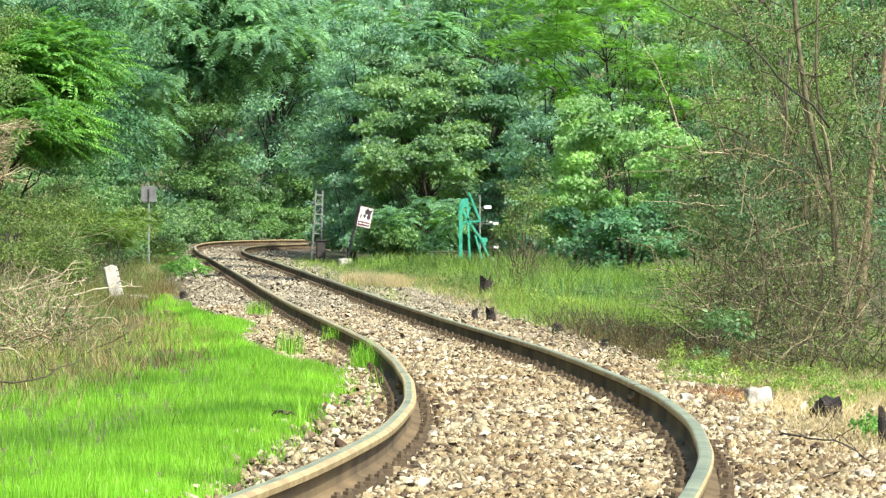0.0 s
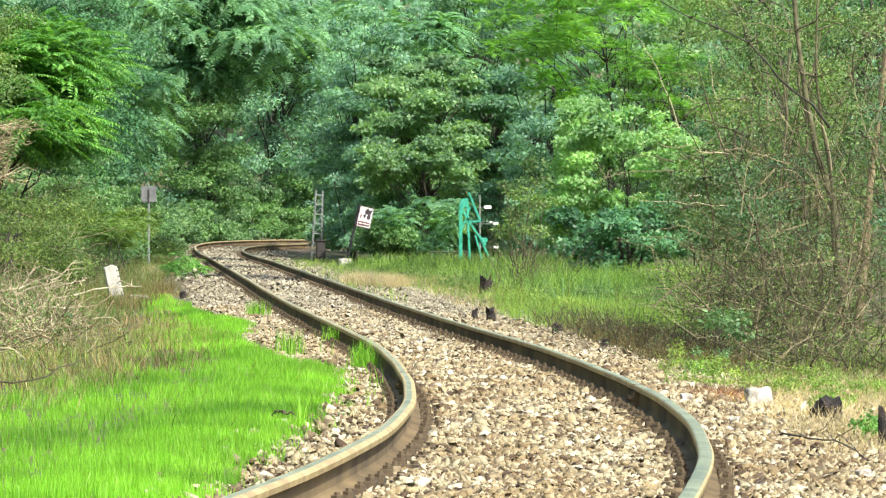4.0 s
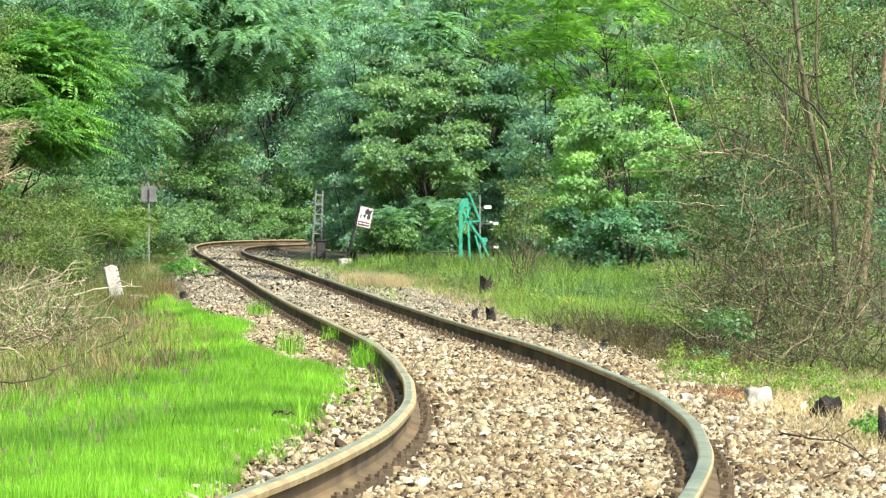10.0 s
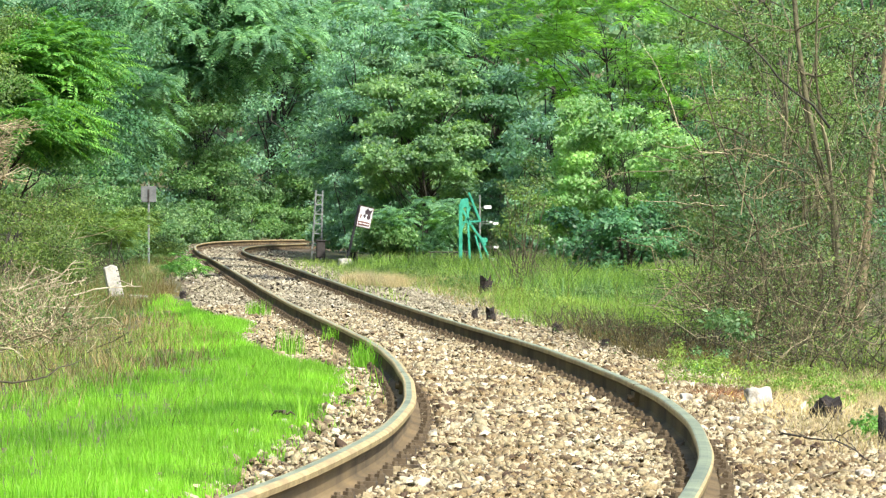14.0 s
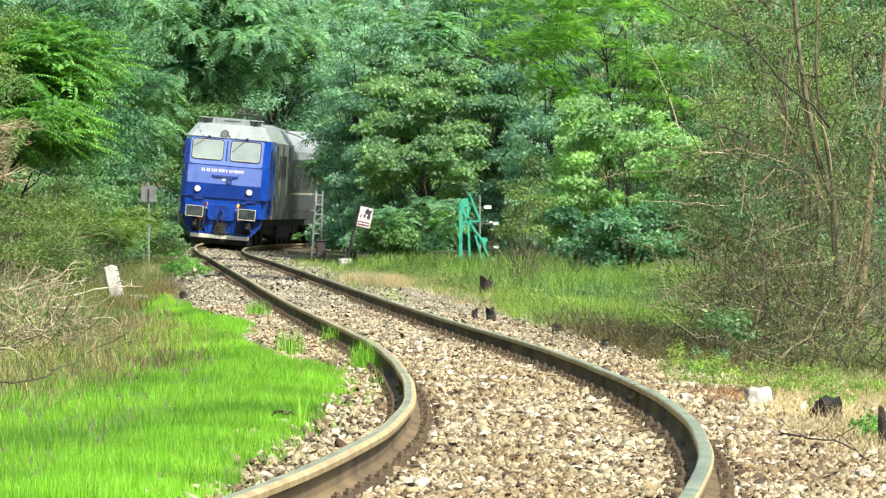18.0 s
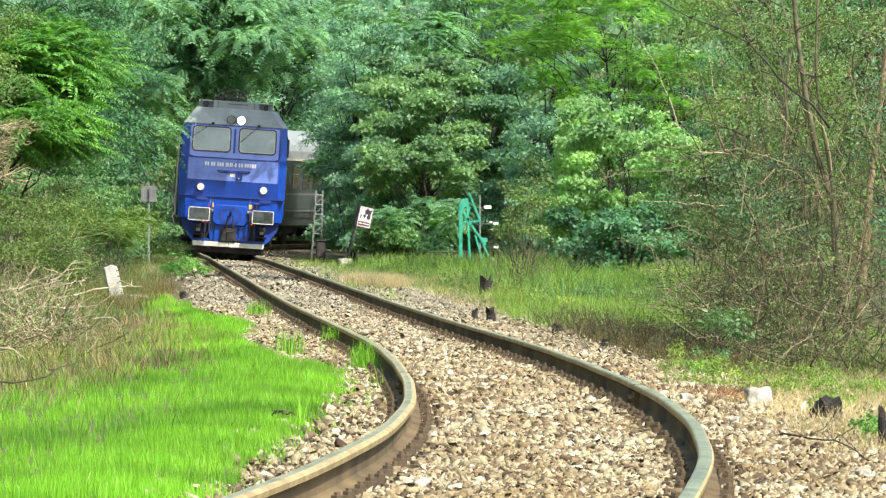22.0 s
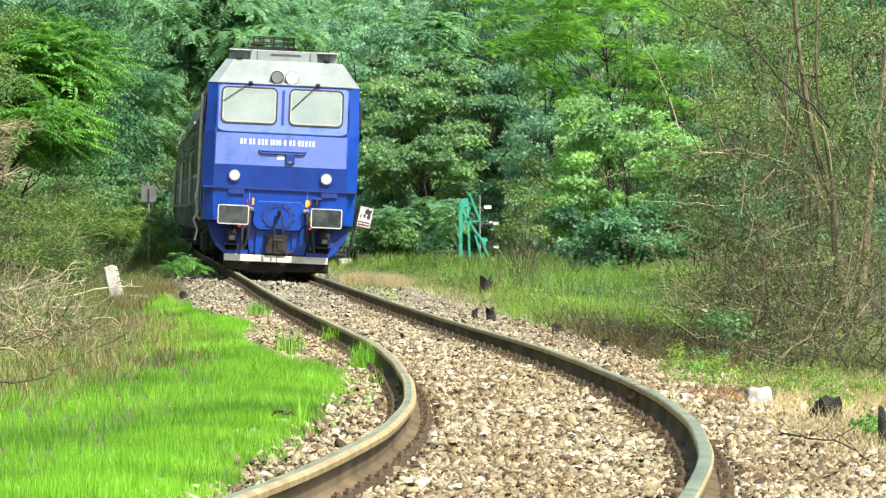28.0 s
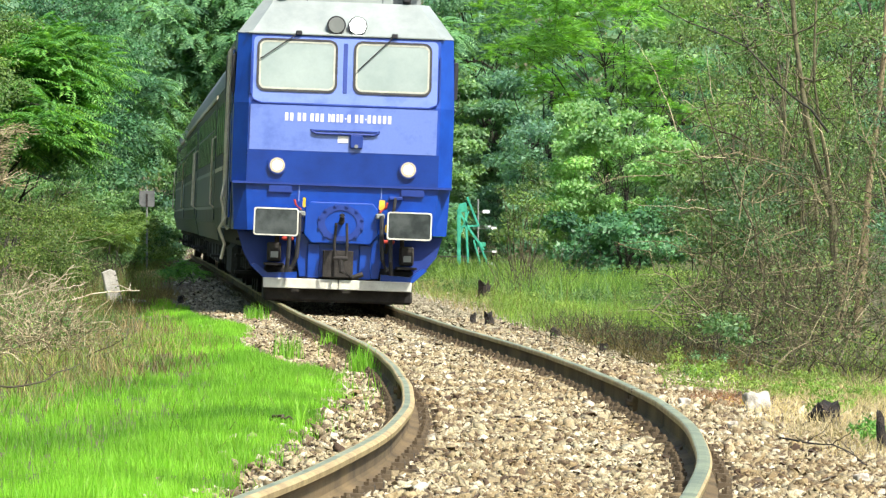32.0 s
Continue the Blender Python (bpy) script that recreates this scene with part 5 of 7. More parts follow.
stump("small charred stump at the edge of the scrub", 1.35, 70.0, 0.12, 0.12, 48)


def concrete_post():
    x, y = -4.80, 87.7
    top = thing("concrete_post", "leaning weathered concrete marker post with notches", "post", pose(x, y, ground_at(x, y) - 0.05, 0, -13, 12))
    bm = prism([(-0.105, 0), (0.105, 0), (0.10, 0.56), (0.04, 0.60), (-0.095, 0.58)], -0.08, 0.08, 0.012)
    part("shaft", bm, M_CONCRETE, top)
    for k in range(4):
        part("notch", box(0.068, 0.108, -0.083, 0.02, 0.24 + 0.085 * k, 0.253 + 0.085 * k), M_DARKBOX, top)
    s = new("concrete_slab", bpy.data.meshes.new("concrete_slab"))
    bm = box(-0.13, 0.13, -0.1, 0.1, 0, 0.06, 0.012)
    bm.to_mesh(s.data)
    bm.free()
    s.data.materials.append(M_CONCRETE)
    s.matrix_world = pose(-4.48, 87.2, ground_at(-4.48, 87.2) + 0.03, 0, 3, 10)
    tagged(s, "small broken concrete slab beside the marker post", "slab")


concrete_post()

M_BLACKPOST = surface("black_painted_post", (0.012, 0.013, 0.014), (0.03, 0.03, 0.032), 8, 0.6)
M_SIGNWHITE = surface("sign_enamel_white", (0.80, 0.80, 0.80), (0.90, 0.90, 0.90), 12, 0.5)
M_SIGNDARK = surface("sign_print_dark", (0.03, 0.02, 0.025), (0.10, 0.07, 0.08), 20, 0.6)
M_SIGNBROWN = surface("sign_print_brown", (0.14, 0.05, 0.04), (0.22, 0.09, 0.07), 20, 0.6)
M_GALV = surface("dull_grey_steel", (0.20, 0.22, 0.205), (0.33, 0.35, 0.33), 8, 0.6, 0.2)
M_GREENIRON = surface("green_painted_iron", (0.02, 0.26, 0.165), (0.055, 0.43, 0.285), 7, 0.55, 0.0, 50, 0.2)


def warning_sign():
    x, y = -2.70, 165.0
    top = thing("warning_sign", "small white picture sign on a leaning black post", "sign", pose(x, y, ground_at(x, y), 0, 12.5, 0) @ Matrix.Scale(1.16, 4))
    part("post", rod((0, 0, -0.1), (0, 0, 1.50), 0.034, 10), M_BLACKPOST, top, "black painted steel post")
    pl = part("sign_plate", box(0.03, 0.49, -0.045, -0.03, 0.84, 1.40, 0.004), M_SIGNWHITE, top)
    pl.matrix_local = Matrix.Translation((0.0082, 0, 0.22)) @ Matrix.Diagonal((0.728, 1, 0.911, 1))
    part("edge_frame", ring_plate([(0.03, 0.84), (0.49, 0.84), (0.49, 1.40), (0.03, 1.40)], [(0.042, 0.852), (0.478, 0.852), (0.478, 1.388), (0.042, 1.388)], -0.052, -0.046), M_SIGNBROWN, pl)
    blob = [(0.17, 1.16), (0.25, 1.08), (0.29, 1.16), (0.36, 1.06), (0.44, 1.10), (0.42, 1.22), (0.46, 1.34), (0.36, 1.30), (0.30, 1.37), (0.22, 1.28), (0.24, 1.20)]
    part("picture", prism(blob, -0.050, -0.046), M_SIGNDARK, pl, "dark blurred picture")
    part("picture", prism([(0.09, 1.08), (0.13, 1.06), (0.14, 1.16), (0.10, 1.18)], -0.050, -0.046), M_SIGNBROWN, pl)
    part("picture", prism(rounded(0.27, 0.33, 1.14, 1.20, 0.028), -0.054, -0.0505), M_SIGNWHITE, pl)
    part("text_band", box(0.07, 0.45, -0.050, -0.046, 0.89, 1.00), M_SIGNBROWN, pl)
    for k, (a, b) in enumerate(((0.09, 0.20), (0.22, 0.33), (0.35, 0.43))):
        part("text_bar", box(a, b, -0.054, -0.0505, 0.93, 0.96), M_SIGNWHITE, pl)


warning_sign()


def lattice_post():
    x, y = -3.82, 178.8
    top = thing("lattice_post", "pale lattice steel post with rungs like a ladder", "post", pose(x, y, ground_at(x, y), 0, 2.5, 8))
    for sx in (-1, 1):
        for sy in (-1, 1):
            part("upright", pipe([(sx * 0.15, sy * 0.12, -0.1), (sx * 0.10, sy * 0.09, 2.15)], 0.016, 6), M_GALV, top)
    for k in range(7):
        z = 0.25 + 0.29 * k
        w = 0.15 - 0.02 * z
        part("rung", box(-w, w, -0.13 + 0.01 * z, -0.10 + 0.01 * z, z, z + 0.035), M_GALV, top)
        if k < 6:
            part("brace", pipe([(-w, -0.11, z + 0.03), (w, -0.11, z + 0.25)], 0.01, 5), M_GALV, top)
    b = thing("relay_box", "dark iron trackside box in front of the lattice post", "box", pose(-3.66, 177.5, ground_at(-3.66, 177.5), 0, 0, 6))
    part("body", box(-0.13, 0.13, -0.12, 0.12, 0.12, 0.62, 0.02), M_DARKBOX, b)
    part("lid", box(-0.16, 0.16, -0.15, 0.15, 0.62, 0.66, 0.01), M_DARKBOX, b)
    part("door", box(-0.10, 0.10, -0.128, -0.121, 0.18, 0.56, 0.003), M_DARKBOX, b)
    for sx in (-0.1, 0.1):
        part("leg", rod((sx, 0, -0.05), (sx, 0, 0.13), 0.022, 6), M_DARKBOX, b)


lattice_post()


def green_frame():
    x, y = 0.76, 160.0
    top = thing("steel_frame", "green painted steel frame of an old trackside crane", "steel frame", pose(x, y, ground_at(x, y), 0, 0, 0) @ Matrix.Scale(1.1, 4))

    def bar(a, b, w=0.035):
        d = Vector(b) - Vector(a)
        bm = box(-w, w, -w * 0.8, w * 0.8, 0, d.length, 0.006)
        bm.transform(Matrix.Translation(a) @ d.to_track_quat("Z", "Y").to_matrix().to_4x4())
        part("bar", bm, M_GREENIRON, top)

    for yy in (-0.16, 0.16):
        bar((-0.26, yy, -0.1), (-0.26, yy, 1.55), 0.045)
        bar((-0.02, yy, -0.1), (-0.10, yy, 1.62))
        bar((-0.26, yy, 1.50), (0.0, yy, 1.05))
        bar((-0.06, yy, 1.85), (0.22, yy, 1.15))
        bar((-0.24, yy, 0.9), (-0.02, yy, 1.5), 0.025)
        bar((-0.26, yy, 1.12), (0.24, yy, 1.15), 0.03)
        bar((0.0, yy, 1.05), (0.36, yy, 0.55))
        bar((0.22, yy, 0.75), (0.52, yy, 0.05), 0.03)
        bar((0.10, yy, 0.8), (0.34, yy, -0.05), 0.028)
    for z in (0.5, 1.1, 1.5):
        bar((-0.26, -0.16, z), (-0.26, 0.16, z), 0.025)
    part("plate", prism([(-0.30, 1.45), (-0.05, 1.5), (-0.08, 1.72), (-0.26, 1.68)], -0.2, 0.2, 0.01), M_GREENIRON, top)
    part("counterweight", box(0.18, 0.40, -0.12, 0.12, 0.62, 0.74, 0.02), M_GREENIRON, top, "faded pale green block")
    p = thing("signal_wire_post", "thin grey post with small white plates beside the frame", "post", pose(1.0, 161, ground_at(1.0, 161)))
    part("shaft", rod((0, 0, -0.1), (0, 0, 2.0), 0.022, 8), M_GALV, p)
    for k, (a, b, z, w) in enumerate(((0.12, 0.0, 1.62, 0.13), (0.36, 0.0, 1.18, 0.10), (0.26, 0.0, 1.24, 0.06), (0.38, 0.0, 0.55, 0.09), (0.28, 0.0, 0.2, 0.12))):
        part("white_plate", prism(rounded(a, a + w * 1.5, z, z + w * 0.7, 0.02), -0.03, -0.015), M_SIGNWHITE, p, "small white enamel plate")
        part("bracket", rod((0, 0, z + 0.03), (a + 0.02, -0.02, z + 0.03), 0.008, 5), M_GALV, p)
    # straight bars stand in for brown dead branches
    f = thing("pipe_fence", "low dark bars in place of brown dead branches behind weeds", "fence", pose(-0.35, 162, ground_at(-0.35, 162)))
    for k in range(4):
        part("post", rod((0.33 * k, 0, -0.1), (0.33 * k, 0, 0.42), 0.018, 6), M_DARKBOX, f)
    part("top_rail", rod((-0.05, 0, 0.42), (1.05, 0, 0.42), 0.02, 6), M_DARKBOX, f)
    part("mid_rail", rod((-0.05, 0, 0.2), (1.05, 0, 0.2), 0.015, 6), M_DARKBOX, f)


green_frame()


M_GREYPLATE = surface("weathered_grey_sheet", (0.11, 0.12, 0.12), (0.19, 0.20, 0.20), 6, 0.7)


def back_sign():
    x, y = -6.5, 131.0
    top = thing("trackside_sign", "grey back of a small square sign on a thin post", "sign", pose(x, y, ground_at(x, y), 0, 0, 0))
    g = -ground_at(x, y)
    part("post", rod((0, 0, -0.1), (0, 0, g + 0.90), 0.022, 8), M_GALV, top)
    part("plate", box(-0.17, 0.17, -0.03, -0.015, g + 0.51, g + 0.86, 0.004), M_GREYPLATE, top, "plain grey sheet metal plate")
    part("clamp", box(-0.02, 0.02, -0.045, -0.03, g + 0.51, g + 0.80, 0.003), M_DARKBOX, top)


back_sign()


def fallen_branch(name, label, pts, r, material, seed, forks=5, thin=0.5):
    rng = np.random.default_rng(seed)
    p = np.array([(x, y, ground_at(x, y) + h) for x, y, h in pts])
    t = np.linspace(0, 1, 9)
    u = np.linspace(0, 1, len(p))
    main = np.stack([np.interp(t, u, p[:, k]) for k in range(3)], -1) + rng.normal(0, 0.008, (9, 3))
    paths, rads = [main], [np.linspace(r, r * 0.4, 9)]
    for k in range(forks):
        i = rng.integers(2, 8)
        e = main[i] + np.array([rng.normal(0, 0.12), rng.normal(0, 0.2), rng.uniform(0.02, 0.12)]) * (0.5 / thin) ** 0.8
        paths.append(limb_paths(rng, main[i][None], e[None], 9, 0.12)[0])
        rads.append(np.linspace(r * thin, r * thin * 0.3, 9))
    top = thing(name, label, "branch", Matrix.Translation(main[0]))
    for k, (q, r1) in enumerate(zip(paths, rads)):
        v, f = tubes((q - main[0])[None], r1[None], 6)
        part_np("side_twig" if k else "stem", mesh_np("stem", v, f, material, True), top)
    return top


fallen_branch("fallen_branch", "thin dark dead branch lying on the stones", [(1.90, 33.2, 0.04), (2.02, 32.2, 0.06), (2.13, 31.0, 0.06), (2.18, 29.8, 0.02)], 0.006, M_CHAR, 61, 7)
fallen_branch("fallen_branch", "dry bent branch lying in the green horsetail", [(-2.75, 35.5, 0.22), (-2.55, 36.0, 0.2), (-2.42, 36.5, 0.22), (-2.25, 37.2, 0.30)], 0.008, M_TWIG_DARK, 62, 2)
fallen_branch("fallen_branch", "short brown stick at the edge of the green patch", [(-0.95, 33.0, 0.04), (-0.88, 32.9, 0.05), (-0.81, 32.9, 0.04)], 0.011, M_TWIG_DARK, 63, 0)
HEAP = (((-4.92, 72, -0.93), (-4.70, 72, -0.66), (-4.45, 72, -0.418), 0.013), ((-4.88, 72, -0.92), (-4.05, 72.5, -0.754), (-3.716, 73, -0.747), 0.012),
        ((-5.19, 72, -0.86), (-5.03, 72, -0.62), (-4.917, 72, -0.418), 0.012), ((-4.76, 71, -0.76), (-4.45, 71, -0.68), (-4.24, 71, -0.63), 0.010),
        ((-5.3, 70, -0.8), (-4.9, 70, -0.7), (-4.55, 70, -0.56), 0.010), ((-5.1, 67, -0.95), (-4.7, 67, -0.72), (-4.3, 67, -0.62), 0.010),
        ((-4.5, 64, -0.95), (-4.3, 64, -0.75), (-4.2, 64, -0.52), 0.009), ((-4.6, 62, -1.0), (-4.2, 62, -0.85), (-3.7, 62, -0.86), 0.010))
for k, (*pts, r) in enumerate(HEAP):
    fallen_branch("fallen_branch", "long bleached dry branch sticking out of the heap", [(x, y, z - ground_at(x, y)) for x, y, z in pts], r, M_DRY, 64 + k, 4, 0.5)


def leaning_stems():
    """Taller bare stems that stand out of the thicket."""
    stems = (((3.89, 57, -1.09), (3.77, 57, -0.23), (3.757, 57, 0.206), (3.616, 57, 0.586), (3.44, 57, 1.56), (3.34, 57, 2.4), 0.05, M_BARK_GREEN),
             ((3.98, 57, -1.04), (4.05, 57, -0.28), (4.1, 57, 0.375), (4.256, 57, 1.62), (4.3, 57, 2.4), 0.052, M_BARK_TAN),
             ((3.83, 57.4, -1.0), (3.83, 57.4, -0.114), (3.708, 57.2, 0.586), (3.59, 57, 1.44), (3.6, 57, 2.3), 0.026, M_BARK_GREEN),
             ((3.60, 55, 0.9), (3.368, 55, 1.173), (3.158, 55, 1.315), (3.017, 55, 1.477), (2.78, 55, 1.76), (2.383, 55, 1.88), (2.006, 55, 2.07), 0.014, M_BARK),
             ((3.03, 54, 0.53), (2.844, 54, 0.334), (2.824, 54, 0.195), 0.006, M_TWIG), ((3.65, 54, -0.303), (3.26, 54, -0.36), (2.94, 54, -0.406), 0.0065, M_TWIG),
             ((3.333, 54, 0.015), (3.055, 54, -0.062), (2.906, 54, -0.15), 0.006, M_TWIG), ((3.518, 54, 0.113), (3.425, 54, 0.303), (3.333, 54, 0.525), 0.006, M_TWIG),
             ((3.559, 54, -0.957), (3.657, 54, -0.622), (3.698, 54, -0.38), (3.75, 54, 0.1), 0.014, M_BARK_TAN), ((3.62, 54, -0.95), (3.74, 54, -0.5), (3.88, 54, 0.15), 0.016, M_BARK_TAN),
             ((2.114, 60, -0.834), (2.366, 60, -0.606), (2.93, 60, -0.474), 0.008, M_TWIG), ((2.674, 65, 0.607), (1.956, 65, 0.58), (1.62, 65, 0.44), 0.0065, M_TWIG),
             ((2.781, 55, 0.105), (2.807, 55, 0.518), (2.897, 55, 0.749), 0.006, M_TWIG), ((3.2, 58, -0.95), (3.1, 58, -0.1), (2.75, 58, 0.7), (2.5, 58, 1.5), 0.014, M_TWIG_DARK),
             ((3.45, 60, -0.95), (3.4, 60, 0.2), (3.5, 60, 1.2), (3.3, 60, 2.2), 0.018, M_BARK_GREEN), ((2.75, 62, -0.9), (2.85, 62, 0.0), (2.7, 62, 0.8), (2.3, 62, 1.3), 0.012, M_TWIG_DARK),
             ((3.0, 59, 0.9), (2.6, 59, 1.05), (2.2, 59, 0.95), 0.009, M_TWIG_DARK), ((3.4, 58, 0.6), (2.9, 58, 0.75), (2.45, 58, 0.7), 0.006, M_TWIG), ((4.2, 55, 0.3), (3.9, 55, 0.9), (3.75, 55, 1.5), 0.008, M_TWIG),
             ((4.3, 54, -0.8), (4.0, 54, -0.5), (3.5, 54, -0.62), 0.0065, M_TWIG), ((3.1, 56, -0.75), (3.45, 56, -0.5), (3.62, 56, -0.1), 0.006, M_TWIG))
    for k, (*pts, r, m) in enumerate(stems):
        rest = [(x, y, z - ground_at(x, y)) for x, y, z in pts]
        fallen_branch("bare_stem", "bare leaning stem in the tangled thicket", rest, r, m, 80 + k, 7, 0.17 if r > 0.03 else 0.45)


def twig_tangle():
    """Thin bare twigs that arch and cross inside the thicket."""
    for k, (n, m, r, label) in enumerate(((170, M_TWIG_DARK, 0.0055, "brown bare twigs arching through the thicket"), (60, M_TWIG, 0.0045, "bleached bare twigs arching through the thicket"))):
        rng = np.random.default_rng(900 + k)
        y = rng.uniform(54, 68, n)
        x = (rng.uniform(0.040, 0.073, n) + 0.002 * rng.normal(0, 1, n)) * y
        a = np.stack([x, y, rng.uniform(-0.95, 1.3, n)], -1)
        e = a + np.stack([rng.normal(-0.12, 0.5, n), rng.normal(0, 0.4, n), rng.uniform(-0.15, 0.95, n)], -1)
        p = limb_paths(rng, a, e, 9, 0.10, 0.08)
        v, f = tubes(p, np.linspace(1, 0.3, 9)[None] * (r * rng.uniform(0.6, 1.4, n))[:, None], 4)
        tagged(new("twig_tangle", mesh_np("twig_tangle", v, f, m, True)), label, "twigs", kind="stuff")


leaning_stems()
twig_tangle()
make_ballast()


# ---- train ----
M_BLUE = surface("blue_locomotive_paint", (0.0025, 0.04, 0.285), (0.006, 0.064, 0.40), 2.2, 0.3, 0.0, 60, 0.0, 0.2, grain=0.04)
M_BLUE_LIGHT = surface("pale_blue_paint", (0.085, 0.145, 0.46), (0.14, 0.215, 0.56), 2.6, 0.3, 0.0, 40, 0.0, 0.6, lo=0.3, hi=0.5, grain=0.04)
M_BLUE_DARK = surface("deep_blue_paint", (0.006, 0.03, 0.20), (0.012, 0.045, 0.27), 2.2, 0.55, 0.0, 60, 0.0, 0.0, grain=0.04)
M_BLUE_BAND = surface("deep_blue_band", (0.0025, 0.027, 0.195), (0.005, 0.042, 0.27), 2.2, 0.3, 0.0, 60, 0.0, 0.15, grain=0.04)
M_ROOFWHITE = surface("dull_white_roof_paint", (0.21, 0.245, 0.23), (0.30, 0.335, 0.315), 2.0, 0.5, 0.0, 50, 0.05, 0.2, grain=0.04)
M_ROOFPALE = surface("pale_roof_paint", (0.34, 0.38, 0.35), (0.46, 0.50, 0.47), 2.0, 0.5, 0.0, 50, 0.05, 0.2, grain=0.04)
M_GREY = surface("grey_coach_paint", (0.045, 0.056, 0.05), (0.08, 0.094, 0.084), 1.4, 0.6, 0.0, 40, 0.05, grain=0.04)
M_GREYLIGHT = surface("pale_grey_coach_paint", (0.17, 0.185, 0.17), (0.25, 0.265, 0.25), 1.4, 0.5, 0.0, 40, 0.05, grain=0.04)
M_SLATE = surface("slate_grey_paint", (0.055, 0.068, 0.068), (0.09, 0.106, 0.106), 1.4, 0.5, grain=0.04)
M_COACHROOF = surface("grey_coach_roof", (0.22, 0.245, 0.235), (0.31, 0.335, 0.32), 1.2, 0.6, grain=0.04)
M_UNDER = surface("sooty_underframe", (0.010, 0.009, 0.008), (0.04, 0.035, 0.03), 5.0, 0.85, fine=40, strength=0.4)
M_WHITE = surface("white_paint", (0.62, 0.62, 0.58), (0.82, 0.82, 0.78), 6.0, 0.55, grain=0.04)
M_BOARD = surface("dirty_white_board", (0.50, 0.50, 0.42), (0.72, 0.72, 0.63), 3.0, 0.6, grain=0.1)
M_CREAM = surface("cream_painted_rail", (0.52, 0.47, 0.34), (0.68, 0.62, 0.46), 8.0, 0.5)
M_TRIM = surface("pale_window_trim", (0.33, 0.34, 0.26), (0.45, 0.46, 0.36), 8.0, 0.5)
M_HOOD = surface("grey_green_hood_paint", (0.13, 0.15, 0.132), (0.20, 0.22, 0.198), 1.4, 0.6, 0.0, 40, 0.05, grain=0.1)
M_RUBBER = surface("black_rubber", (0.012, 0.012, 0.014), (0.028, 0.028, 0.03), 10.0, 0.55)
M_PAD = surface("greased_buffer_plate", (0.025, 0.034, 0.032), (0.08, 0.094, 0.09), 5.0, 0.5, 0.3, grain=0.04)
M_RED = surface("red_tap_paint", (0.35, 0.03, 0.02), (0.5, 0.06, 0.04), 9.0, 0.5)
M_TAG = surface("yellow_tag", (0.65, 0.42, 0.03), (0.8, 0.55, 0.06), 9.0, 0.5)
M_LAMP = glow("headlamp_glow", (1.0, 0.95, 0.82), 7.0)
M_LAMP_RING = glow("headlamp_reflector", (1.0, 0.86, 0.56), 0.5)
M_LAMP_TOP = glow("top_lamp_glow", (1.0, 0.98, 0.93), 14.0)
# pane colour is paled for dust and for sky mirrored in the glass
M_PANE = surface("windscreen_sky_glare", (0.25, 0.31, 0.275), (0.315, 0.375, 0.335), 1.6, 0.15, 0.0, 30, 0.0, 0.3, grain=0.03)
M_COACHPANE, _nt, _b = mat("tinted_coach_glass")
_b.inputs["Base Color"].default_value, _b.inputs["Roughness"].default_value, _b.inputs["Specular IOR Level"].default_value = (0.012, 0.014, 0.014, 1), 0.18, 0.35


def loft(levels, y_end, close=True, bm=None):
    """A cab shell: rows of half width, corner width, front and height, joined upwards."""
    bm = bm or bmesh.new()
    rows = []
    for w, wc, y0, yc, h in levels:
        rows.append([bm.verts.new(q) for q in ((-w, y_end, h), (-w, yc, h), (-wc, y0, h), (wc, y0, h), (w, yc, h), (w, y_end, h))])
    for a, b in zip(rows, rows[1:]):
        for k in range(5):
            bm.faces.new((a[k], a[k + 1], b[k + 1], b[k]))
        bm.faces.new((a[5], a[0], b[0], b[5]))
    bm.faces.new(rows[0][::-1])
    bm.faces.new(rows[-1])
    bmesh.ops.recalc_face_normals(bm, faces=bm.faces)
    return bm


def leaned(bm):
    """Moves a piece onto the sloping windscreen wall."""
    for v in bm.verts:
        v.co.y += 0.03 + (v.co.z - 2.62) * 0.2065
    return bm


def bogie(parent, y, wheelbase, axles, dia):
    b = part("bogie", box(-1.15, 1.15, y - wheelbase / 2 - 0.6, y + wheelbase / 2 + 0.6, 0.42, 0.78, 0.05), M_UNDER, parent, "sooty black bogie")
    for k in range(axles):
        ya = y - wheelbase / 2 + wheelbase * k / (axles - 1)
        for sx in (-1, 1):
            bm = rod((sx * 0.70, ya, dia / 2), (sx * 0.82, ya, dia / 2), dia / 2, 28)
            rod((sx * 0.66, ya, dia / 2), (sx * 0.715, ya, dia / 2), dia / 2 + 0.028, 28, bm=bm)
            part("wheel", bm, M_UNDER, b)
            part("axle_box", box(sx * 1.08 - 0.1, sx * 1.08 + 0.1, ya - 0.16, ya + 0.16, dia / 2 - 0.16, dia / 2 + 0.14, 0.03), M_UNDER, b)
            for e in (-0.3, 0.3):
                part("spring", rod((sx * 1.08, ya + e, dia / 2 - 0.12), (sx * 1.08, ya + e, dia / 2 + 0.2), 0.07, 10), M_UNDER, b)
        part("axle", rod((-0.75, ya, dia / 2), (0.75, ya, dia / 2), 0.08, 12), M_UNDER, b)
    return b


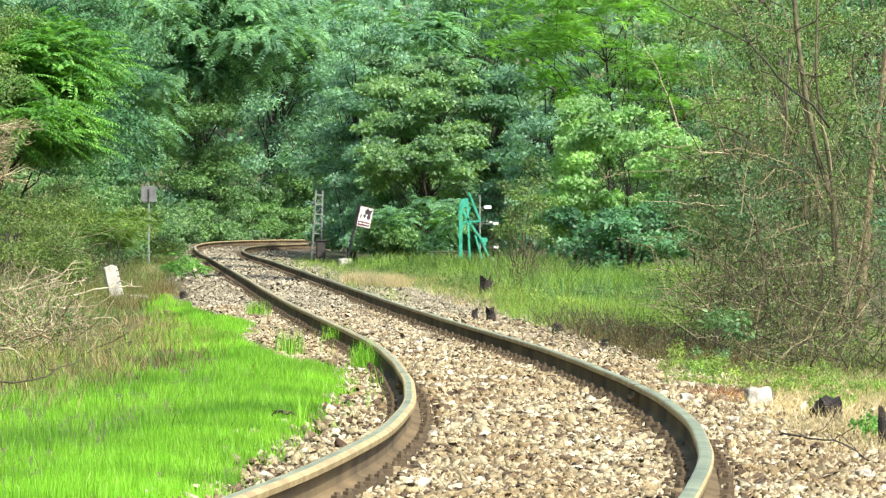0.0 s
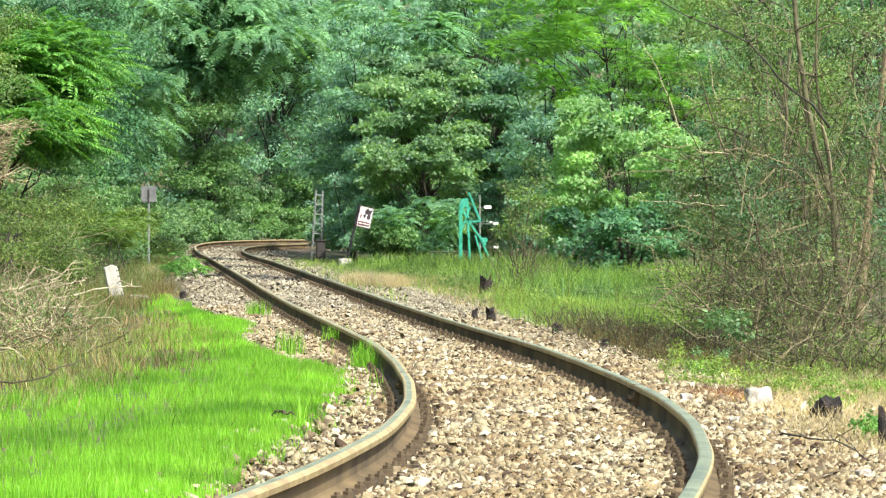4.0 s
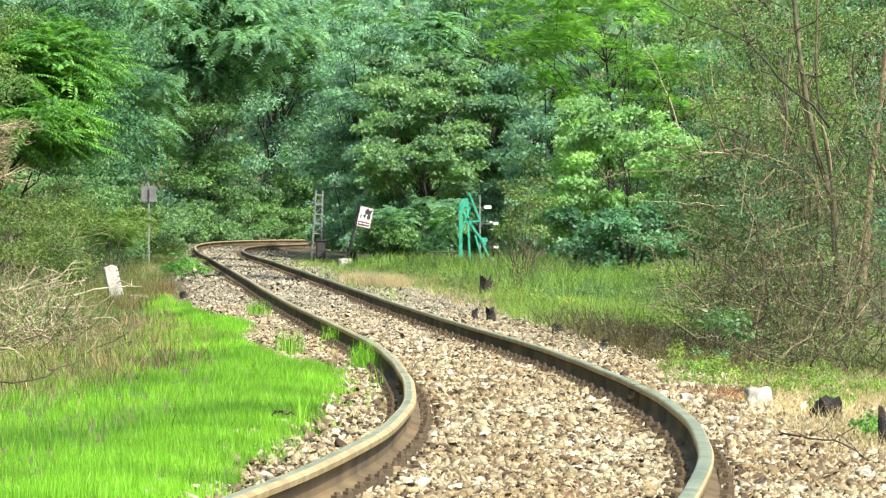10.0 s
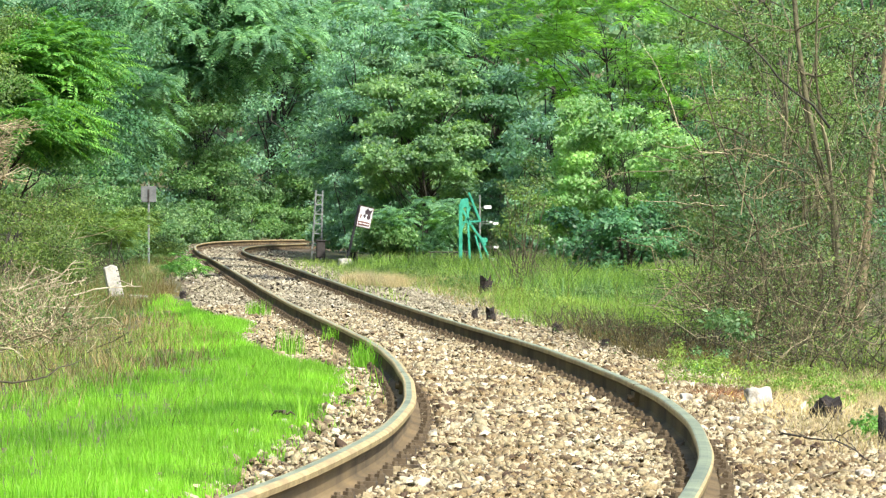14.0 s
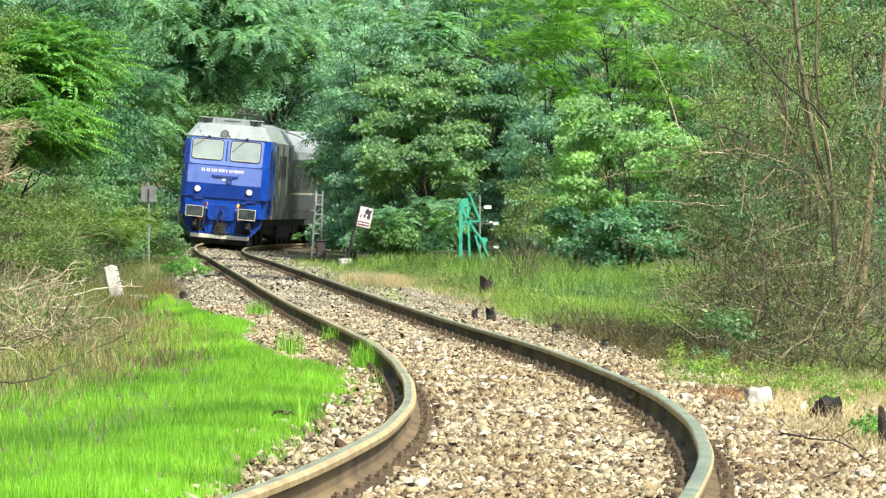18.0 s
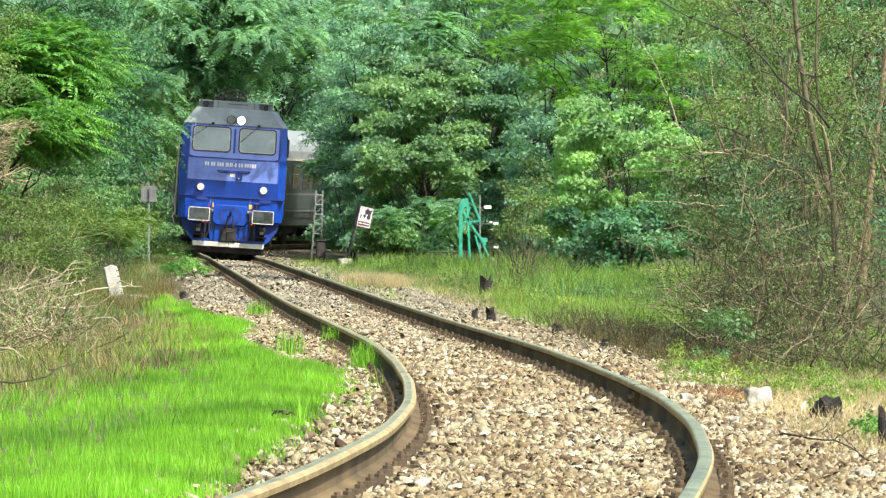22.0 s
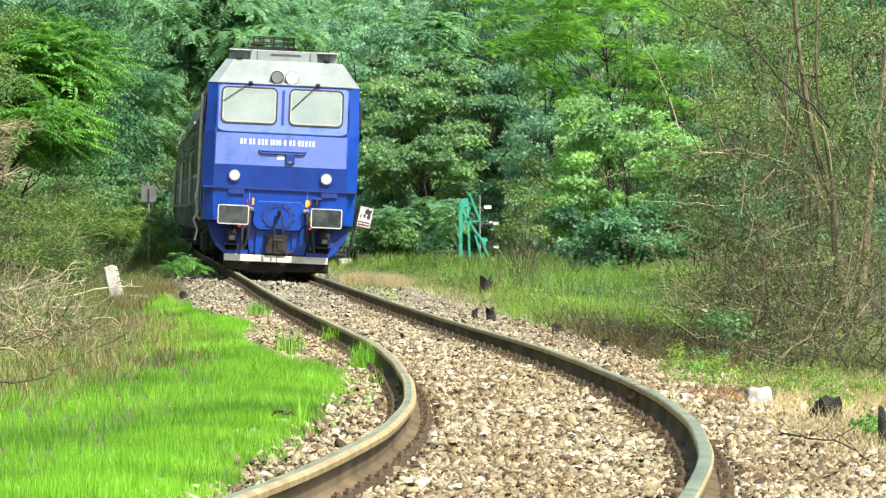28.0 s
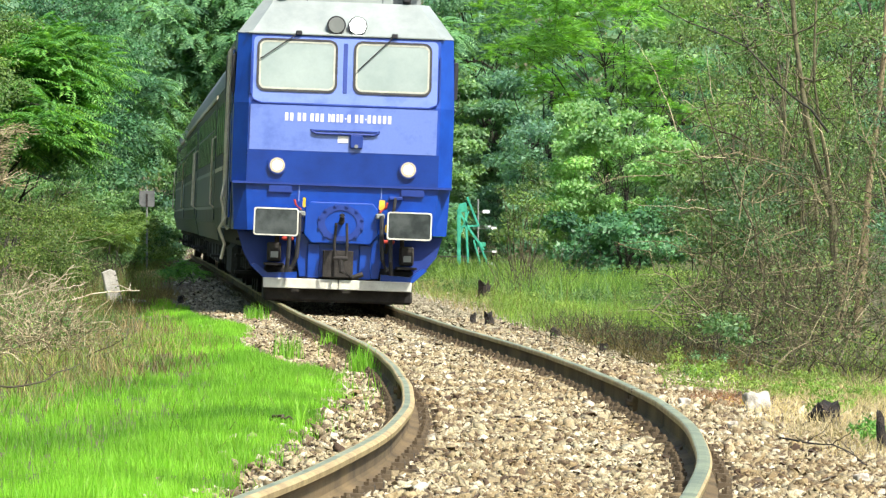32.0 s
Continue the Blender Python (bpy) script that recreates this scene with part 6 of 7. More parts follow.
def make_locomotive():
    loco = thing("locomotive", "blue and white diesel locomotive with two lit headlamps and pale windscreens", "locomotive")
    # cab shell: the blue front and the white sloping brow above it
    lower = part("cab_lower_front", loft([(1.40, 1.22, 0.04, 0.20, 0.95), (1.43, 1.26, 0.02, 0.24, 1.565)], 2.2), M_BLUE, loco, "mid blue lower front panel")
    cab = part("cab_front", loft([(1.45, 1.26, 0.0, 0.24, 1.575), (1.45, 1.26, 0.03, 0.26, 2.62), (1.42, 1.24, 0.22, 0.42, 3.54)], 2.2), M_BLUE, loco, "glossy blue cab front")
    part("brow", loft([(1.43, 1.25, 0.215, 0.42, 3.543), (1.10, 0.96, 0.66, 0.80, 4.00)], 2.2), M_ROOFWHITE, loco, "dull white sloping cab roof")
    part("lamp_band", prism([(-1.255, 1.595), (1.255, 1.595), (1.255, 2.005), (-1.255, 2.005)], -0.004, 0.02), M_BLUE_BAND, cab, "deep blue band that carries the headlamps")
    part("ledge", prism([(-1.44, 1.56), (1.44, 1.56), (1.44, 1.59), (-1.44, 1.59)], -0.03, 0.2), M_BLUE_DARK, loco)
    for sx in (-0.56, 0.52):
        part("panel_seam", box(sx - 0.007, sx + 0.007, 0.012, 0.03, 1.34, 1.555), M_BLUE_LIGHT, lower)
    part("gutter", box(-1.30, 1.30, 0.19, 0.26, 3.53, 3.56, 0.008), M_ROOFWHITE, loco)
    # pale panel below the windscreens, its upper trim and the band with the lamps
    part("front_panel", prism([(-1.235, 2.01), (1.22, 2.01), (1.22, 2.60), (-1.235, 2.60)], -0.006, 0.02), M_BLUE_LIGHT, cab, "pale blue panel with stains")
    part("panel_trim", pipe([(-1.24, 0.155, 3.30), (-1.24, 0.03, 2.74), (-1.20, 0.01, 2.66), (-1.10, 0.005, 2.62), (0, 0.0, 2.615), (1.10, 0.005, 2.62), (1.20, 0.01, 2.66), (1.24, 0.03, 2.74), (1.24, 0.155, 3.30)], 0.014, 6), M_BLUE_DARK, cab)
    part("window_surround", leaned(prism(rounded(-1.215, 1.21, 2.635, 3.50, 0.06), -0.007, 0.01)), M_BLUE_LIGHT, cab, "pale blue surround of the windscreens")
    for w0, w1 in ((-1.17, -0.11), (0.10, 1.13)):
        win = part("windscreen", leaned(prism(rounded(w0 + 0.05, w1 - 0.05, 2.83, 3.43, 0.07), -0.016, 0.004)), M_PANE, cab, "pale windscreen pane, dust and sky glare in its colour")
        part("rubber_frame", leaned(ring_plate(rounded(w0, w1, 2.78, 3.48, 0.11), rounded(w0 + 0.03, w1 - 0.03, 2.81, 3.45, 0.085), -0.026, 0.01)), M_RUBBER, win, "black rubber window frame")
        part("inner_trim", leaned(ring_plate(rounded(w0 + 0.03, w1 - 0.03, 2.81, 3.45, 0.085), rounded(w0 + 0.055, w1 - 0.055, 2.835, 3.425, 0.065), -0.021, 0.01)), M_TRIM, win, "pale inner window trim")
    part("centre_bar", leaned(box(-0.035, 0.02, -0.014, 0.0, 2.78, 3.44, 0.004)), M_BLUE_DARK, cab)
    for a, b in (((-0.63, 3.56), (-1.13, 3.20)), ((0.63, 3.56), (0.15, 3.08))):
        y = lambda z: 0.03 + (z - 2.62) * 0.2065 - 0.05
        wp = part("wiper", rod((a[0], y(a[1]), a[1]), (b[0], y(b[1]), b[1]), 0.008, 6), M_RUBBER, cab, "black windscreen wiper")
        part("wiper_motor", box(a[0] - 0.04, a[0] + 0.04, y(a[1]) - 0.02, y(a[1]) + 0.06, a[1] - 0.03, a[1] + 0.03, 0.01), M_RUBBER, wp)
    # the running number as plain bars
    x = -0.785
    for word in ((5, 5), (5, 5), (5, 5, 5), (3, 5, 3, 5, 1, 5), (5, 5, 1, 5, 5, 5, 5, 5)):
        for w in word:
            wide = 0.0117 * w + (0.012 if w == 1 else 0.0)
            low, high = (2.44, 2.457) if w == 1 else (2.40, 2.505)
            part("number_bar", box(x + 0.005, x + wide - 0.012 * (w == 5), -0.0115, -0.0065, low, high), M_WHITE, cab)
            x += wide + 0.0085
        x += 0.032
    part("label_patch", box(-0.08, 0.06, -0.0115, -0.0065, 2.13, 2.22), M_WHITE, cab, "small pale printed label")
    part("front_handrail", pipe([(-0.43, -0.01, 2.29), (-0.42, -0.028, 2.27), (-0.36, -0.032, 2.245), (0.39, -0.032, 2.245), (0.45, -0.028, 2.27), (0.46, -0.01, 2.29)], 0.016, 8), M_BLUE_DARK, cab, "dark blue handrail bar")
    part("handrail_bar", box(-0.43, 0.46, -0.03, -0.010, 2.275, 2.295, 0.004), M_BLUE_DARK, cab)
    bx = part("socket_box", box(0.08, 0.25, -0.055, 0.0, 2.06, 2.24, 0.015), M_BLUE_DARK, cab, "dark blue socket box")
    part("socket_cap", rod((0.165, -0.068, 2.09), (0.165, -0.05, 2.09), 0.025, 10), M_GREYLIGHT, bx)
    for lx in (-0.86, 0.86):
        rim = part("headlamp", rod((lx, -0.05, 1.81), (lx, 0.02, 1.81), 0.12, 24), M_BLUE_DARK, cab, "round lit headlamp")
        part("lens", rod((lx, -0.058, 1.81), (lx, -0.045, 1.81), 0.062, 24), M_LAMP, rim, "warm white glowing lens")
        part("reflector", ring_plate([(lx + 0.1 * math.cos(a), 1.81 + 0.1 * math.sin(a)) for a in [2 * math.pi * k / 24 for k in range(24)]], [(lx + 0.061 * math.cos(a), 1.81 + 0.061 * math.sin(a)) for a in [2 * math.pi * k / 24 for k in range(24)]], -0.056, -0.045), M_LAMP_RING, rim, "warm lit reflector ring")
    for lx, lens, text in ((-0.14, M_GREYLIGHT, "grey unlit lens"), (0.14, M_LAMP_TOP, "bright white glowing lens")):
        top = part("top_lamp", rod((lx, 0.22, 3.68), (lx, 0.60, 3.68), 0.122, 24), M_RUBBER, loco, "round top headlamp in the white brow")
        part("lens", rod((lx, 0.21, 3.68), (lx, 0.225, 3.68), 0.104, 24), lens, top, text)
    # roof
    rb = part("roof_box", prism([(-0.66, 3.99), (0.62, 3.99), (0.60, 4.20), (-0.64, 4.20)], 0.80, 2.2, 0.015), M_ROOFWHITE, loco, "raised pale roof hatch")
    part("hatch_line", box(-0.26, 0.3, 0.785, 0.805, 4.11, 4.135), M_SLATE, rb)
    for sx in (-0.52, 0.48):
        part("hatch_seam", box(sx - 0.008, sx + 0.008, 0.79, 0.81, 4.0, 4.18), M_SLATE, rb)
    for hx, hr in ((-0.85, 0.085), (0.80, 0.06)):
        h = part("horn", rod((hx, 0.62, 4.09), (hx, 1.0, 4.09), hr, 16, 0.04), M_RUBBER, loco, "black trumpet horn")
        part("horn_foot", box(hx - 0.05, hx + 0.05, 0.75, 0.9, 3.96, 4.06), M_RUBBER, h)
        sh = part("horn_shroud", prism([(hx - 0.22, 3.98), (hx + 0.20, 3.98), (hx + 0.18, 4.17), (hx - 0.17, 4.17)], 0.98, 1.5), M_COACHROOF, loco, "shaded niche behind the horn")
        part("shroud_roof", box(hx - 0.20, hx + 0.20, 0.82, 1.5, 4.172, 4.20, 0.006), M_ROOFPALE, sh)
    rk = part("roof_rack", box(-0.54, 0.36, 6.4, 8.1, 4.36, 4.42), M_UNDER, loco, "sooty exhaust and fan frame on the roof")
    for z in (4.46, 4.57):
        part("rack_rail", ring_plate([(-0.50, z), (0.34, z), (0.34, z + 0.05), (-0.50, z + 0.05)], [(-0.48, z + 0.02), (0.32, z + 0.02), (0.32, z + 0.03), (-0.48, z + 0.03)], 6.4, 6.44), M_UNDER, rk)
    for k in range(5):
        part("rack_post", rod((-0.48 + 0.20 * k, 6.42, 4.05), (-0.48 + 0.20 * k, 6.42, 4.60), 0.02, 6), M_UNDER, rk)
    part("engine_roof", prism([(-1.40, 3.50), (1.40, 3.50), (1.06, 4.00), (0.60, 4.12), (-0.60, 4.12), (-1.06, 4.00)], 2.2, 8.3), M_ROOFWHITE, loco, "dull white engine roof")
    arch = [(-1.42, 3.02)] + [(1.42 * math.cos(a), 3.02 + 0.92 * math.sin(a) ** 0.8) for a in [math.pi - math.pi * k / 14 for k in range(1, 14)]] + [(1.42, 3.02)]
    rr = part("rear_roof", prism(arch, 8.42, 16.8), M_COACHROOF, loco, "light grey rounded rear roof")
    for k in range(3):
        part("roof_fan", rod((0, 10.2 + 2.2 * k, 3.90), (0, 10.2 + 2.2 * k, 4.0), 0.55, 24), M_GREY, rr)
    # long hood sides: a pale front half and a darker rear half with windows
    part("hood", prism([(-1.43, 0.95), (1.43, 0.95), (1.43, 3.49), (-1.43, 3.49)], 2.205, 8.3, 0.02), M_HOOD, loco, "grey-green engine room walls")
    rear = part("rear_body", prism([(-1.40, 0.95), (1.40, 0.95), (1.42, 1.3), (1.42, 3.0), (-1.42, 3.0), (-1.42, 1.3)], 8.42, 16.8, 0.02), M_GREY, loco, "dark grey rear body walls")
    for sx in (-1, 1):
        part("rear_stripe", box(sx * 1.425 - 0.006, sx * 1.425 + 0.006, 8.45, 16.75, 1.80, 1.86), M_CREAM, rear, "cream waist stripe")
        part("rear_band", box(sx * 1.422 - 0.004, sx * 1.422 + 0.004, 8.45, 16.75, 1.25, 1.79), M_SLATE, rear, "paler lower band")
        for k in range(4):
            part("rear_window", box(sx * 1.424 - 0.008, sx * 1.424 + 0.008, 9.0 + 1.9 * k, 10.2 + 1.9 * k, 2.05, 2.8, 0.004), M_COACHPANE, rear, "dark side window")
    for sx in (-1, 1):
        for k in range(3):
            lv = part("louvre", box(sx * 1.44 - 0.012, sx * 1.44 + 0.012, 3.6 + 0.9 * k, 4.1 + 0.9 * k, 2.35, 3.1, 0.004), M_UNDER, loco, "dark ventilation louvre")
            for q in range(6):
                part("slat", box(sx * 1.45 - 0.012, sx * 1.45 + 0.012, 3.62 + 0.9 * k, 4.08 + 0.9 * k, 2.40 + 0.11 * q, 2.43 + 0.11 * q), M_GREY, lv)
        dr = part("cab_door", box(sx * 1.45 - 0.012, sx * 1.45 + 0.012, 1.25, 1.95, 1.1, 3.35, 0.01), M_BLUE, loco, "blue cab door with a window")
        part("door_window", prism([(sx * 1.455 - 0.012, 2.5), (sx * 1.455 + 0.012, 2.5), (sx * 1.455 + 0.012, 3.2), (sx * 1.455 - 0.012, 3.2)], 1.35, 1.85), M_COACHPANE, dr)
        part("side_window", box(sx * 1.445 - 0.012, sx * 1.445 + 0.012, 0.55, 1.1, 2.6, 3.3, 0.02), M_COACHPANE, loco)
        part("mirror", box(sx * 1.465 - 0.03, sx * 1.465 + 0.03, 0.42, 0.46, 2.75, 3.25, 0.012), M_RUBBER, loco, "tall black mirror")
        for yy in (1.15, 2.05) if sx < 0 else ():
            part("handrail", pipe([(sx * 1.45, yy, 3.36), (sx * 1.50, yy, 3.33), (sx * 1.51, yy, 2.2), (sx * 1.51, yy, 1.0), (sx * 1.45, yy, 0.95)], 0.024, 8), M_CREAM, loco, "cream painted grab rail")
        if sx < 0:
            part("air_hose", pipe([(sx * 1.52, 1.0, 1.6), (sx * 1.56, 0.9, 1.35), (sx * 1.50, 0.9, 1.1), (sx * 1.58, 0.9, 0.95), (sx * 1.50, 0.9, 0.75), (sx * 1.54, 0.9, 0.55)], 0.022, 6), M_CREAM, loco, "cream coiled hose beside the steps")
        for k in range(3):
            part("side_rib", box(sx * 1.45 - 0.02, sx * 1.45 + 0.02, 2.6 + 2.0 * k, 2.66 + 2.0 * k, 1.0, 3.4), M_GREY, loco)
        for k in range(3 if sx < 0 else 0):
            part("step", box(sx * 1.22 - 0.12, sx * 1.22 + 0.12, 1.3, 1.9, 0.36 + 0.22 * k, 0.40 + 0.22 * k), M_UNDER, loco)
    # buffer beam, buffers and coupling
    part("buffer_beam", prism([(-1.30, 0.94), (-1.24, 0.72), (1.24, 0.72), (1.30, 0.94)], 0.63, 0.75, 0.01), M_BLUE, loco, "blue buffer beam")
    part("centre_plate", prism([(-0.40, 1.35), (-0.47, 1.27), (-0.48, 0.92), (-0.38, 0.81), (0.39, 0.81), (0.49, 0.92), (0.48, 1.27), (0.41, 1.35)], -0.05, 0.05, 0.012), M_BLUE, loco, "blue drawgear plate")
    part("drawgear_ring", ring_plate([(0.30 * math.cos(a), 1.08 + 0.24 * math.sin(a)) for a in [2 * math.pi * k / 24 for k in range(24)]], [(0.21 * math.cos(a), 1.08 + 0.17 * math.sin(a)) for a in [2 * math.pi * k / 24 for k in range(24)]], -0.065, -0.045), M_BLUE_DARK, loco)
    for k in range(12):
        a = 2 * math.pi * (k + 0.5) / 12
        part("bolt", rod((0.29 * math.cos(a), -0.085, 1.08 + 0.235 * math.sin(a)), (0.29 * math.cos(a), -0.05, 1.08 + 0.235 * math.sin(a)), 0.022, 6), M_BLUE_DARK, loco)
    hk = part("drawhook", pipe([(0, -0.05, 1.09), (0, -0.30, 1.09), (0, -0.40, 1.11), (0, -0.43, 1.15), (0, -0.39, 1.18)], 0.036, 8), M_UNDER, loco, "black draw hook")
    for sx in (-0.07, 0.07):
        part("coupling_link", pipe([(sx, -0.28, 1.08), (sx * 1.2, -0.30, 0.78), (sx, -0.28, 0.62)], 0.018, 8), M_UNDER, hk)
    part("coupling_screw", rod((-0.09, -0.29, 0.62), (0.09, -0.29, 0.62), 0.03, 8), M_UNDER, hk)
    part("coupling_shackle", pipe([(0.0, -0.28, 0.62), (0.02, -0.3, 0.45), (0.16, -0.3, 0.37), (0.30, -0.28, 0.42)], 0.035, 8), M_UNDER, hk)
    part("drawbar_plate", box(-0.22, 0.18, -0.03, 0.02, 0.36, 0.72, 0.01), M_UNDER, loco, "black bolted plate")
    for sx in (-0.86, 0.88):
        bf = part("buffer", rod((sx, -0.42, 1.07), (sx, 0.06, 1.07), 0.13, 20), M_UNDER, loco, "rectangular buffer with a pale painted rim")
        part("buffer_head", prism(rounded(sx - 0.285, sx + 0.285, 0.895, 1.245, 0.03), -0.48, -0.44), M_PAD, bf, "greased dark buffer plate")
        part("buffer_rim", ring_plate(rounded(sx - 0.292, sx + 0.292, 0.888, 1.252, 0.035), rounded(sx - 0.273, sx + 0.273, 0.907, 1.233, 0.025), -0.488, -0.45), M_BOARD, bf, "white painted rim")
        part("buffer_collar", rod((sx, -0.16, 1.07), (sx, 0.02, 1.07), 0.19, 20), M_BLUE_DARK, bf)
        part("step_lamp", box(sx - 0.09, sx + 0.09, -0.1, 0.44, 0.55, 0.80, 0.02), M_UNDER, loco)
        part("step_tread", box(sx - 0.13, sx + 0.13, -0.2, 0.42, 0.50, 0.53), M_UNDER, loco)
        part("step_plate", box(sx - 0.05, sx + 0.05, -0.212, -0.202, 0.60, 0.68), M_GREYLIGHT, loco)
        # dark block drawn where the ledge throws its shade
        part("ledge_shade_block", box(sx - 0.15 + 0.05, sx + 0.15 + 0.05, -0.02, 0.03, 1.46, 1.555), M_BLUE_DARK, loco)
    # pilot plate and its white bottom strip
    # the deeper blue holds dirt and the shade below the buffers
    part("pilot_plate", prism([(-1.35, 0.94), (-1.26, 0.66), (-1.16, 0.48), (-0.99, 0.33), (0.97, 0.33), (1.14, 0.48), (1.28, 0.66), (1.36, 0.94)], 0.26, 0.32, 0.01), M_BLUE_DARK, loco, "pilot plate in deeper blue for dirt and the shade of the buffers")
    part("pilot_middle", prism([(-0.62, 0.93), (-0.52, 0.36), (0.52, 0.36), (0.62, 0.93)], 0.10, 0.42, 0.01), M_BLUE, loco, "blue middle of the pilot")
    for sx in (-1, 1):
        part("pilot_lip", prism([(sx * 0.55, 0.33), (sx * 0.98, 0.33), (sx * 1.16, 0.49), (sx * 1.10, 0.52), (sx * 0.94, 0.40), (sx * 0.55, 0.42)], 0.07, 0.42), M_BLUE, loco)
    part("pilot_rib", box(-0.42, -0.26, 0.05, 0.10, 0.35, 0.80, 0.01), M_BLUE, loco)
    part("pilot_rib", box(0.26, 0.42, 0.05, 0.10, 0.35, 0.80, 0.01), M_BLUE, loco)
    for a, b in ((-0.99, -0.01), (0.0, 0.96)):
        part("guard_board", box(a, b, 0.02, 0.09, 0.205, 0.335, 0.008), M_BOARD, loco, "pale grey-white guard board")
    # brake hoses, taps and tags
    for sx, sg in ((-0.53, -1), (0.51, 1)):
        hs = part("brake_hose", pipe([(sx, -0.05, 1.22), (sx + 0.02 * sg, -0.16, 1.18), (sx + 0.02 * sg, -0.2, 0.95), (sx + 0.04 * sg, -0.22, 0.62), (sx + 0.10 * sg, -0.2, 0.48), (sx + 0.16 * sg, -0.12, 0.52)], 0.03, 8), M_RUBBER, loco, "black rubber brake hose")
        part("hose_tap", pipe([(sx, -0.07, 1.24), (sx + 0.07 * sg, -0.09, 1.30), (sx + 0.09 * sg, -0.09, 1.37)], 0.014, 6), M_RED, hs, "red tap handle")
        part("hose_fitting", box(sx - 0.06, sx + 0.06, -0.16, -0.04, 1.15, 1.22, 0.015), M_GALV, hs)
        part("tag", box(sx - 0.02 + 0.04 * (sg < 0), sx + 0.06 + 0.0 * sg, -0.066, -0.056, 1.27, 1.40, 0.01), M_TAG, loco, "yellow tag")
        h2 = part("brake_hose", pipe([(sx + 0.14 * sg, -0.03, 0.95), (sx + 0.14 * sg, -0.2, 0.88), (sx + 0.15 * sg, -0.22, 0.6), (sx + 0.17 * sg, -0.16, 0.42)], 0.028, 8), M_RUBBER, loco, "black rubber brake hose")
        part("hose_tap", box(sx + 0.14 * sg - 0.10, sx + 0.14 * sg + 0.06, -0.17, -0.1, 0.83, 0.88, 0.015), M_RED, h2, "red tap")
        part("tag", box(sx + 0.10 * sg - 0.03, sx + 0.10 * sg + 0.03, -0.066, -0.056, 0.97, 1.08, 0.01), M_TAG, loco, "orange tag")
        part("end_cock", rod((sx + 0.30 * sg, -0.06, 0.80), (sx + 0.30 * sg, -0.06, 0.95), 0.03, 8), M_UNDER, loco)
    part("jumper_pipe", pipe([(0.70, -0.03, 1.43), (0.70, -0.12, 1.42), (0.69, -0.14, 1.30), (0.64, -0.12, 1.1), (0.60, -0.1, 0.7)], 0.022, 8), M_RUBBER, loco)
    part("jumper_head", box(0.62, 0.80, -0.06, 0.02, 1.40, 1.45, 0.01), M_BLUE_DARK, loco)
    # below the floor
    part("underframe", box(-1.25, 1.25, 0.45, 16.6, 0.72, 0.96, 0.02), M_UNDER, loco, "sooty underframe")
    part("fuel_tank", box(-1.3, 1.3, 6.4, 10.6, 0.25, 0.75, 0.08), M_UNDER, loco)
    # guard drawn as a low black block, standing for shade under the front
    part("guard_shade_block", box(-0.98, 0.98, 0.2, 1.2, 0.035, 0.5, 0.03), M_UNDER, loco)
    bogie(loco, 4.0, 3.4, 3, 1.1)
    bogie(loco, 13.0, 3.4, 3, 1.1)
    return loco


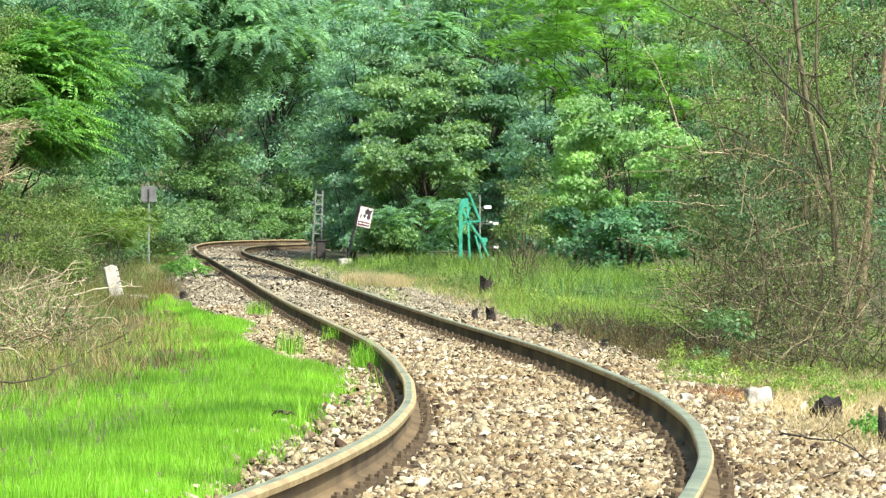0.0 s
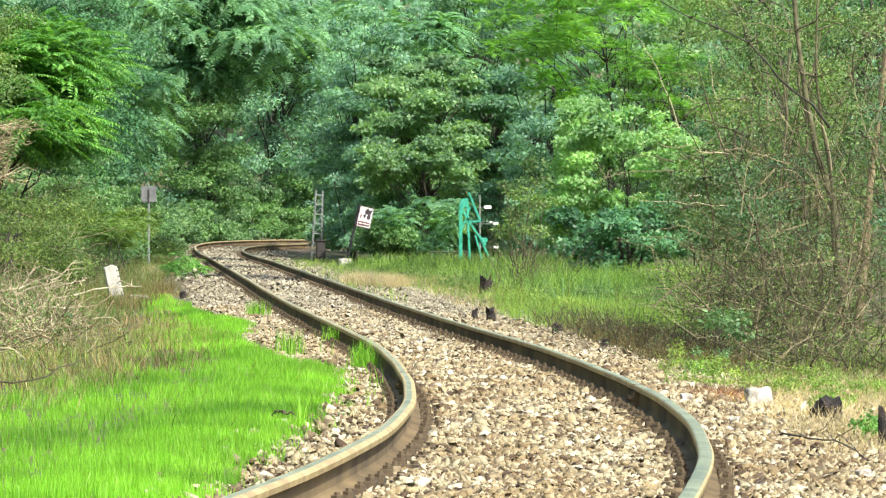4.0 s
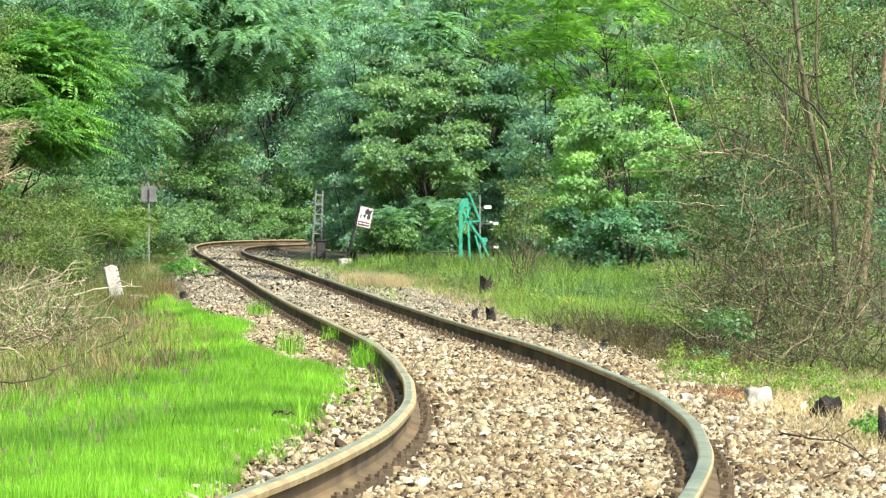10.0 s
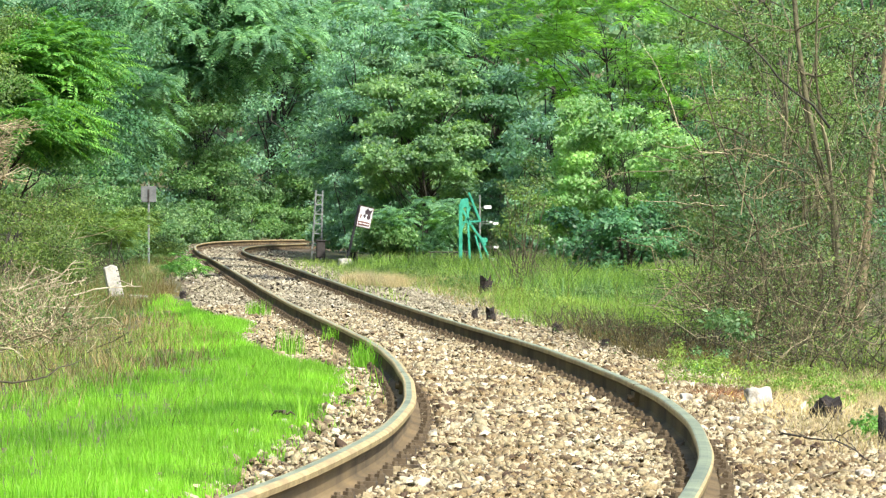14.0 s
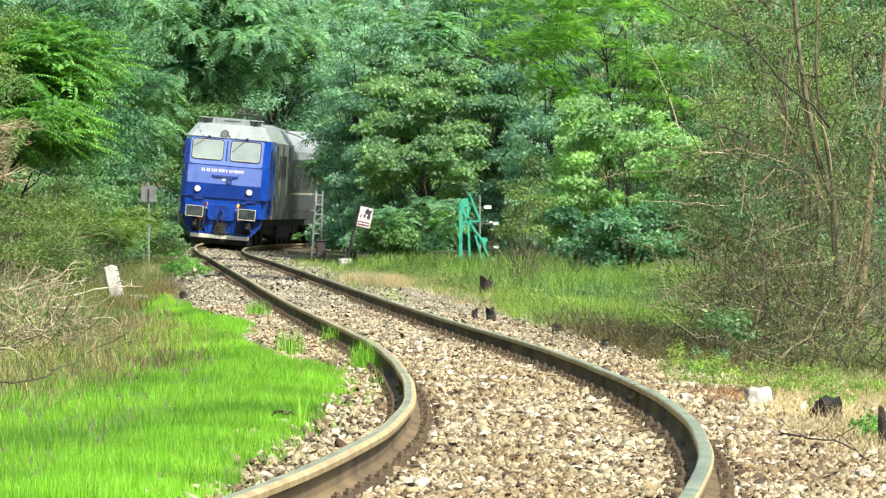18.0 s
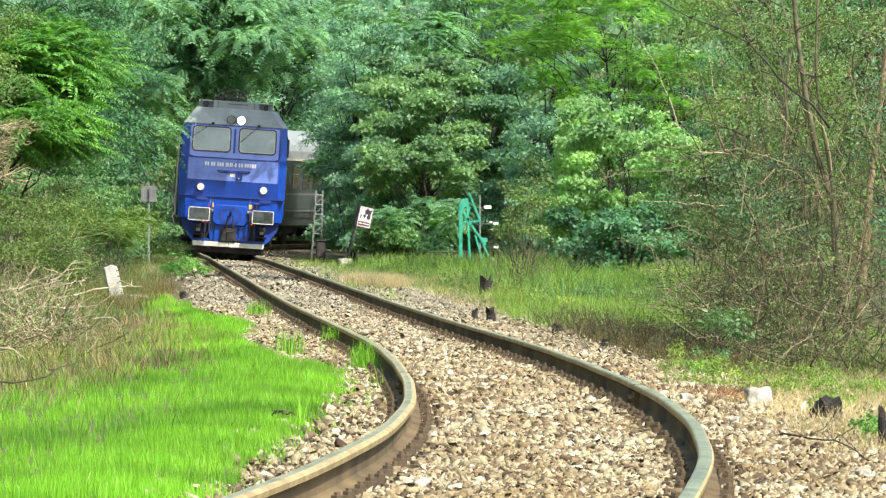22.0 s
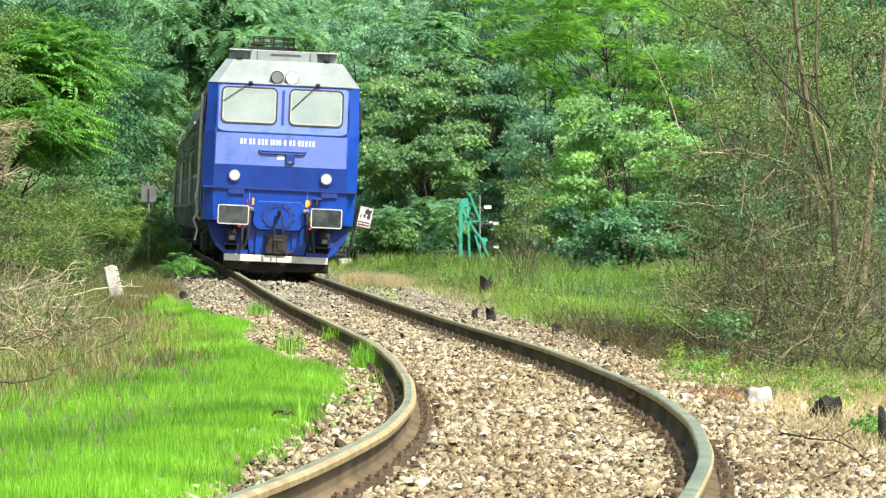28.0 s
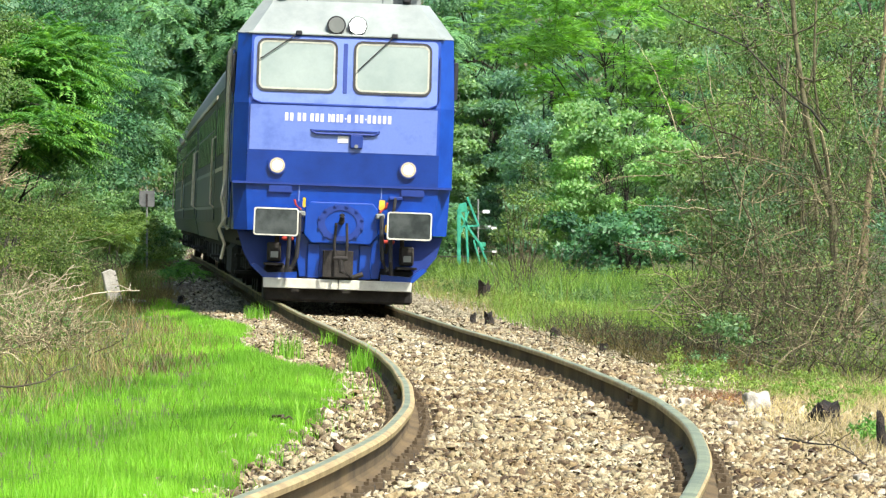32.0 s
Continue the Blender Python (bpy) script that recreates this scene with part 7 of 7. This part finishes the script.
def make_coach():
    c = thing("passenger_coach", "grey passenger coach with dark windows and a white waist stripe", "coach", group="coaches of the train")
    L = 24.5
    roof = [(-1.42, 3.02)] + [(1.42 * math.cos(a), 3.02 + 1.0 * math.sin(a) ** 0.8) for a in [math.pi - math.pi * k / 14 for k in range(1, 14)]] + [(1.42, 3.02)]
    part("body", prism([(-1.40, 1.0), (1.40, 1.0), (1.42, 1.3), (1.42, 3.0), (-1.42, 3.0), (-1.42, 1.3)], 0.15, L - 0.15, 0.02), M_GREY, c, "grey-green body walls")
    part("roof", prism(roof, 0.1, L - 0.1), M_COACHROOF, c, "light grey rounded roof")
    part("skirt", prism([(-1.33, 0.72), (1.33, 0.72), (1.39, 1.0), (-1.39, 1.0)], 0.2, L - 0.2), M_SLATE, c, "grey skirt")
    for sx in (-1, 1):
        part("waist_stripe", box(sx * 1.423 - 0.006, sx * 1.423 + 0.006, 0.2, L - 0.2, 1.80, 1.86), M_GREYLIGHT, c, "white waist stripe")
        part("lower_stripe", box(sx * 1.423 - 0.006, sx * 1.423 + 0.006, 0.2, L - 0.2, 1.22, 1.27), M_GREYLIGHT, c, "white lower stripe")
        part("lower_band", box(sx * 1.421 - 0.004, sx * 1.421 + 0.004, 0.2, L - 0.2, 1.29, 1.80), M_SLATE, c, "slate grey lower band")
        part("gutter", box(sx * 1.43 - 0.02, sx * 1.43 + 0.02, 0.12, L - 0.12, 2.98, 3.05), M_CREAM, c)
        for k in range(11):
            y = 2.4 + 1.85 * k
            w = part("window", box(sx * 1.424 - 0.008, sx * 1.424 + 0.008, y, y + 1.15, 2.02, 2.85, 0.004), M_COACHPANE, c, "dark tinted window")
            part("window_frame", box(sx * 1.43 - 0.008, sx * 1.43 + 0.008, y, y + 1.15, 2.50, 2.53), M_GREYLIGHT, w)
        for y in (0.6, L - 1.5):
            d = part("door", box(sx * 1.424 - 0.01, sx * 1.424 + 0.01, y, y + 0.9, 1.05, 2.95, 0.01), M_SLATE, c, "slate grey entrance door")
            part("door_window", box(sx * 1.436 - 0.006, sx * 1.436 + 0.006, y + 0.2, y + 0.7, 2.0, 2.75), M_COACHPANE, d)
            part("door_handrail", pipe([(sx * 1.43, y - 0.08, 2.4), (sx * 1.49, y - 0.08, 2.35), (sx * 1.49, y - 0.08, 1.3), (sx * 1.43, y - 0.08, 1.25)], 0.018, 6), M_CREAM, d)
            part("step", box(sx * 1.30 - 0.14, sx * 1.30 + 0.14, y, y + 0.9, 0.45, 0.49), M_UNDER, c)
    for y0, y1 in ((-0.18, 0.15), (L - 0.15, L + 0.18)):
        part("gangway", prism(rounded(-0.55, 0.55, 1.05, 3.1, 0.1), y0, y1), M_RUBBER, c, "black rubber gangway bellows")
    part("underframe", box(-1.2, 1.2, 0.3, L - 0.3, 0.62, 1.0), M_UNDER, c)
    for k, y in enumerate((7.5, 10.5, 13.6)):
        part("equipment_box", box(-1.2, 1.2, y, y + 1.7, 0.3, 0.72, 0.04), M_UNDER, c)
    bogie(c, 3.6, 2.5, 2, 0.92)
    bogie(c, L - 3.6, 2.5, 2, 0.92)
    return c


locomotive = make_locomotive()
coach_a = make_coach()
coach_b = copy_thing(coach_a, Matrix.Identity(4))
coach_c = copy_thing(coach_a, Matrix.Identity(4))


# ---- movement ----
def front_at(t):
    """How far along the line the train's front stands at t seconds."""
    q = t - 28
    return 90.5146 - 8.4046 * q + 0.009226 * q * q


def on_bogies(s, over, pivot):
    """The pose of a vehicle whose front is at s: it rides on two pivots."""
    p1, p2 = Vector(on_track(s + over)), Vector(on_track(s + over + pivot))
    ey = (p2 - p1).normalized()
    c = float(np.interp(s + over + pivot / 2, S, TC))
    flat = ey.cross(Vector((0, 0, 1))).normalized()
    up = flat.cross(ey).normalized()
    ex = (flat * math.cos(c) - up * math.sin(c)).normalized()
    m = Matrix((ex, ey, ex.cross(ey))).transposed().to_4x4()
    m.translation = p1 - ey * over
    return m


def motions():
    times = [k * 0.5 for k in range(65)]
    walk(locomotive, [(t, on_bogies(front_at(t), 4.0, 9.0)) for t in times])
    for k, c in enumerate((coach_a, coach_b, coach_c)):
        walk(c, [(t, on_bogies(front_at(t) + 17.5 + 24.95 * k, 3.6, 17.3)) for t in times])


motions()
